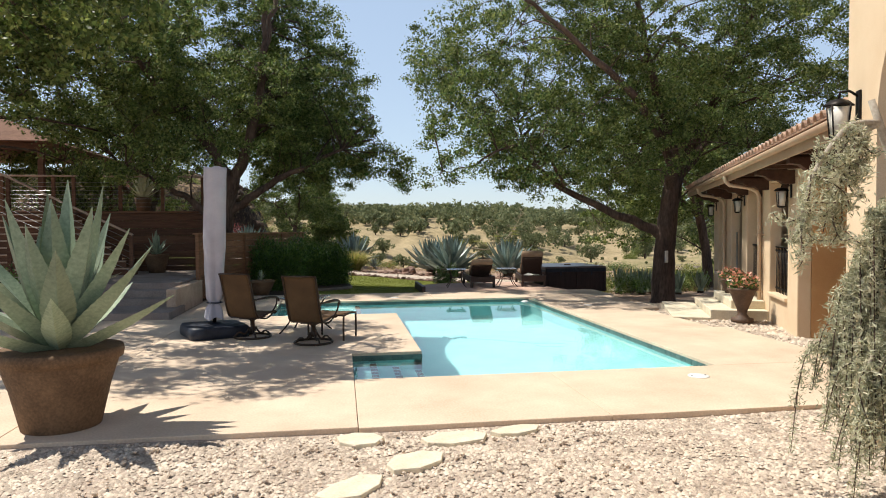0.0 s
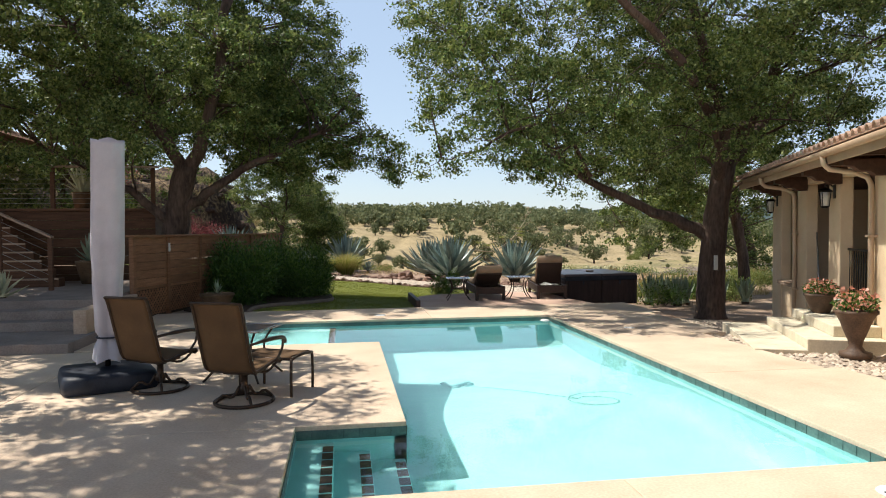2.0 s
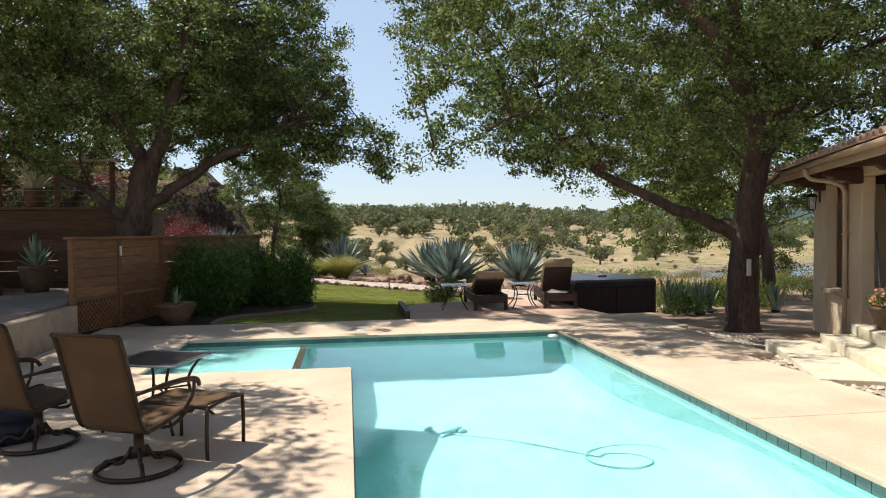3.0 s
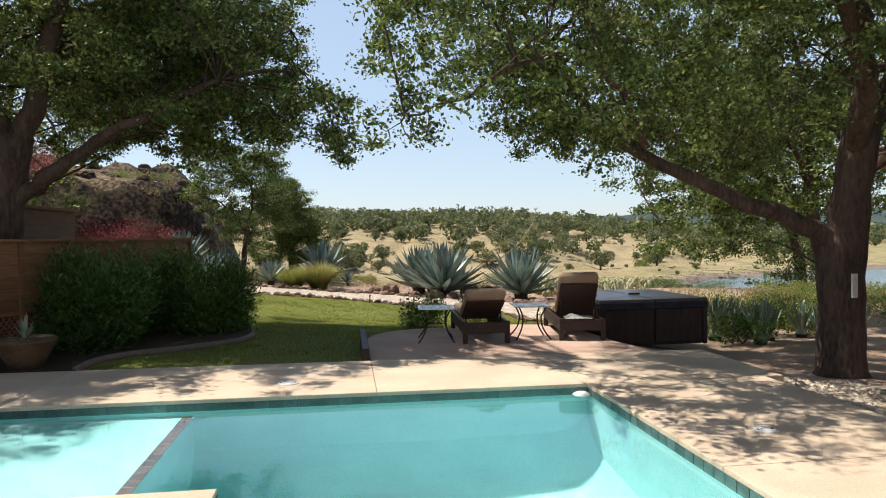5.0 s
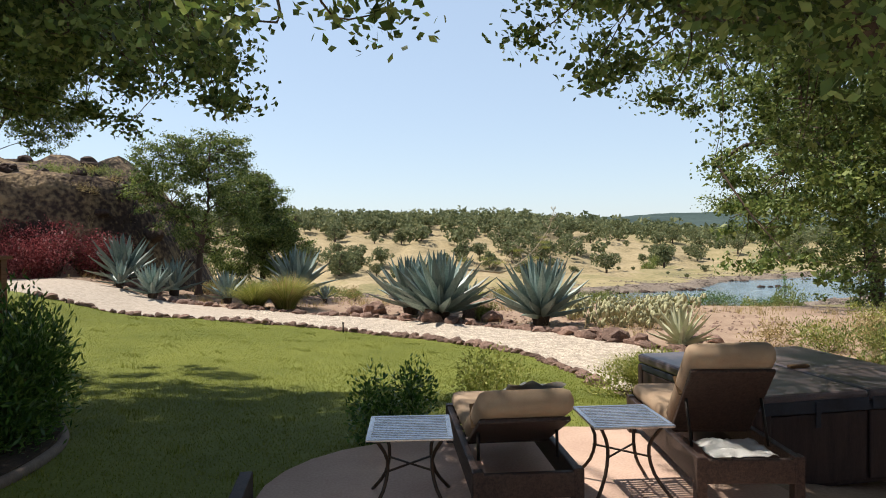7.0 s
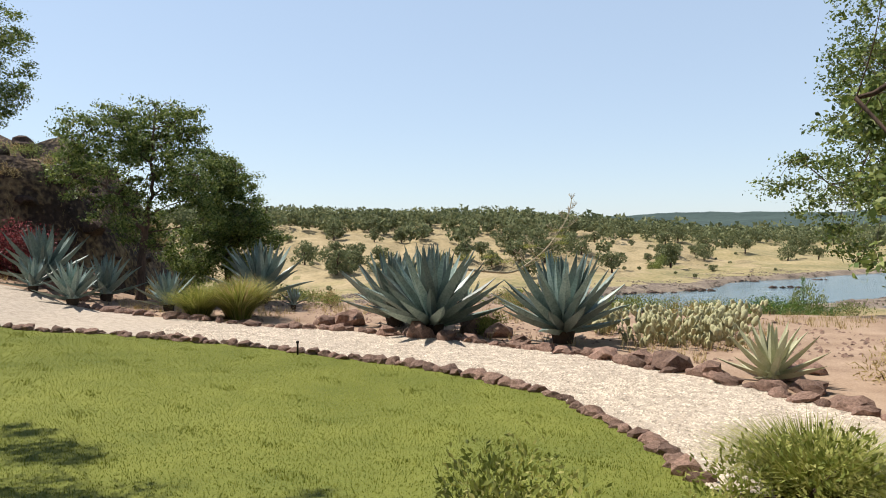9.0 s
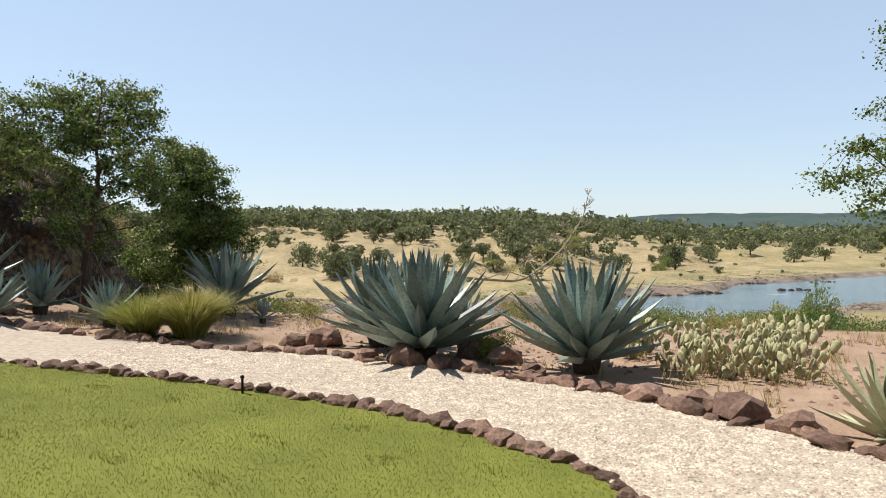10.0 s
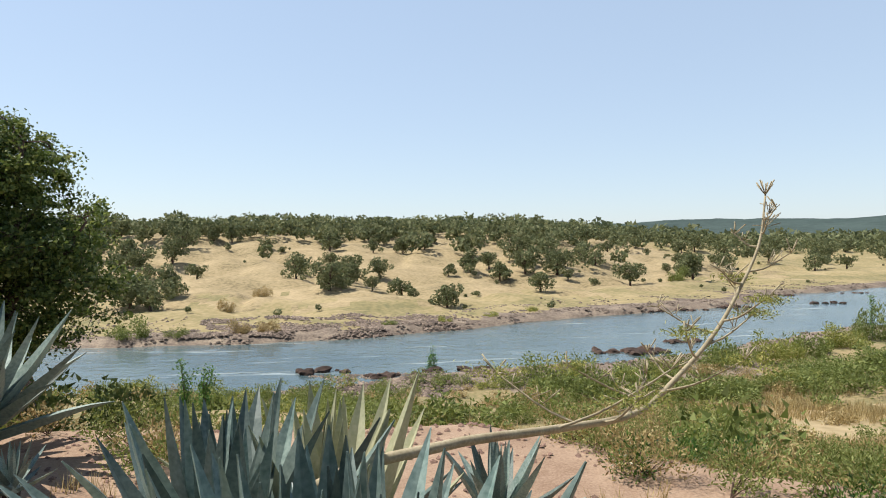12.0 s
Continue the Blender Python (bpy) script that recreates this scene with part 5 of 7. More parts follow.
# red-leaved shrubs and agaves under the lava hill
for i, (x, y, w, h) in enumerate(((-8.6, 44.2, 1.5, 2.2), (-7.0, 45.4, 1.2, 1.9), (-10.6, 43.6, 1.6, 2.4), (-9.6, 43.6, 1.2, 2.0), (-12.6, 44.0, 1.5, 2.3))):
    bush("shrub", "red-leaved shrub below the lava hill", "shrub", (x, y), (w, w, h), 320 + i, "redbush", 5200, 0.09, 0.5, 0.3, "red shrubs", 7)
for i in range(24):
    x, y = random.Random(i).uniform(-4, 4), random.Random(i + 50).uniform(45, 48.5)
    bush("shrub", "low dry shrub at the foot of the hill", "shrub", (x, y), (0.6, 0.6, 0.55), 340 + i, ("willow", "drygrass")[i % 2], 420, 0.09, 0.35, 0.6, "dry shrubs")
for i in range(90):
    q = random.Random(1300 + i)
    a, h = q.uniform(-1.75, 0.15), q.uniform(0.66, 1.06)
    x, y = -18.5 + 15.5 * h * math.cos(a), 55.5 + 13.5 * h * math.sin(a)
    if i % 3:
        rock(x, y, q.uniform(0.18, 0.55), 2600 + i, "boulder", "dark jagged lava boulder on the hillside", "hill boulders").data = LAVA[i % 7]
    else:
        bush("shrub", "dry tan brush on the lava slope", "shrub", (x, y), (0.7, 0.7, 0.6), 2700 + i, "drygrass" if i % 2 else "willow", 420, 0.10, 0.3, 0.6, "hill brush")
for i, (x, y) in enumerate(((-6.6, 45.5), (-7.6, 46.6), (-5.0, 46.2), (-4.2, 48.2), (-8.8, 47.4), (-9.6, 49.0), (-6.0, 48.5), (-11, 48), (-3.0, 50), (-7.0, 51), (-10, 52), (-12.5, 50.5))):
    rock(x, y, random.Random(i).uniform(0.35, 0.75), 1500 + i, "boulder", "dark jagged lava boulder on the hillside", "hill boulders").data = LAVA[i % 7]
# grasses and spiky plants on the river side of the hot tub
for i, (x, y, s) in enumerate(((10.4, 22.3, 0.85), (10.9, 21.4, 0.8), (11.5, 22.0, 0.75), (12.2, 21.2, 0.7), (11.2, 23.0, 0.8), (12.6, 22.4, 0.7), (13.3, 21.6, 0.7))):
    agave("upright grey-green spiky agave behind the hot tub", (x, y, land_at(x, y) + 0.05), s, 18, 400 + i, "agave_green", "upright agaves", low=45, high=86, skinny=0.8)
for i in range(12):
    q = random.Random(450 + i)
    x, y = q.uniform(10.4, 14.6), q.uniform(21.0, 25.0)
    bush("shrub", "leafy dark green shrub behind the hot tub", "shrub", (x, y), (0.7, 0.7, 0.75), 460 + i, "hedge" if i % 2 else "willow", 1100, 0.09, 0.35, 0.7, "bank-top shrubs")
for i in range(52):
    q = random.Random(500 + i)
    x, y = q.uniform(10.2, 24), q.uniform(22.5, 34)
    if x < 13.2 and y > 26:
        continue
    bush("shrub", "yellow-green wild shrub at the top of the bank", "shrub", (x, y), (0.9, 0.9, 0.85), 520 + i, ("willow", "shrub", "willow", "drygrass")[i % 4], 900, 0.10, 0.3, 0.7, "bank-top shrubs")

for i in range(56):
    q = random.Random(900 + i)
    x, y = q.uniform(10.6, 22), q.uniform(40.4, 46.5)
    if x < 10.6 + (46.5 - y) * 0.15:
        continue
    bush("shrub", "low olive-green shrub at the edge of the bank", "shrub", (x, y), (0.75, 0.75, 0.62), 1520 + i, ("willow", "willow", "drygrass", "hedge")[i % 4], 900, 0.075, 0.32, 0.7, "bank-edge shrubs")
# stones and dry tufts strewn over the beds
rng = np.random.default_rng(61)
sx, sy = rng.uniform(-7, 18, 5200), rng.uniform(33, 49, 5200)
i = np.interp(sx, po[:, 0], po[:, 1])
ok = (sy > i + 0.3) & (sy < lip_y(sx) + 2) & (wob(sx, sy, 1.6, 3) > -0.35)
thing("bed_stones", "small brown stones strewn over the garden dirt", "stones", kind="stuff",
      mesh=pebble_stuff("bed_stones", np.stack([sx, sy], 1)[ok], (0.012, 0.07), "rock", rng, land))
n = 9000
sx, sy = rng.uniform(-8, 30, n), rng.uniform(20, 62, n)
i = np.interp(sx, po[:, 0], po[:, 1])
ok = (((sx > 12.6) | (sy > i + 1.0)) & (wob(sx, sy, 2.1, 5) > 0.15)) | (sy > lip_y(sx) + 1.5)
ok &= ~((sx < 13) & (sy < 32))
sx, sy = sx[ok], sy[ok]
n = len(sx)
m = 9
bx, by = np.repeat(sx, m) + rng.normal(0, 0.07, n * m), np.repeat(sy, m) + rng.normal(0, 0.07, n * m)
h = rng.uniform(0.10, 0.38, n * m)
a = rng.uniform(0, 6.28, n * m)
z = land(bx, by) - 0.02
V = np.zeros((n * m, 3, 3))
V[:, 0] = np.stack([bx - 0.008 * np.cos(a), by - 0.008 * np.sin(a), z], 1)
V[:, 1] = np.stack([bx + 0.008 * np.cos(a), by + 0.008 * np.sin(a), z], 1)
V[:, 2] = np.stack([bx - h * 0.5 * np.sin(a), by + h * 0.5 * np.cos(a), z + h], 1)
thing("dry_grass", "dry golden grass tufts on the bank", "dry grass", kind="stuff", mesh=arrays("dry_grass", V.reshape(-1, 3), np.arange(3 * n * m).reshape(-1, 3), "drygrass"))

# ---- far bank ----
def far_oak_meshes(seed, n, leaf):
    rng = np.random.default_rng(seed)
    blobs = [((0, 0, 3.0), (2.1, 2.1, 1.7))] + [((rng.uniform(-2.9, 2.9), rng.uniform(-2.9, 2.9), rng.uniform(0.9, 4.9)), (1.4, 1.4, rng.uniform(0.7, 1.4))) for k in range(10)]
    pos = blob_points(blobs, rng, n / 130.0, 0.6)
    v, f = leaf_quads(pos, leaf, rng, 0.1, 0.95, tri=True)
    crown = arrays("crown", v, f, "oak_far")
    lines = [(spline([(0, 0, -0.5), (0.1, 0, 1.4), (0.2, 0.1, 3.2)], 6), 0.30, 0.16)] + [(spline([(0.1, 0, 1.6 + 0.2 * k), (1.0 * math.cos(k * 2.1), 1.0 * math.sin(k * 2.1), 2.6), (1.8 * math.cos(k * 2.1), 1.8 * math.sin(k * 2.1), 4.4)], 6), 0.13, 0.04) for k in range(3)]
    return crown, tubes_mesh("trunk", lines, "bark", 6)


FAR = [far_oak_meshes(200 + k, 2600, 0.42) for k in range(9)]
r = random.Random(21)


def far_tree(x, y, s, label="rounded dark green oak on dry grass"):
    t = thing("oak_tree", label, "tree", pose(x, y, land_at(x, y) - 0.1, 0, 0, r.uniform(0, 360)), "far oaks")
    c, tr = FAR[r.randrange(9)]
    k = s * r.uniform(0.9, 1.1)
    t.scale = (k * r.uniform(0.9, 1.15), k * r.uniform(0.9, 1.15), k)
    part("crown", c, "", t)
    part("trunk", tr, "", t)
    return t


def yf_at(x):
    return float(np.interp(x, FAR_X, FAR_Y))


spots = [(1.2, 182, 1.4)]
tries = 0
while len(spots) < 330 and tries < 40000:
    tries += 1
    y = r.uniform(150, 420)
    ang = radians(r.uniform(-30, 46))
    x = 6 + (y - 33) * math.tan(ang)
    e = y - yf_at(x)
    if e < 24 or x > 330:
        continue
    dens = float(smooth01(20, 80, e)) * (1.15 if x < 170 else 0.35) + 0.12
    if r.random() > dens or float(wob(np.array(x), np.array(y), 17, 4)) < 0.05 - 0.6 * float(smooth01(100, 220, e)):
        continue
    if any((x - a) ** 2 + (y - b) ** 2 < 30 for a, b, c in spots):
        continue
    spots.append((x, y, r.choice((0.42, 0.6, 0.8, 0.95, 1.1, 1.3))))
for x, y, s in spots:
    far_tree(x, y, s)


def woods(name, label, pts, seed, leaf, per, h):
    """A distant wood: crowns and trunks in one mesh."""
    rng = np.random.default_rng(seed)
    n = len(pts)
    ids = np.repeat(np.arange(n), per)
    hs = h * rng.uniform(0.5, 1.4, n)
    p = rng.normal(0, 1, (len(ids), 3))
    p /= np.linalg.norm(p, axis=1, keepdims=True)
    p *= rng.uniform(0.65, 1.0, (len(ids), 1))
    z = land(pts[:, 0], pts[:, 1])
    pos = np.stack([pts[ids, 0] + p[:, 0] * hs[ids] * 0.52, pts[ids, 1] + p[:, 1] * hs[ids] * 0.52, z[ids] + hs[ids] * (0.58 + 0.40 * p[:, 2])], 1)
    v, f = leaf_quads(pos, leaf, rng, 0, 1.0, tri=True)
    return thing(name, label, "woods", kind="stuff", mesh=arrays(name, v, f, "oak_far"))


rng = np.random.default_rng(31)
n = 5200
ang = np.radians(rng.uniform(-33, 47, n))
yy = rng.uniform(230, 640, n)
xx = 6 + (yy - 33) * np.tan(ang)
e = yy - np.interp(xx, FAR_X, FAR_Y)
keep = (e > 75) & (rng.random(n) < smooth01(85, 215, e) * 0.85 + 0.04)
woods("far_woods", "dense dark oak woods along the ridge", np.stack([xx, yy], 1)[keep], 33, 1.25, 85, 7.0)
n = 170
ang = np.radians(rng.uniform(-33, 47, n))
yy = rng.uniform(150, 420, n)
xx = 6 + (yy - 33) * np.tan(ang)
e = yy - np.interp(xx, FAR_X, FAR_Y)
keep = (e > 8) & (xx < 400)
woods("far_scrub", "low scattered scrub on the far bank", np.stack([xx, yy], 1)[keep], 34, 0.34, 90, 1.2)
n = 2600
ang = np.radians(rng.uniform(8, 50, n))
yy = rng.uniform(420, 1500, n)
xx = 6 + (yy - 33) * np.tan(ang)
woods("far_woods", "distant wooded lowland", np.stack([xx, yy], 1)[yy - np.interp(xx, FAR_X, FAR_Y) > 60], 35, 3.0, 34, 11.0)

# shore stones
n = 14000
side = rng.random(n) < 0.5
xx = rng.uniform(-60, 150, n)
wv = 2.0 * wob(xx, 0 * xx, 11, 4)
yy = np.where(side, np.interp(xx, FAR_X, FAR_Y) + wv + rng.uniform(-3, 1, n) + 22 * rng.random(n) ** 2, np.interp(xx, NEAR_X, NEAR_Y) + 2.5 * wob(xx, 0 * xx, 9, 3) + rng.uniform(-7, 2, n))
thing("shore_rocks", "dark lava boulders along both river banks", "rocks", kind="stuff",
      mesh=pebble_stuff("shore_rocks", np.stack([xx, yy], 1)[wob(xx, yy, 3.5, 8) > 0.0], (0.06, 0.36), "shore_stone", rng, lambda x, y: np.maximum(land(x, y), RIVER_Z - 0.15), 0.45))
n = 8200
xx, yy = rng.uniform(-18, 24, n), 130 + 20 * rng.random(n) ** 1.3
thing("shore_rocks", "field of brown lava rubble on the far shore", "rocks", kind="stuff",
      mesh=pebble_stuff("shore_rocks", np.stack([xx, yy], 1)[wob(xx, yy, 3.2, 3) > 0.0], (0.06, 0.36), "shore_stone", rng, land, 0.6))
n = 4200
xx, yy = rng.uniform(2, 34, n), 104 - 13 * rng.random(n) ** 1.2
thing("shore_rocks", "reddish lava rubble on the near shore", "rocks", kind="stuff",
      mesh=pebble_stuff("shore_rocks", np.stack([xx, yy], 1)[wob(xx, yy, 5, 1) > -0.2], (0.08, 0.34), "shore_stone", rng, lambda x, y: np.maximum(land(x, y), RIVER_Z - 0.1), 0.6))
for i, (cx, cy, n) in enumerate(((39.5, 112.5, 16), (42.5, 111, 12), (51.7, 118.3, 10), (3.5, 106, 6), (10, 102, 10), (17, 104.5, 9), (21.6, 102, 5), (63, 155, 10), (73, 156, 10), (83, 159, 10), (107, 163, 9), (110, 184, 8), (132, 186, 6))):
    for k in range(n):
        rock(cx + r.uniform(-3.4, 3.4), cy + r.uniform(-1.1, 1.1), r.uniform(0.4, 1.15), 2000 + 40 * i + k, "boulder", "dark wet boulder standing in the river", "river boulders", z=RIVER_Z - 0.1, flat=0.7)
# scrub on the near bank
n = 520
i = 0
rng = np.random.default_rng(41)
BUSH = []
for k in range(5):
    p = rng.normal(0, 1, (800, 3))
    p /= np.linalg.norm(p, axis=1, keepdims=True)
    c = rng.uniform(-0.5, 0.5, (8, 3)) * np.array([1, 1, 0.8]) + np.array([0, 0, 0.42])
    pos = c[rng.integers(0, 8, 800)] + p * rng.uniform(0.2, 0.48, (800, 1))
    pos[:, 2] = np.abs(pos[:, 2])
    BUSH.append(leaf_quads(pos, 0.13, rng, 0, 0.5, p + np.array([0, 0, 0.5]), tri=True))
KINDS = ("willow", "drygrass", "shrub")
NEARBY = [[arrays("foliage", v, f, m) for m in KINDS] for v, f in BUSH]
LABELS = ("green willow scrub on the river bank", "dry golden scrub on the river bank", "yellow-green scrub on the river bank")
rest = {m: [] for m in KINDS}
while i < 640:
    y = 44 + 54 * r.random() ** 1.1
    x = 6 + (y - 33) * math.tan(radians(r.uniform(-28, 48)))
    if y - lip_y(np.array(x)) < 2.5 or y > np.interp(x, NEAR_X, NEAR_Y) - 3:
        continue
    right = x > 16 + 0.12 * (y - 44)
    if not right and y < 76 and r.random() < 0.7:
        continue
    if 22 < x < 66 and 54 < y < 86 and r.random() < 0.92:
        continue
    if right and y < 56 and x > 19 and r.random() < 0.7:
        continue
    g = float(wob(np.array(x), np.array(y), 8, 6))
    k = 1 if g < -0.12 else (2 if g > 0.7 else 0)
    s = r.uniform(0.6, 1.5) * (1.5 if right else 0.9) * (0.6 if k == 1 else 1.0)
    m = Matrix.LocRotScale((x, y, land_at(x, y) - 0.05), Euler((0, 0, r.uniform(0, 6))), (s * r.uniform(0.9, 1.5), s * r.uniform(0.9, 1.5), s * r.uniform(0.8, 1.2)))
    if y < 50.5:
        t = thing("shrub", LABELS[k], "shrub", m, "bank scrub")
        part("foliage", NEARBY[r.randrange(5)][k], "", t)
    else:
        v = BUSH[r.randrange(5)][0][:1500]
        rest[KINDS[k]].append(v @ np.array(m.to_3x3()).T + np.array(m.translation))
    i += 1
for k, m in enumerate(KINDS):
    v = np.concatenate(rest[m])
    thing("bank_scrub", LABELS[k], "scrub", kind="stuff", mesh=arrays("bank_scrub", v, np.arange(len(v)).reshape(-1, 3), m))


# larger shrubs that stand out on both banks: place, width, height, kind
BIG = ((25.2, 93.3, 3.2, 2.9, 0), (23.0, 92.0, 2.0, 1.8, 0), (47.3, 102, 3.4, 3.2, 0), (44.0, 99, 2.6, 2.4, 0), (53.4, 102.3, 3.8, 3.6, 2), (59.3, 104.7, 3.6, 3.2, 0), (75, 114.5, 3.6, 5.0, 0),
       (66, 108, 4.0, 3.2, 2), (56.3, 95.7, 5.0, 2.6, 0), (50.5, 93.5, 4.6, 2.3, 0), (47.3, 91.9, 3.8, 2.2, 2), (61.5, 97, 4.8, 2.7, 0), (67, 99, 4.6, 2.6, 0), (42, 90, 3.0, 1.8, 0),
       (-1.2, 101, 2.4, 2.2, 2), (-13, 95.9, 3.0, 2.0, 2), (-8.5, 98, 2.6, 1.5, 1), (18.5, 94.5, 1.8, 0.9, 2), (-24.7, 131.5, 3.8, 2.8, 0), (-18, 131, 2.2, 1.6, 0), (-9.5, 132.5, 2.3, 2.2, 1),
       (-6, 132.8, 2.4, 2.3, 1), (-30.6, 175, 2.8, 3.0, 0), (-16, 158, 2.2, 2.6, 1), (-12, 172, 2.6, 2.4, 1), (101, 217, 4.5, 4.2, 0), (39, 152, 1.8, 1.1, 2), (30, 146, 2.0, 1.0, 2), (21, 140, 2.0, 1.1, 2), (12, 138, 1.8, 1.0, 0))
for x, y, w, h, k in BIG:
    t = thing("shrub", LABELS[k], "shrub", Matrix.Translation((x, y, land_at(x, y))), "bank scrub")
    for j in range(3):
        dx, dy = w * 0.45 * math.cos(2.1 * j + x), w * 0.3 * math.sin(2.1 * j + x)
        q = (1.0, 0.78, 0.7)[j]
        ob = part("foliage", NEARBY[(j + int(x)) % 5][k], "", t)
        ob.matrix_basis = Matrix.LocRotScale((dx, dy, land_at(x + dx, y + dy) - land_at(x, y) - 0.1), Euler((0, 0, 1.3 * j + y)), (w * 0.62 * q, w * 0.62 * q, h * 0.86 * q))
for i, (x, y, w, h, k) in enumerate(((18.9, 61.1, 2.2, 1.9, "willow"), (16.6, 58.0, 1.9, 1.6, "willow"), (21.6, 62.5, 2.0, 1.6, "shrub"), (24, 65.8, 2.2, 1.7, "willow"), (14.6, 55.5, 1.8, 1.5, "willow"), (21.8, 57.9, 2.0, 1.7, "willow"),
                                      (12.6, 53.0, 1.7, 1.3, "willow"), (24.6, 56.4, 1.9, 1.3, "willow"), (17.8, 53.5, 1.8, 1.5, "willow"), (20.5, 52.0, 1.6, 1.2, "willow"), (15.0, 50.6, 1.5, 1.2, "willow"), (12.0, 49.4, 1.2, 0.9, "willow"))):
    bush("shrub", "rounded olive-green shrub on the bank below the garden", "shrub", (x, y), (w, w, h), 3100 + i, k, 7000, 0.085, 0.42, 0.6, "bank scrub", 9)
# tall golden grass on the flat beside the river
n = 15000
gx_, gy_ = rng.uniform(20, 66, n), rng.uniform(55, 90, n)
ok = (wob(gx_, gy_, 6, 2) > -0.35) & (gy_ < np.interp(gx_, NEAR_X, NEAR_Y) - 12)
gx_, gy_ = np.repeat(gx_[ok], 5), np.repeat(gy_[ok], 5)
n = len(gx_)
gx_, gy_ = gx_ + rng.normal(0, 0.16, n), gy_ + rng.normal(0, 0.16, n)
h, a = rng.uniform(0.25, 0.8, n), rng.uniform(0, 6.28, n)
z = land(gx_, gy_) - 0.03
V = np.stack([np.stack([gx_ - 0.025 * np.cos(a), gy_ - 0.025 * np.sin(a), z], 1), np.stack([gx_ + 0.025 * np.cos(a), gy_ + 0.025 * np.sin(a), z], 1),
              np.stack([gx_ - h * 0.4 * np.sin(a), gy_ + h * 0.4 * np.cos(a), z + h], 1)], 1)
thing("dry_grass", "tall golden grass on the river flat", "dry grass", kind="stuff", mesh=arrays("dry_grass", V.reshape(-1, 3), np.arange(3 * n).reshape(-1, 3), "drygrass"))


def sapling(x, y, h, seed):
    """A slim upright willow shoot with leaves all along it."""
    rng = np.random.default_rng(seed)
    t = thing("willow_sapling", "slim upright green willow sapling on the river bank", "sapling", Matrix.Translation((x, y, land_at(x, y) - 0.05)), "willow saplings")
    lines, pos = [], []
    for k in range(4):
        a, o = rng.uniform(0, 6.28), 0.25 * k / 3
        top = np.array([o * math.cos(a) * 2, o * math.sin(a) * 2, h * rng.uniform(0.65, 1.0)])
        p = spline([(0, 0, 0), top * np.array([0.3, 0.3, 0.5]), top], 7)
        lines.append((p, 0.03, 0.008))
        s = rng.random(150)
        q = np.stack([np.interp(s, np.linspace(0, 1, 7), p[:, j]) for j in range(3)], 1)
        pos.append(q[s > 0.15] + rng.normal(0, 0.16, (int((s > 0.15).sum()), 3)))
    part("trunk", tubes_mesh("trunk", lines, "bark", 4), "bark", t)
    v, f = leaf_quads(np.concatenate(pos), 0.2, rng, -0.6, 0.4)
    part("foliage", arrays("foliage", v, f, "sapling"), "sapling", t)


for k, (x, y, h) in enumerate(((-2.4, 72, 3.0), (-1.2, 71, 2.6), (15.2, 106, 4.2), (14.6, 105.4, 3.2), (74, 113, 6.5), (25, 78, 2.4))):
    sapling(x, y, h, 700 + k)

# ---- house: arcade wing along the pool ----
HB = Matrix.Translation((8.0, 9.5, 0)) @ Matrix.Rotation(math.atan2(0.92, 0.39), 4, "Z")   # local x along the front, y out to the pool


def local(m, bm):
    bm.transform(m)
    return bm


house = thing("house", "cream stucco arcade wing with clay-tile eaves and iron lanterns", "house", HB)
T0, T1 = -0.75, 2.74
for a, b in ((-0.30, 0.35), (1.72, 2.42), (3.98, 4.60), (6.05, 6.75), (8.10, 8.97)):
    part("pier", box((a, -0.22, T0), (b, 0, T1), 0.018), "stucco", house)
part("lintel", box((-0.30, -0.22, T1 + 0.002), (8.97, 0.003, 3.04), 0.01), "stucco", house)
part("window_apron", box((0.352, -0.21, T0), (1.718, -0.02, 0.50), 0.0), "stucco", house)
part("window_sill", box((0.352, -0.24, 0.502), (1.718, 0.05, 0.57), 0.012), "stucco", house)
part("low_wall", box((6.752, -0.21, T0), (8.098, -0.03, 0.52), 0.0), "stucco", house)
part("ledge", box((6.752, -0.24, 0.522), (8.098, 0.09, 0.60), 0.012), "rail_wood", house, "weathered wooden ledge")
part("end_wall", box((-0.298, -4.5, -0.3), (0.0, -0.222, 3.0)), "ochre", house, "stucco wall coloured ochre for its shade")
part("far_wall", box((8.6, -4.5, T0), (8.95, -0.222, 3.0)), "stucco", house)
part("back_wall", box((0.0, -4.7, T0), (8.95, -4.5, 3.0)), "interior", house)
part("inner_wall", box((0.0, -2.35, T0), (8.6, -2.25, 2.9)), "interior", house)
part("porch_floor", box((0.0, -2.24, -0.3), (8.6, -0.23, 0.34)), "deck", house)
part("porch_ceiling", box((0.0, -2.24, 2.75), (8.6, -0.23, 2.85)), "beam", house)
part("porch_beam", box((-5.2, -0.42, 2.62), (-0.302, -0.02, 3.02), 0.012), "stucco", house)
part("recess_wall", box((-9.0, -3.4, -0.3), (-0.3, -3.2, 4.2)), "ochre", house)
# dark doors at the back of the porch
for a in (0.45, 2.6, 4.65, 6.7):
    d = part("door", box((a, -2.248, 0.34), (a + 0.85, -2.20, 2.42), 0.01), "beam", house, "dark wooden porch door")
    part("door_handle", tube([(a + 0.75, -2.19, 1.3), (a + 0.75, -2.15, 1.3), (a + 0.68, -2.15, 1.3)], 0.012, 6), "bronze", d)
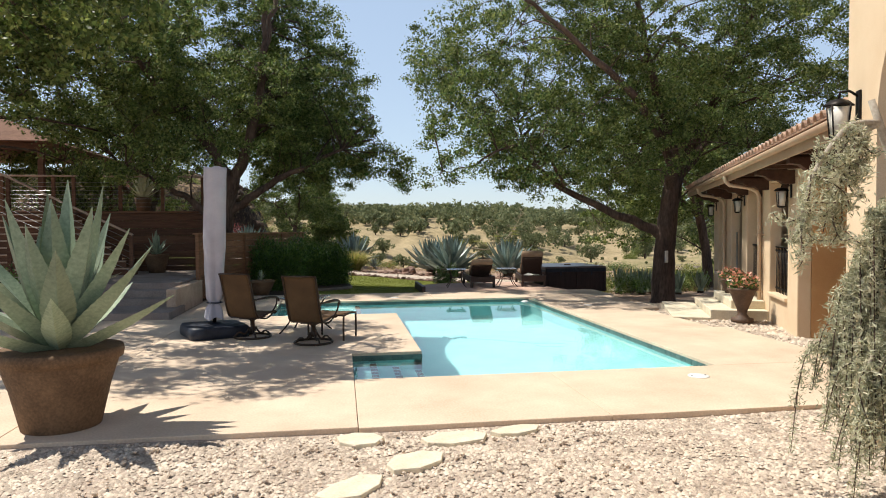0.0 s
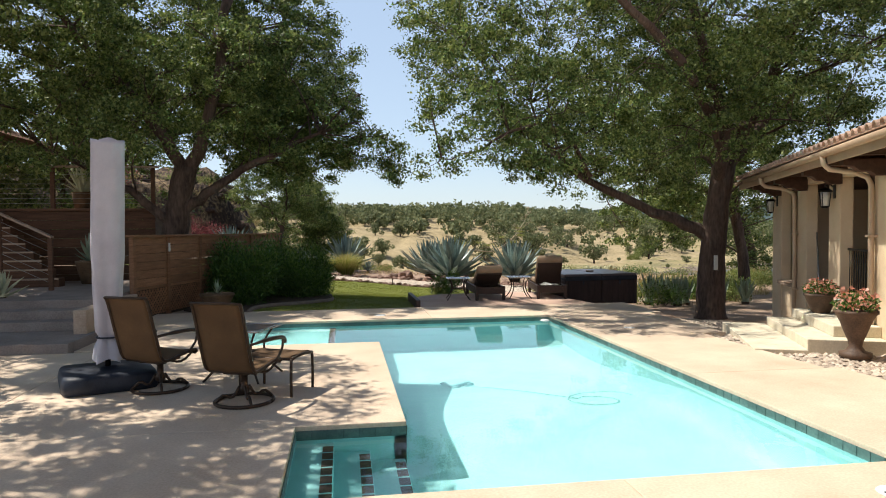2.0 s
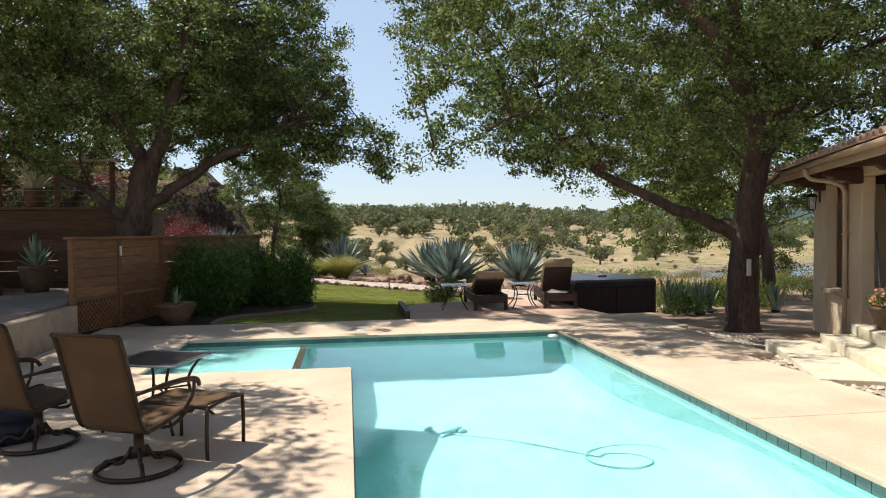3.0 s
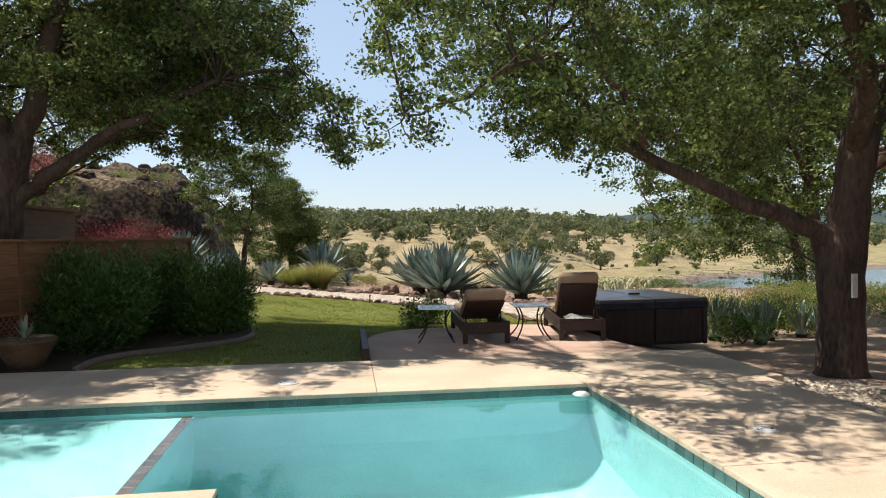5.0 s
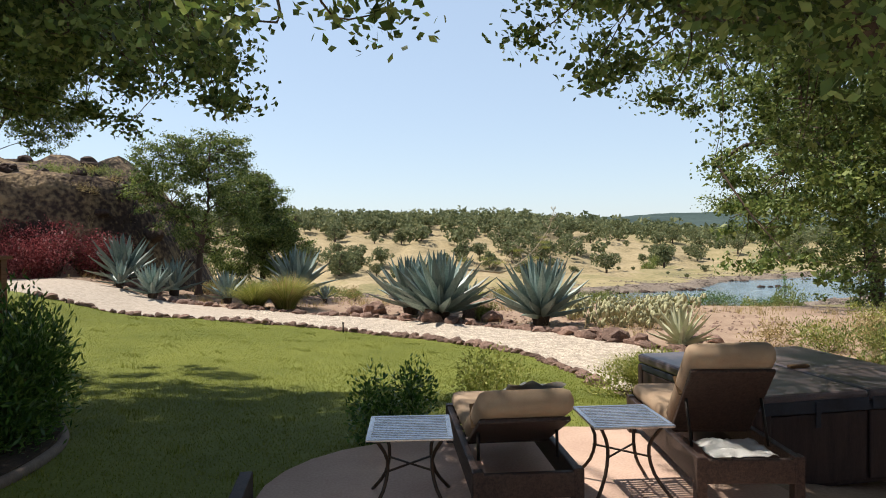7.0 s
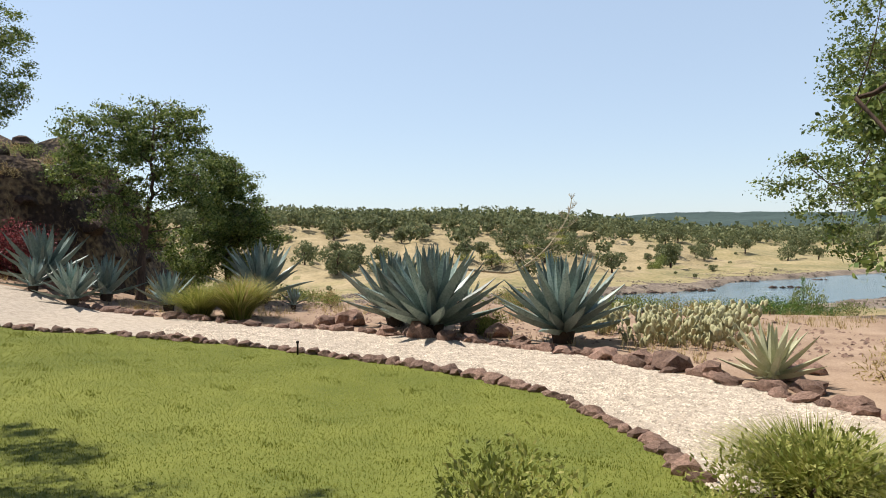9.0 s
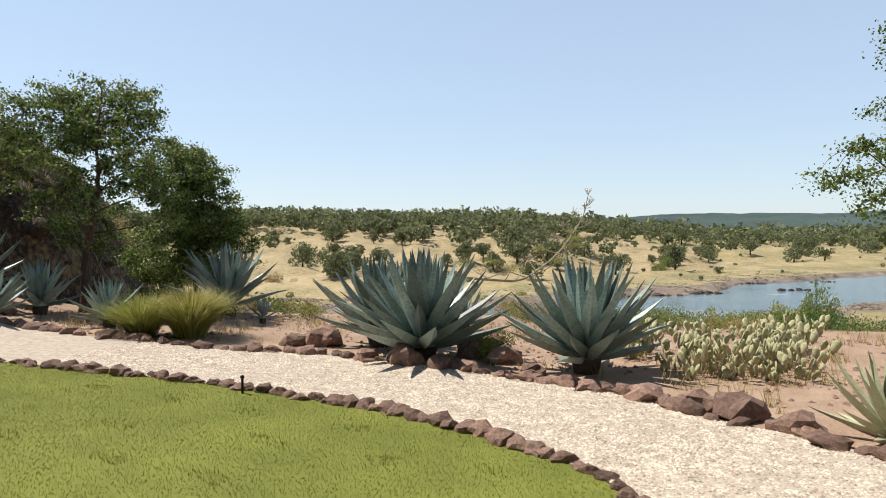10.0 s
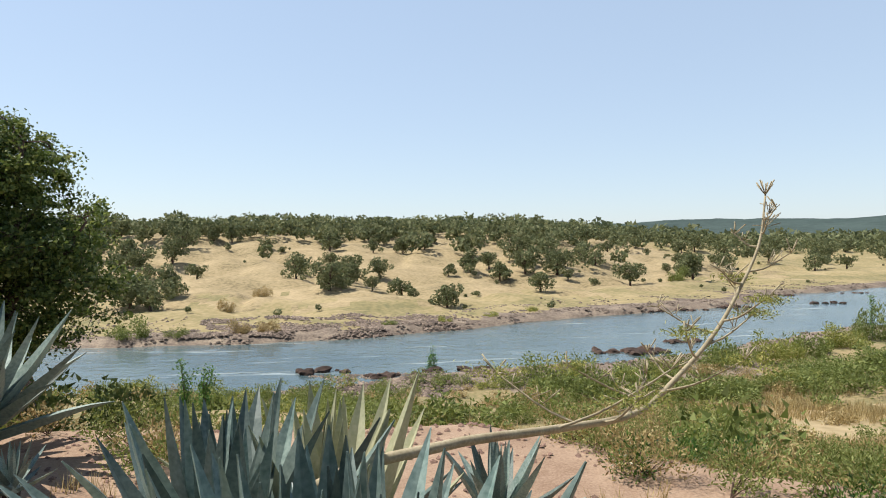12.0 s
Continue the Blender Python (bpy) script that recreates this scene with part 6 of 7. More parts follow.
# railing in the window opening
for k in range(12):
    x = 0.42 + 0.113 * k
    part("rail_bar", tube([(x, -0.12, 0.57), (x, -0.12, 1.46)], 0.009, 6), "iron", house)
for z in (0.66, 1.40, 1.47):
    part("rail", box((0.352, -0.135, z - 0.012), (1.718, -0.105, z + 0.012)), "iron", house)
gate = part("gate", box((2.44, -0.16, 1.44), (3.96, -0.12, 1.48)), "iron", house, "dark iron gate")
for k in range(14):
    part("gate_bar", tube([(2.50 + 0.108 * k, -0.14, 0.40), (2.50 + 0.108 * k, -0.14, 1.46)], 0.008, 6), "iron", gate)
pole = thing("pool_pole", "pale pole leaning in the porch opening", "pole", HB, mesh=mesh_of("pool_pole", tube([(4.85, 0.05, 0.02), (5.5, -0.05, 1.75)], 0.016, 8), "steel"))
# eaves
part("fascia", box((-5.4, 0.66, 2.84), (9.55, 0.70, 3.06), 0.006), "fascia", house)
gt = bmesh.new()
for k in range(1):
    add_tube(gt, [(-5.4, 0.755, 3.0), (9.58, 0.755, 3.0)], 0.055, 10)
part("gutter", gt, "fascia", house, "painted half-round gutter")
for k in range(19):
    x = -5.2 + 0.8 * k
    part("rafter", box((x, -0.3, 2.86), (x + 0.1, 0.655, 3.0), 0.008), "beam", house)
for x in (-4.6, -2.2, -0.02, 1.9, 3.95, 6.05, 8.2):
    bm = bmesh.new()
    prof = [(0.0, 2.62), (0.18, 2.62), (0.26, 2.68), (0.40, 2.69), (0.48, 2.76), (0.62, 2.78), (0.62, 2.86), (0.0, 2.86)]
    lo, hi = [bm.verts.new((x - 0.09, y, z)) for y, z in prof], [bm.verts.new((x + 0.09, y, z)) for y, z in prof]
    bm.faces.new(lo), bm.faces.new(hi[::-1])
    for i in range(len(prof)):
        j = (i + 1) % len(prof)
        bm.faces.new((lo[j], lo[i], hi[i], hi[j]))
    part("corbel", bm, "beam", house, "dark carved rafter tail")
part("soffit", local(Matrix.Translation((0, 0.70, 3.05)) @ Matrix.Rotation(radians(-10), 4, "X") @ Matrix.Translation((0, -0.70, -3.05)), box((-5.4, -5.2, 3.03), (9.55, 0.72, 3.06))), "beam", house)
SL = Matrix.Translation((0, 0.74, 3.10)) @ Matrix.Rotation(radians(-10), 4, "X")


def barrel(length, r0, r1, up=1):
    bm = bmesh.new()
    rows = []
    for y, r in ((0, r0), (-length, r1)):
        for q in (r, r - 0.014):
            rows.append([bm.verts.new((q * math.cos(a), y, up * q * math.sin(a))) for a in [math.pi * k / 6 for k in range(7)]])
    o0, i0, o1, i1 = rows
    for k in range(6):
        for quad in ((o0[k], o0[k + 1], o1[k + 1], o1[k]), (i0[k + 1], i0[k], i1[k], i1[k + 1]), (o0[k + 1], o0[k], i0[k], i0[k + 1])):
            bm.faces.new(quad)
    return bm


TILE = mesh_of("roof_tile", barrel(0.42, 0.088, 0.07), "roof_tile")
roof = part("roof", box((-5.4, -5.6, -0.01), (9.55, 0.0, 0.012)), "roof_tile", house, "low-pitched clay barrel-tile roof")
roof.matrix_basis = SL
rest = bmesh.new()
for k in range(60):
    x = -5.3 + 0.25 * k
    for c in range(2):
        ob = new("roof_tile", TILE)
        ob.parent = roof
        ob.matrix_basis = Matrix.Translation((x, 0.03 - 0.36 * c, 0.012 + 0.012 * c))
    for c in range(2, 15):
        t = barrel(0.42, 0.088, 0.07)
        t.transform(Matrix.Translation((x, 0.03 - 0.36 * c, 0.03)))
        tmp = bpy.data.meshes.new("tmp")
        t.to_mesh(tmp)
        t.free()
        rest.from_mesh(tmp)
        bpy.data.meshes.remove(tmp)
tagged(part("tile_field", rest, "roof_tile", roof), kind="stuff")
for x, z1 in ((2.32, -0.02), (6.68, -0.3)):
    part("downspout", tube([(x, 0.76, 2.97), (x, 0.74, 2.84), (x, 0.66, 2.76), (x, 0.30, 2.70), (x, 0.13, 2.62), (x, 0.075, 2.50), (x, 0.07, 1.2), (x, 0.07, z1)], 0.043, 10), "gutter", house, "painted round downspout", True)
    for z in (0.5, 1.7):
        part("pipe_strap", box((x - 0.07, 0.0, z), (x + 0.07, 0.132, z + 0.03)), "gutter", house)


def lantern(parent_m, s, v, z, label="dark iron wall lantern with frosted glass", k=1.0):
    t = thing("wall_lantern", label, "wall lantern", parent_m @ Matrix.Translation((s, v, z)) @ Matrix.Scale(k, 4), "wall lanterns")
    part("backplate", box((-0.06, 0.0, -0.05), (0.06, 0.025, 0.26), 0.008), "iron", t)
    part("arm", tube([(0, 0.02, 0.20), (0, 0.10, 0.26), (0, 0.19, 0.25), (0, 0.20, 0.17)], 0.014, 8), "iron", t)
    part("roof", local(Matrix.Translation((0, 0.2, 0)), lathe([(0.15, 0.10), (0.155, 0.115), (0.09, 0.165), (0.03, 0.18)], 4)), "iron", t)
    part("glass", local(Matrix.Translation((0, 0.2, 0)) @ Matrix.Rotation(radians(45), 4, "Z"), lathe([(0.085, -0.22), (0.118, 0.09)], 4)), "glass", t, "frosted cream glass")
    for a in range(4):
        q = radians(90 * a)
        part("bar", tube([(0.092 * math.cos(q + 0.785), 0.2 + 0.092 * math.sin(q + 0.785), -0.235), (0.127 * math.cos(q + 0.785), 0.2 + 0.127 * math.sin(q + 0.785), 0.10)], 0.009, 5), "iron", t)
    part("base", local(Matrix.Translation((0, 0.2, 0)) @ Matrix.Rotation(radians(45), 4, "Z"), lathe([(0.05, -0.26), (0.10, -0.235), (0.10, -0.22)], 4)), "iron", t)


for s in (0.12, 4.25, 8.5):
    lantern(HB, s, 0.0, 2.42, k=0.82)
# steps and landing before the porch
st = thing("porch_steps", "pale concrete steps up to the porch", "steps", HB)
part("landing", box((1.65, 1.10, -0.35), (4.6, 1.85, 0.02), 0.012), "step_stone", st)
part("tread", box((1.75, 0.003, -0.35), (4.4, 1.098, 0.17), 0.012), "step_stone", st)
part("tread", box((2.05, 0.003, 0.171), (4.4, 0.66, 0.34), 0.012), "step_stone", st)


def urn(m, label, prof, flowers, seed, leafmat, k=1.0):
    t = thing("urn_planter", label, "planter", m, "urn planters")
    part("urn", lathe(prof, 24), "urn", t, smooth=True)
    h, rr = prof[-1][1], prof[-1][0]
    part("soil", lathe([(rr * 0.9, h - 0.03), (rr * 0.5, h + 0.01)], 16), "soil", t)
    rng = np.random.default_rng(seed)
    n = 900
    p = rng.normal(0, 1, (n, 3))
    p /= np.linalg.norm(p, axis=1, keepdims=True)
    pos = p * rng.uniform(0.5, 1, (n, 1)) * np.array([rr * 1.1, rr * 1.1, 0.2]) + np.array([0, 0, h + 0.08])
    pos[:, 2] = np.maximum(pos[:, 2], h - 0.03)
    v, f = leaf_quads(pos, 0.05, rng, 0, 0.6, p)
    part("foliage", arrays("foliage", v, f, "hedge"), "hedge", t)
    if flowers:
        q = pos[rng.permutation(n)[:230]] + p[:230] * 0.02
        q[:, 2] += 0.05
        v, f = leaf_quads(q, 0.06, rng, 0, 0.9)
        part("blossom", arrays("blossom", v, f, leafmat), leafmat, t, "salmon pink blossoms")


URN = [(0.21, 0.0), (0.21, 0.07), (0.13, 0.09), (0.085, 0.16), (0.10, 0.24), (0.15, 0.36), (0.20, 0.50), (0.26, 0.62), (0.29, 0.64), (0.285, 0.68)]
BOWL = [(0.16, 0.0), (0.18, 0.04), (0.24, 0.18), (0.30, 0.34), (0.33, 0.36), (0.32, 0.40)]
urn(HB @ pose(1.45, 0.55, -0.02), "dark brown pedestal urn with salmon geraniums in bloom", URN, True, 51, "flower")
urn(HB @ pose(3.75, 0.36, 0.341) @ Matrix.Scale(0.85, 4), "brown bowl planter with orange-red flowers on the porch step", BOWL, True, 52, "flower")
# gable pillar of the main house with an arch
main = thing("house", "tall cream stucco house wall with an arched opening", "house", HB)
bm = bmesh.new()
s0, s1, zs = -8.4, -6.42, 2.75
prof = [(-5.72, -0.4), (-5.72, 7.0), (-9.8, 7.0), (-9.8, -0.4), (s0, -0.4), (s0, zs)] + [((s0 + s1) / 2 - (s1 - s0) / 2 * math.cos(a), zs + (s1 - s0) / 2 * math.sin(a)) for a in [math.pi * k / 16 for k in range(1, 16)]] + [(s1, zs), (s1, -0.4)]
fr, bk = [bm.verts.new((x, 0.95, z)) for x, z in prof], [bm.verts.new((x, 0.45, z)) for x, z in prof]
bm.faces.new(fr), bm.faces.new(bk[::-1])
for i in range(len(prof)):
    j = (i + 1) % len(prof)
    bm.faces.new((fr[j], fr[i], bk[i], bk[j]))
part("wall", bm, "stucco", main)
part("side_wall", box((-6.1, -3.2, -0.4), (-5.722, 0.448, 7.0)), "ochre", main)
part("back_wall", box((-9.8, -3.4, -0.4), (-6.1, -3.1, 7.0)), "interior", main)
part("upper_eave", box((-5.718, -3.0, 4.55), (-4.75, 1.2, 4.70), 0.01), "beam", main, "dark eave boards of the upper roof")
lantern(HB, -6.02, 0.95, 2.86, "dark iron wall lantern with frosted glass beside the arch", 0.85)

# ---- stairs, fence and upper deck on the hill side ----
stairs = thing("garden_stairs", "broad concrete steps rising to a landing", "steps")
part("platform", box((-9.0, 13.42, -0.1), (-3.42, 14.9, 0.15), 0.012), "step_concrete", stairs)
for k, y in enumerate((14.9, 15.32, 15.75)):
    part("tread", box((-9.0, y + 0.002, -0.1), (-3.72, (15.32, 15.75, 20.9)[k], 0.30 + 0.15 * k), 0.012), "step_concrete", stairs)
part("cheek_wall", box((-3.715, 14.4, -0.1), (-3.5, 17.2, 0.55), 0.015), "rail_wood", stairs)
wood = thing("wooden_stairs", "stained wooden stairs coloured for shade, pale strips as sunlit nosings", "stairs")
for k in range(9):
    part("tread", box((-10.6, 18.9 + 0.29 * k, 0.60 + 0.2 * k), (-5.7 - 0.30 * k, 19.22 + 0.29 * k, 0.645 + 0.2 * k + 0.155), 0.006), "shaded_wood", wood)
    # pale strip paints the sunlight along each tread's front edge
    part("nosing", box((-10.6, 18.865 + 0.29 * k, 0.765 + 0.2 * k), (-5.7 - 0.30 * k, 18.898 + 0.29 * k, 0.803 + 0.2 * k), 0.004), "rail_wood", wood, "pale strip painted as a sunlit nosing")
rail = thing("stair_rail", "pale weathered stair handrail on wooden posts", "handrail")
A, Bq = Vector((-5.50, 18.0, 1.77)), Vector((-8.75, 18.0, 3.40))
part("handrail", local(Matrix.Translation(A) @ (Bq - A).to_track_quat("X", "Z").to_matrix().to_4x4(), box((-0.05, -0.07, -0.02), ((Bq - A).length, 0.07, 0.025), 0.008)), "rail_wood", rail, "top rail coloured pale for sunlight")
for k in range(4):
    p = A.lerp(Bq, k / 3.2)
    part("post", box((p.x - 0.045, p.y - 0.045, 0.6), (p.x + 0.045, p.y + 0.045, p.z - 0.03), 0.006), "shaded_wood", rail)
for k in range(6):
    dz = Vector((0, 0, -0.17 * (k + 1)))
    part("cable", tube([A + dz, Bq + dz], 0.005, 5), "steel", rail)
upper = thing("upper_deck", "redwood upper deck coloured dark for shade, with a boarded front", "deck")
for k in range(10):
    part("board", box((-14, 21.62, 0.0 + 0.243 * k), (-4.3, 21.66, 0.235 + 0.243 * k), 0.006), "shaded_wood", upper)
part("floor", box((-14, 21.55, 2.43), (-4.2, 26, 2.50), 0.008), "shaded_wood", upper)
part("side_board", box((-4.34, 21.67, 0.0), (-4.3, 26, 2.42)), "shaded_wood", upper)
dr = thing("cable_railing", "wooden post railing with steel cables on the upper deck", "railing")
px = [-13.5, -11.9, -10.4, -8.9, -8.3, -6.9, -5.6, -4.35]
for x in px:
    part("post", box((x - 0.05, 21.62, 2.502), (x + 0.05, 21.72, 3.60), 0.006), "shaded_wood", dr)
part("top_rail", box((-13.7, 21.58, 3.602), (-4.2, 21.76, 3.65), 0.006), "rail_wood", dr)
for k in range(7):
    part("cable", tube([(-13.5, 21.67, 2.64 + 0.13 * k), (-4.35, 21.67, 2.64 + 0.13 * k)], 0.005, 5), "steel", dr)
gz = thing("pavilion", "open wooden pavilion with a reddish hip roof", "pavilion")
bm = bmesh.new()
ev = [bm.verts.new(c) for c in ((-9.4, 22.9, 4.9), (-18, 22.9, 4.9), (-18, 31, 4.9), (-9.4, 31, 4.9))]
ap = [bm.verts.new(c) for c in ((-13.7, 26, 6.6), (-13.7, 28, 6.6))]
for f in ((ev[0], ap[0], ev[1]), (ev[1], ap[0], ap[1], ev[2]), (ev[2], ap[1], ev[3]), (ev[3], ap[1], ap[0], ev[0]), (ev[0], ev[1], ev[2], ev[3])):
    bm.faces.new(f)
part("roof", bm, "shingle", gz, "reddish-brown shingle hip roof")
for x, y in ((-10.0, 23.5), (-17.4, 23.5), (-10.0, 30.4), (-17.4, 30.4)):
    part("post", box((x - 0.09, y - 0.09, 2.3), (x + 0.09, y + 0.09, 4.895), 0.01), "shaded_wood", gz)
part("eave_beam", box((-17.5, 23.40, 4.66), (-9.9, 23.6, 4.89), 0.01), "shaded_wood", gz)

# boarded fence with a lattice skirt
F0, F1 = Vector((-3.62, 17.31, 0)), Vector((-1.33, 24.74, 0))
FM = Matrix.Translation(F0) @ Matrix.Rotation(math.atan2(F1.y - F0.y, F1.x - F0.x), 4, "Z")
FL = (F1 - F0).length
fence = thing("fence", "redwood board fence with lattice skirt and flat cap rail", "fence", FM)
posts = [0, 1.3, 2.75, 4.2, 5.7, FL]
for x in posts:
    part("post", box((x - 0.05, -0.05, -0.15), (x + 0.05, 0.05, 1.74), 0.006), "redwood", fence)
part("cap_rail", box((-0.1, -0.1, 1.742), (FL + 0.1, 0.1, 1.79), 0.008), "redwood", fence)
for a, b in zip(posts, posts[1:]):
    for k in range(6):
        part("board", box((a + 0.052, -0.012 - 0.004 * (k % 2), 0.66 + 0.181 * k), (b - 0.052, 0.012, 0.833 + 0.181 * k), 0.003), "redwood", fence)
    part("rail", box((a + 0.052, -0.03, 0.60), (b - 0.052, 0.03, 0.655)), "redwood", fence)
    # added dark sheet that stands in for shade behind the lattice
    part("shade_backing", box((a + 0.052, 0.03, -0.1), (b - 0.052, 0.04, 0.598)), "soil", fence)
    n = int((b - a) / 0.105)
    for k in range(n + 5):
        for sgn, yy in ((1, -0.022), (-1, -0.012)):
            x0 = a + 0.05 + 0.105 * (k - (5 if sgn > 0 else 0))
            x1 = x0 + sgn * 0.55
            z0, z1 = 0.03, 0.58
            lo, hi = a + 0.055, b - 0.055
            if sgn > 0:
                ta, tb = max(0, (lo - x0) / 0.55), min(1, (hi - x0) / 0.55)
            else:
                ta, tb = max(0, (x0 - hi) / 0.55), min(1, (x0 - lo) / 0.55)
            if tb - ta < 0.08:
                continue
            p, q = Vector((x0 + (x1 - x0) * ta, yy, z0 + (z1 - z0) * ta)), Vector((x0 + (x1 - x0) * tb, yy, z0 + (z1 - z0) * tb))
            bm = box((0, -0.004, -0.017), ((q - p).length, 0.004, 0.017))
            part("lattice_slat", local(Matrix.Translation(p) @ Matrix.Rotation(-math.atan2(q.z - p.z, q.x - p.x), 4, "Y"), bm), "redwood", fence)
thing("post_light", "slim white vertical post light on the fence", "light", FM @ pose(1.3, -0.06, 1.40), mesh=mesh_of("post_light", box((-0.02, -0.02, 0), (0.02, 0.02, 0.2), 0.008), "white"))


def potted(loc, label, prof, size, n, seed, mat):
    t = thing("potted_agave", label, "potted plant", Matrix.Translation(loc))
    pot = part("pot", lathe(prof, 32), "terracotta", t, "weathered brown terracotta pot", True)
    h, rr = prof[-1][1], prof[-1][0]
    part("soil", lathe([(rr * 0.93, h - 0.09), (rr * 0.6, h - 0.05), (0.03, h - 0.03)], 24), "soil", t)
    r = random.Random(seed)
    for k in range(9):
        a = r.uniform(0, 6.28)
        ob = new("pebble", PEBBLES[k % 5])
        ob.parent = t
        ob.matrix_basis = Matrix.LocRotScale((rr * 0.7 * math.cos(a), rr * 0.7 * math.sin(a), h - 0.03), Euler((0, 0, a)), [r.uniform(0.04, 0.075)] * 3)
    for k in range(n):
        q = k / (n - 1)
        el = (6 if size > 1 else 16) + (72 if size > 1 else 64) * q ** 0.85 + r.uniform(-6, 6)
        L = size * (0.82 + 0.3 * q) * r.uniform(0.88, 1.08)
        ob = new("leaf", (TOOTHED if size > 1 else LEAVES[mat])[r.choice((0, 1))])
        ob.parent = t
        ob.matrix_basis = Matrix.Translation((0, 0, h - 0.04 + 0.12 * q)) @ Matrix.Rotation(radians(k * 137.5 + r.uniform(-10, 10)), 4, "Z") @ Matrix.Rotation(radians(el), 4, "X") @ Matrix.Diagonal((L * 1.2, L, L, 1))
    return t


BIGPOT = [(0.33, 0.0), (0.345, 0.03), (0.43, 0.40), (0.50, 0.62), (0.505, 0.655), (0.545, 0.665), (0.555, 0.72), (0.545, 0.765), (0.51, 0.77)]
potted((-2.50, 5.75, -0.02), "large grey-green agave with toothed leaves in a terracotta pot", BIGPOT, 1.30, 27, 91, "agave_green")
potted((-5.35, 19.9, 0.60), "agave in a dark terracotta pot on the landing", [(0.22, 0), (0.3, 0.3), (0.34, 0.5), (0.36, 0.52), (0.35, 0.56)], 0.55, 20, 92, "agave_green")
potted((-6.35, 22.2, 2.50), "spiky yucca in a pot on the upper deck", [(0.2, 0), (0.25, 0.3), (0.27, 0.45), (0.26, 0.47)], 0.75, 26, 93, "agave_pale")
potted((-2.15, 18.6, -0.02), "small succulent in a brown bowl beside the fence", [(0.2, 0), (0.3, 0.2), (0.38, 0.38), (0.4, 0.40), (0.38, 0.43)], 0.24, 16, 94, "agave_green")
for i, (x, y, w, h) in enumerate(((-6.6, 14.6, 0.7, 0.75), (-7.6, 15.2, 0.8, 0.9), (-6.3, 15.6, 0.45, 0.6))):
    bush("shrub", "dark green leafy shrub beside the steps", "shrub", (x, y, 0.15), (w, w, h), 600 + i, "hedge", 1600, 0.07, 0.45, 0.5, "step shrubs", 6)
agave("small pale agave beside the steps", (-5.75, 16.4, 0.60), 0.5, 16, 97, "agave_pale")

# weeping blue cedar in the gravel by the house
rng = np.random.default_rng(88)
cb = Vector((3.98, 2.80, -0.05))
cedar = thing("weeping_cedar", "weeping blue atlas cedar with hanging needle curtains", "tree", Matrix.Translation(cb))
tr = spline([(0, 0, 0), (0.05, 0.02, 0.7), (-0.02, 0.05, 1.5), (-0.12, 0.1, 2.1), (-0.32, 0.15, 2.75)], 14)
part("trunk", tube([tuple(p) for p in tr], list(np.linspace(0.06, 0.022, 14)), 9), "cedar_bark", cedar, "pale grey trunk", True)
lines, tuft = [], []
arms = [((-1.02, 0.0, 2.3), 2.65, 0.14), ((-0.7, 0.1, 2.35), 2.6, 0.12), ((-0.32, -0.25, 1.7), 2.2, 0.8), ((-0.35, 0.3, 1.75), 2.1, 1), ((-0.20, -0.3, 1.6), 1.9, 1), ((0.25, 0.4, 1.9), 2.2, 1), ((0.4, -0.1, 1.6), 1.9, 1), ((-0.38, 0.5, 1.35), 1.75, 1), ((0.1, 0.5, 1.4), 1.7, 1), ((-0.45, 0.1, 1.0), 1.35, 1), ((0.35, 0.0, 2.1), 2.4, 0.9), ((-0.1, -0.35, 1.9), 2.2, 0.9), ((0.15, -0.2, 1.2), 1.6, 1), ((-0.1, 0.2, 1.0), 1.4, 1)]
for (ex, ey, ez), top, fall in arms:
    ex, ey, ez, top = ex * 0.86, ey * 0.8, ez * 0.96, top * 0.96
    root = tr[min(13, int(14 * (top - 0.4) / 2.4))]
    arm = spline([root, ((root[0] + ex) / 2, (root[1] + ey) / 2, top), (ex, ey, ez), (ex * 1.08, ey * 1.1, ez - 0.3)], 12)
    part("bough", tube([tuple(p) for p in arm], list(np.linspace(0.024, 0.008, 12)), 7), "cedar_bark", cedar, smooth=True)
    for p in arm[3:]:
        for j in range(3):
            hang = rng.uniform(0.35, max(0.5, p[2] - 0.1)) * (0.9 if rng.random() < 0.6 else 0.5) * fall
            side = rng.normal(0, 0.10, 3)
            q = spline([p, p + side * 0.7 + np.array([0, 0, -0.10]), p + side + np.array([rng.normal(0, 0.04), rng.normal(0, 0.04), -hang])], 7)
            lines.append((q, 0.006, 0.003))
            for t in np.arange(0.04, 1, 0.045 / max(hang, 0.2)):
                i = t * 6
                a = int(i)
                tuft.append(q[a] * (1 - i + a) + q[min(6, a + 1)] * (i - a))
part("hanging_twig", tubes_mesh("hanging_twig", lines, "bark", 4), "bark", cedar)
tuft = np.array(tuft)
ids = np.repeat(np.arange(len(tuft)), 24)
pos = tuft[ids] + rng.normal(0, 0.022, (len(ids), 3))
v, f = leaf_quads(pos, 0.046, rng, 0.1, 0.2)
part("needles", arrays("needles", v, f, "cedar"), "cedar", cedar, "grey-green needle tufts")

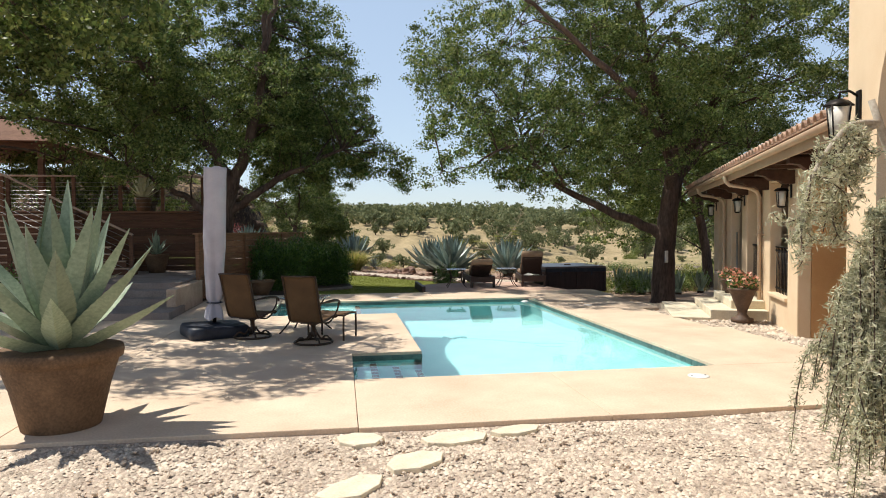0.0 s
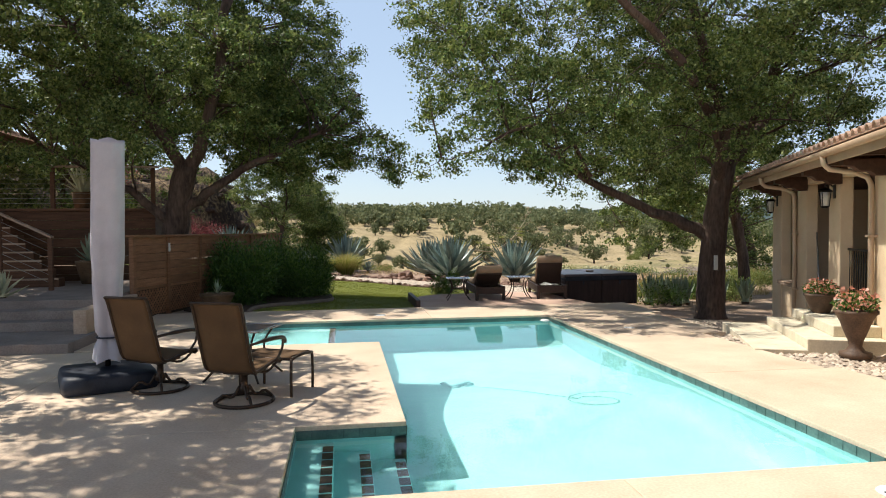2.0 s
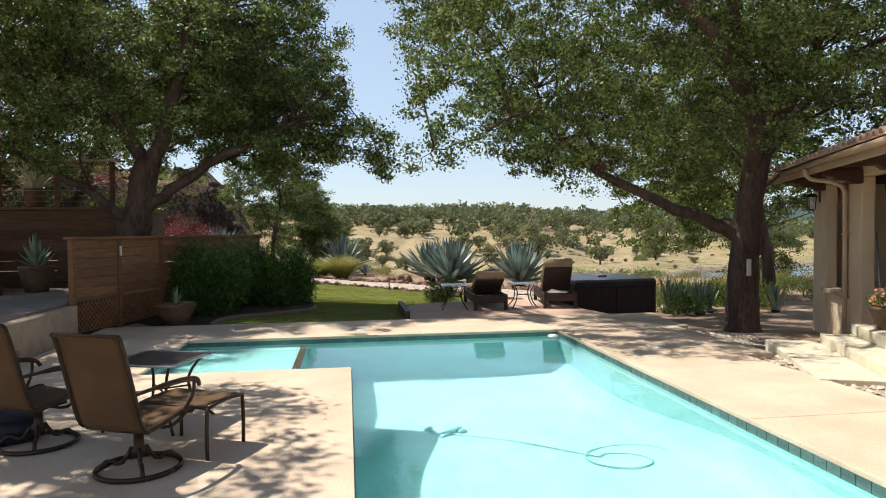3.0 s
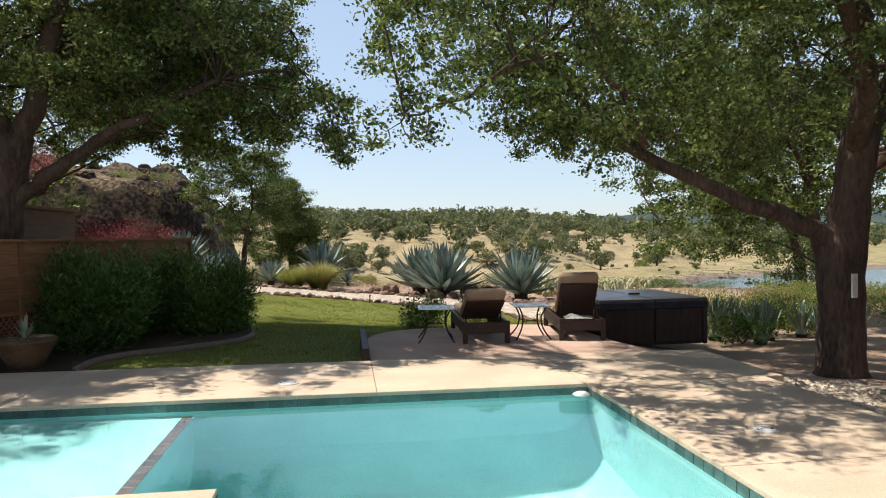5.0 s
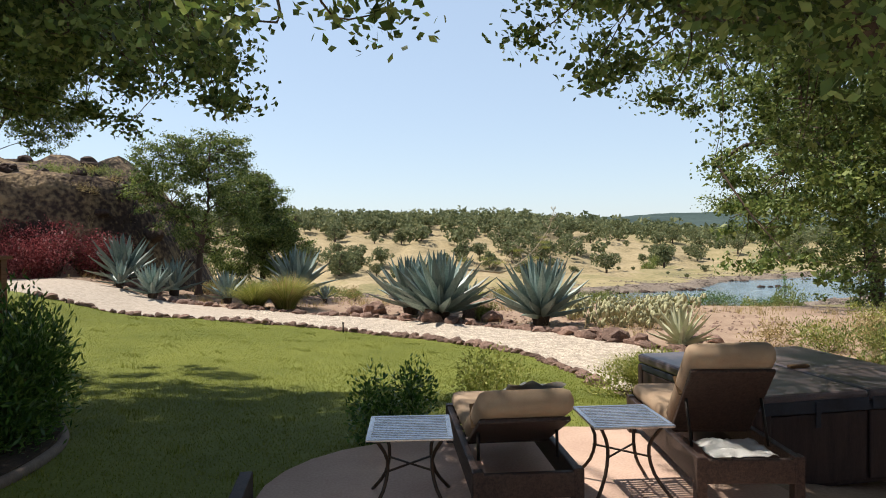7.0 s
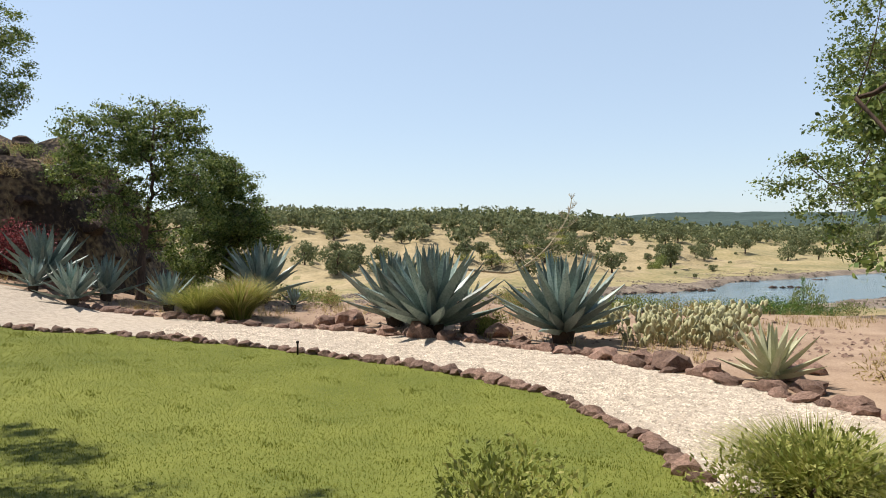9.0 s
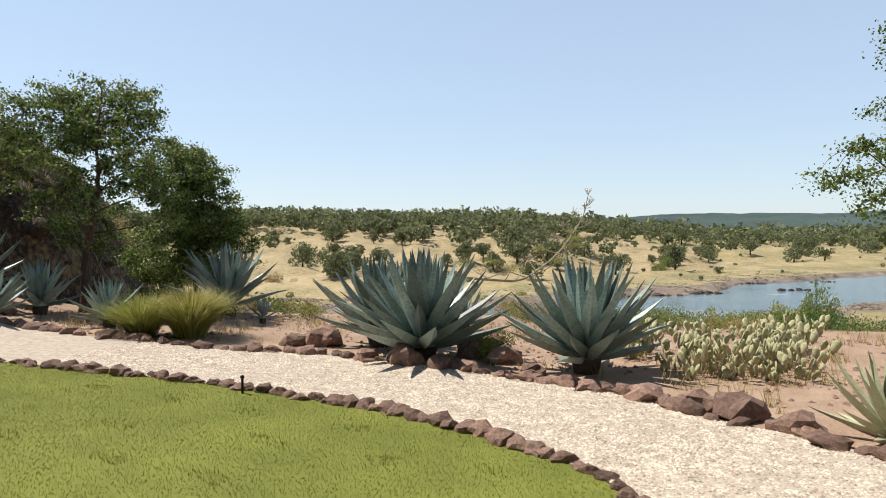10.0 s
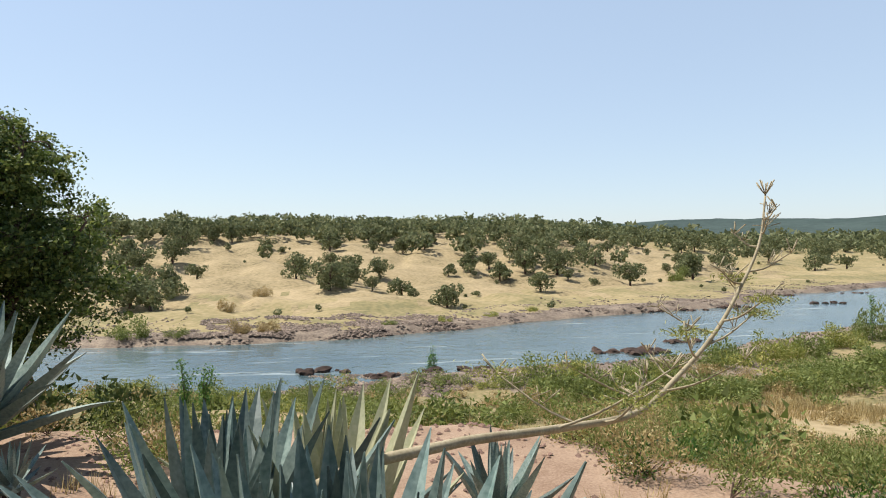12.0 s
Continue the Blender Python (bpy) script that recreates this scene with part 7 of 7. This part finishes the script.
# ---- pool furniture ----
def sheet_along(prof, half, thick, sag=0.0, n=9):
    """A band of cloth along a side profile of (y, z), 2 * half wide."""
    bm = bmesh.new()
    tops, bots = [], []
    for y, z in prof:
        row, low = [], []
        for k in range(n):
            u = -1 + 2 * k / (n - 1)
            d = -sag * (1 - u * u)
            row.append(bm.verts.new((u * half, y - d * 0.4, z + d)))
            low.append(bm.verts.new((u * half, y - d * 0.4, z + d - thick)))
        tops.append(row)
        bots.append(low)
    for a, b, c, d in zip(tops, tops[1:], bots, bots[1:]):
        for k in range(n - 1):
            bm.faces.new((a[k], a[k + 1], b[k + 1], b[k])).smooth = True
            bm.faces.new((c[k + 1], c[k], d[k], d[k + 1])).smooth = True
        bm.faces.new((a[0], b[0], d[0], c[0]))
        bm.faces.new((b[-1], a[-1], c[-1], d[-1]))
    bm.faces.new(tops[0][::-1] + bots[0])
    bm.faces.new(tops[-1] + bots[-1][::-1])
    return bm


def patio_chair(m):
    """A swivel chair that looks along +y."""
    t = thing("patio_chair", "bronze swivel patio chair with brown sling fabric", "chair", m @ Matrix.Scale(1.08, 4), "patio chairs")
    ring = [(0.285 * math.cos(a), 0.285 * math.sin(a), 0.02) for a in [2 * math.pi * k / 32 for k in range(33)]]
    part("base_ring", tube(ring, 0.018, 8), "bronze", t, smooth=True)
    for k in range(4):
        a = radians(45 + 90 * k)
        c, s = math.cos(a), math.sin(a)
        part("base_leg", tube([tuple(p) for p in spline([(0.285 * c, 0.285 * s, 0.025), (0.2 * c, 0.2 * s, 0.10), (0.12 * c, 0.12 * s, 0.06), (0.045 * c, 0.045 * s, 0.17)], 8)], 0.015, 7), "bronze", t, smooth=True)
    part("swivel_post", lathe([(0.05, 0.10), (0.055, 0.15), (0.035, 0.18), (0.035, 0.27), (0.07, 0.29), (0.07, 0.31)], 14), "bronze", t, smooth=True)
    part("rocker_plate", box((-0.14, -0.16, 0.31), (0.14, 0.16, 0.335), 0.008), "bronze", t)
    prof = [(0.27, 0.385), (0.24, 0.415), (0.10, 0.405), (-0.08, 0.375), (-0.20, 0.365), (-0.26, 0.41), (-0.31, 0.55), (-0.36, 0.72), (-0.41, 0.90), (-0.45, 1.02), (-0.475, 1.05)]
    sp = spline([(0, *p) for p in prof], 26)
    part("sling", sheet_along([(p[1], p[2]) for p in sp], 0.245, 0.012, 0.012), "sling", t, "woven brown sling seat and back")
    for sx in (-1, 1):
        part("side_frame", tube([(sx * 0.262, p[1], p[2] - 0.005) for p in sp], 0.017, 8), "bronze", t, smooth=True)
        part("armrest", tube([tuple(p) for p in spline([(sx * 0.275, -0.335, 0.64), (sx * 0.315, -0.15, 0.655), (sx * 0.325, 0.10, 0.65), (sx * 0.32, 0.24, 0.62), (sx * 0.31, 0.28, 0.57)], 12)], [0.014] * 3 + [0.021] * 6 + [0.017] * 3, 8), "bronze", t, smooth=True)
        part("arm_support", tube([tuple(p) for p in spline([(sx * 0.32, 0.21, 0.63), (sx * 0.315, 0.20, 0.52), (sx * 0.285, 0.12, 0.40)], 8)], 0.013, 7), "bronze", t, smooth=True)
        part("rocker_spring", tube([tuple(p) for p in spline([(sx * 0.26, 0.2, 0.39), (sx * 0.2, 0.1, 0.30), (sx * 0.12, 0.0, 0.325)], 7)], 0.013, 6), "bronze", t, smooth=True)
    for y, z in ((0.26, 0.37), (-0.2, 0.345), (-0.47, 1.045)):
        part("cross_bar", tube([(-0.262, y, z), (0.262, y, z)], 0.013, 7), "bronze", t)
    return t


def ottoman(m):
    t = thing("ottoman", "bronze footstool with brown sling top", "footstool", m @ Matrix.Scale(1.12, 4), "footstools")
    part("sling", sheet_along([(-0.26, 0.40), (-0.2, 0.415), (0, 0.40), (0.2, 0.415), (0.26, 0.40)], 0.235, 0.012, 0.012), "sling", t)
    for sx in (-1, 1):
        part("side_rail", tube([tuple(p) for p in spline([(sx * 0.25, -0.27, 0.385), (sx * 0.25, 0, 0.40), (sx * 0.25, 0.27, 0.385)], 7)], 0.016, 7), "bronze", t)
        for sy in (-1, 1):
            part("leg", tube([tuple(p) for p in spline([(sx * 0.25, sy * 0.27, 0.39), (sx * 0.25, sy * 0.285, 0.2), (sx * 0.25, sy * 0.28, 0.0)], 6)], 0.014, 7), "bronze", t)
    for sy in (-1, 1):
        part("cross_bar", tube([(-0.25, sy * 0.27, 0.385), (0.25, sy * 0.27, 0.385)], 0.013, 7), "bronze", t)
    return t


def side_table(m, label, size, h, slats=True, group="side tables"):
    t = thing("side_table", label, "side table", m, group)
    s = size / 2
    bm = bmesh.new()
    add_box(bm, (-s, -s, h - 0.022), (s, -s + 0.04, h), 0.006)
    add_box(bm, (-s, s - 0.04, h - 0.022), (s, s, h), 0.006)
    add_box(bm, (-s, -s + 0.0405, h - 0.022), (-s + 0.04, s - 0.0405, h), 0.006)
    add_box(bm, (s - 0.04, -s + 0.0405, h - 0.022), (s, s - 0.0405, h), 0.006)
    part("rim", bm, "table_top", t)
    if slats:
        n = 12
        for k in range(n):
            y = -s + 0.05 + (2 * s - 0.1) * (k + 0.5) / n
            part("slat", box((-s + 0.041, y - 0.014, h - 0.017), (s - 0.041, y + 0.014, h - 0.003), 0.003), "table_top", t)
        for k in range(4):
            x = -s + 0.05 + (2 * s - 0.1) * (k + 0.5) / 4
            part("slat", box((x - 0.008, -s + 0.041, h - 0.028), (x + 0.008, s - 0.041, h - 0.0175)), "bronze", t)
    else:
        part("top", box((-s + 0.042, -s + 0.042, h - 0.018), (s - 0.042, s - 0.042, h - 0.002), 0.004), "bronze", t)
    for sx in (-1, 1):
        for sy in (-1, 1):
            part("leg", tube([tuple(p) for p in spline([(sx * s * 0.78, sy * s * 0.78, h - 0.02), (sx * s * 0.52, sy * s * 0.52, h * 0.66), (sx * s * 0.62, sy * s * 0.62, h * 0.30), (sx * s * 0.98, sy * s * 0.98, 0.0)], 10)], 0.014, 7), "bronze", t, smooth=True)
    part("stretcher", tube([(-s * 0.56, -s * 0.56, h * 0.52), (s * 0.56, s * 0.56, h * 0.52)], 0.009, 6), "bronze", t)
    part("stretcher", tube([(-s * 0.56, s * 0.56, h * 0.52), (s * 0.56, -s * 0.56, h * 0.52)], 0.009, 6), "bronze", t)
    return t


patio_chair(pose(-0.31, 9.96, 0, 0, 0, -24))
patio_chair(pose(-1.38, 10.75, 0, 0, 0, -28))
ottoman(pose(-0.01, 10.44, 0, 0, 0, -25) @ Matrix.Diagonal((1.16, 0.80, 0.98, 1)))
side_table(pose(-0.50, 11.25, 0, 0, 0, -18), "bronze metal side table between patio chairs", 0.74, 0.64, False)
side_table(pose(3.80, 19.88, 0, 0, 0, -6), "cast metal side table with a slatted top", 0.62, 0.58)
side_table(pose(5.47, 19.9, 0, 0, 0, -4), "cast metal side table with a slatted top", 0.62, 0.58)


def lounger(m, back, towel, label):
    """A wicker lounger; its raised head end is at y = 0 and its foot at y = 1.95."""
    t = thing("sun_lounger", label, "lounger", m, "sun loungers")
    for sx in (-1, 1):
        part("side_panel", box((sx * 0.36 - 0.03, 0.0, 0.16), (sx * 0.36 + 0.03, 1.95, 0.36), 0.012), "wicker", t)
        for y in (0.03, 1.87):
            part("leg", box((sx * 0.355 - 0.04, y - 0.04, 0.0), (sx * 0.355 + 0.04, y + 0.05, 0.37), 0.01), "wicker", t)
    part("head_panel", box((-0.325, -0.01, 0.17), (0.325, 0.045, 0.35), 0.01), "wicker", t)
    part("foot_panel", box((-0.325, 1.89, 0.17), (0.325, 1.945, 0.35), 0.01), "wicker", t)
    for k in range(6):
        y = 0.84 + 0.19 * k
        part("slat", box((-0.328, y - 0.04, 0.315), (0.328, y + 0.04, 0.335)), "wicker", t)
    bk = Matrix.Translation((0, 0.76, 0.36)) @ Matrix.Rotation(radians(180 - back), 4, "X") @ Matrix.Scale(-1, 4, (0, 0, 1))
    fr = part("backrest", local(bk, box((-0.33, 0.0, -0.02), (0.33, 0.74, 0.015), 0.008)), "wicker", t)
    for k in range(2):
        sx = -0.3 + 0.6 * k
        top = bk @ Vector((sx, 0.42, -0.02))
        part("prop", tube([tuple(top), (sx, 0.36, 0.33)], 0.012, 6), "iron", t)
    bm = bmesh.new()
    add_box(bm, (-0.35, -0.02, 0.018), (0.35, 0.88, 0.20), 0.075)
    for v in bm.verts:
        v.co.z += 0.016 * math.sin(v.co.x * 7) * math.cos(v.co.y * 6)
    c = part("cushion", local(bk, bm), "cushion", t, "thick tan canvas cushion", True)
    part("cushion_tie", local(bk, box((-0.352, 0.43, 0.01), (0.352, 0.445, 0.192))), "sling", t)
    part("seat_cushion", box((-0.34, 0.80, 0.338), (0.34, 1.93, 0.49), 0.06), "cushion", t, smooth=True)
    if towel:
        bm = bmesh.new()
        n = 12
        g = [[bm.verts.new((-0.30 + 0.5 * i / n, -0.02 + 0.42 * j / n, 0.375 + 0.03 * noise.noise(Vector((i * 0.5, j * 0.5, 1))) + 0.05 * math.exp(-((i - 4) ** 2 + (j - 7) ** 2) / 9))) for i in range(n + 1)] for j in range(n + 1)]
        for j in range(n):
            for i in range(n):
                bm.faces.new((g[j][i], g[j][i + 1], g[j + 1][i + 1], g[j + 1][i])).smooth = True
        bmesh.ops.solidify(bm, geom=bm.faces[:], thickness=0.02)
        thing("towel", "crumpled white towel on the lounger", "towel", m, mesh=mesh_of("towel", bm, "towel", True))
    else:
        bm = bmesh.new()
        n = 12
        g = [[bm.verts.new((-0.12 + 0.42 * i / n + 0.03 * noise.noise(Vector((j * 0.6, 3, i * 0.3))), 0.30 + 0.52 * j / n, 0.222 + 0.03 * noise.noise(Vector((i * 0.45, j * 0.45, 5))) + 0.06 * math.exp(-((i - 5) ** 2 + (j - 8) ** 2) / 14))) for i in range(n + 1)] for j in range(n + 1)]
        for j in range(n):
            for i in range(n):
                bm.faces.new((g[j][i], g[j][i + 1], g[j + 1][i + 1], g[j + 1][i])).smooth = True
        thing("towel", "crumpled white towel thrown over the cushion", "towel", m, mesh=mesh_of("towel", local(bk, bm), "towel", True))
    return t


lounger(pose(4.58, 19.40, 0.0, 0, 0, -3), 27, False, "dark wicker sun lounger with tan cushion, back half raised")
lounger(pose(6.25, 19.40, 0.0, 0, 0, -9), 52, True, "dark wicker sun lounger with tan cushion, back raised steeply")

# hot tub
TM = pose(7.93, 21.38, -0.29, 0, 0, 3.5)
tub = thing("hot_tub", "square dark panelled hot tub under a grey vinyl lid", "hot tub", TM)
h = 1.075
zt = 0.585 - TM.translation.z
part("shell", box((-1.05, -1.05, 0.0), (1.05, 1.05, zt - 0.10), 0.03), "tub_wood", tub)
for k in range(4):
    R = Matrix.Rotation(radians(90 * k), 4, "Z")
    for a, b in ((-1.0, -0.02), (0.02, 1.0)):
        part("side_panel", local(R, box((a, -1.085, 0.06), (b, -1.052, zt - 0.19), 0.012)), "tub_wood", tub)
    part("corner_trim", local(R, box((-1.1, -1.1, 0.0), (-1.005, -1.005, zt - 0.12), 0.02)), "tub_wood", tub)
    part("rim", local(R, box((-1.09, -1.09, zt - 0.185), (1.09, -1.054, zt - 0.11), 0.012)), "rubber", tub)
for a, b in ((-1.10, -0.012), (0.012, 1.10)):
    bm = bmesh.new()
    add_box(bm, (a, -1.10, zt - 0.105), (b, 1.10, zt), 0.03)
    lid = part("lid", bm, "tub_lid", tub, "grey vinyl lid half, scuffed and sun-faded")
    part("skirt", box((a + 0.01, -1.112, zt - 0.17), (b - 0.01, -1.102, zt - 0.06)), "rubber", lid)
    part("strap", box(((a + b) / 2 - 0.025, -1.122, zt - 0.30), ((a + b) / 2 + 0.025, -1.114, zt - 0.08)), "rubber", lid)
part("lid_hinge", box((-0.012, -1.08, zt - 0.05), (0.012, 1.08, zt - 0.006)), "rubber", tub)
thing("lid_handle", "small brown handle lying on the hot tub lid", "handle", TM @ pose(0.1, -0.1, zt), mesh=mesh_of("lid_handle", box((-0.12, -0.03, 0), (0.12, 0.03, 0.035), 0.012), "sling"))

# closed umbrella under its cover, in a weighted base
um = thing("umbrella", "closed umbrella in a mauve-grey cover on a black base", "umbrella", pose(-2.08, 11.1, 0.0, 0, 1.0, 24))
prof = [(0.30, 0.0), (0.54, 0.0), (0.565, 0.015), (0.575, 0.09), (0.56, 0.17), (0.54, 0.20), (0.30, 0.21), (0.12, 0.212), (0.10, 0.23), (0.05, 0.235)]
bm = lathe(prof, 40)
for v in bm.verts:
    a = math.atan2(v.co.y, v.co.x)
    q = (abs(math.cos(a)) ** 9 + abs(math.sin(a)) ** 9) ** (-1 / 9)
    k = 1 if v.co.xy.length < 0.2 else 0.90 * q
    v.co.x *= k
    v.co.y *= k
part("base", bm, "rubber", um, "black plastic water-filled base", True)
part("pole", tube([(0, 0, 0.2), (0, 0, 2.9)], 0.032, 12), "iron", um)
bm = bmesh.new()
rows = []
nz, na = 46, 40
for i in range(nz):
    s = i / (nz - 1)
    z = 0.30 + 2.66 * s
    w = 0.115 + 0.065 * float(smooth01(0.05, 0.55, s)) - 0.045 * math.exp(-((s - 0.105) / 0.02) ** 2) + 0.03 * float(smooth01(0.10, 0.0, s))
    row = []
    for k in range(na):
        a = 2 * math.pi * k / na
        q = (abs(math.cos(a)) ** 3.2 + abs(math.sin(a)) ** 3.2) ** (-1 / 3.2)
        f = 0.018 * (1.15 - s) * math.sin(5 * a + 3 * s) + 0.012 * noise.noise(Vector((math.cos(a) * 2, math.sin(a) * 2, z * 2.5)))
        row.append(bm.verts.new(((w * q + f) * math.cos(a), (w * 0.92 * q + f) * math.sin(a), z + (0.02 * math.cos(4 * a) if i == nz - 1 else 0) + (0.03 * math.sin(3 * a) if i == 0 else 0))))
    rows.append(row)
for a, b in zip(rows, rows[1:]):
    for k in range(na):
        bm.faces.new((a[k], a[(k + 1) % na], b[(k + 1) % na], b[k])).smooth = True
bm.faces.new(rows[-1])
part("cover", bm, "cover", um, "mauve-grey cloth cover with creases")
ring = [(0.125 * math.cos(a), 0.118 * math.sin(a), 0.585) for a in [2 * math.pi * k / 24 for k in range(25)]]
part("strap", tube(ring, 0.012, 6), "rubber", um)

# plate nailed to the oak's trunk
thing("trunk_plate", "small pale metal plate fixed to the oak trunk", "plate", pose(9.86, 17.60, 0.82, 0, 0, 14), mesh=mesh_of("trunk_plate", box((-0.055, -0.012, 0), (0.055, 0.02, 0.36), 0.006), "white"))
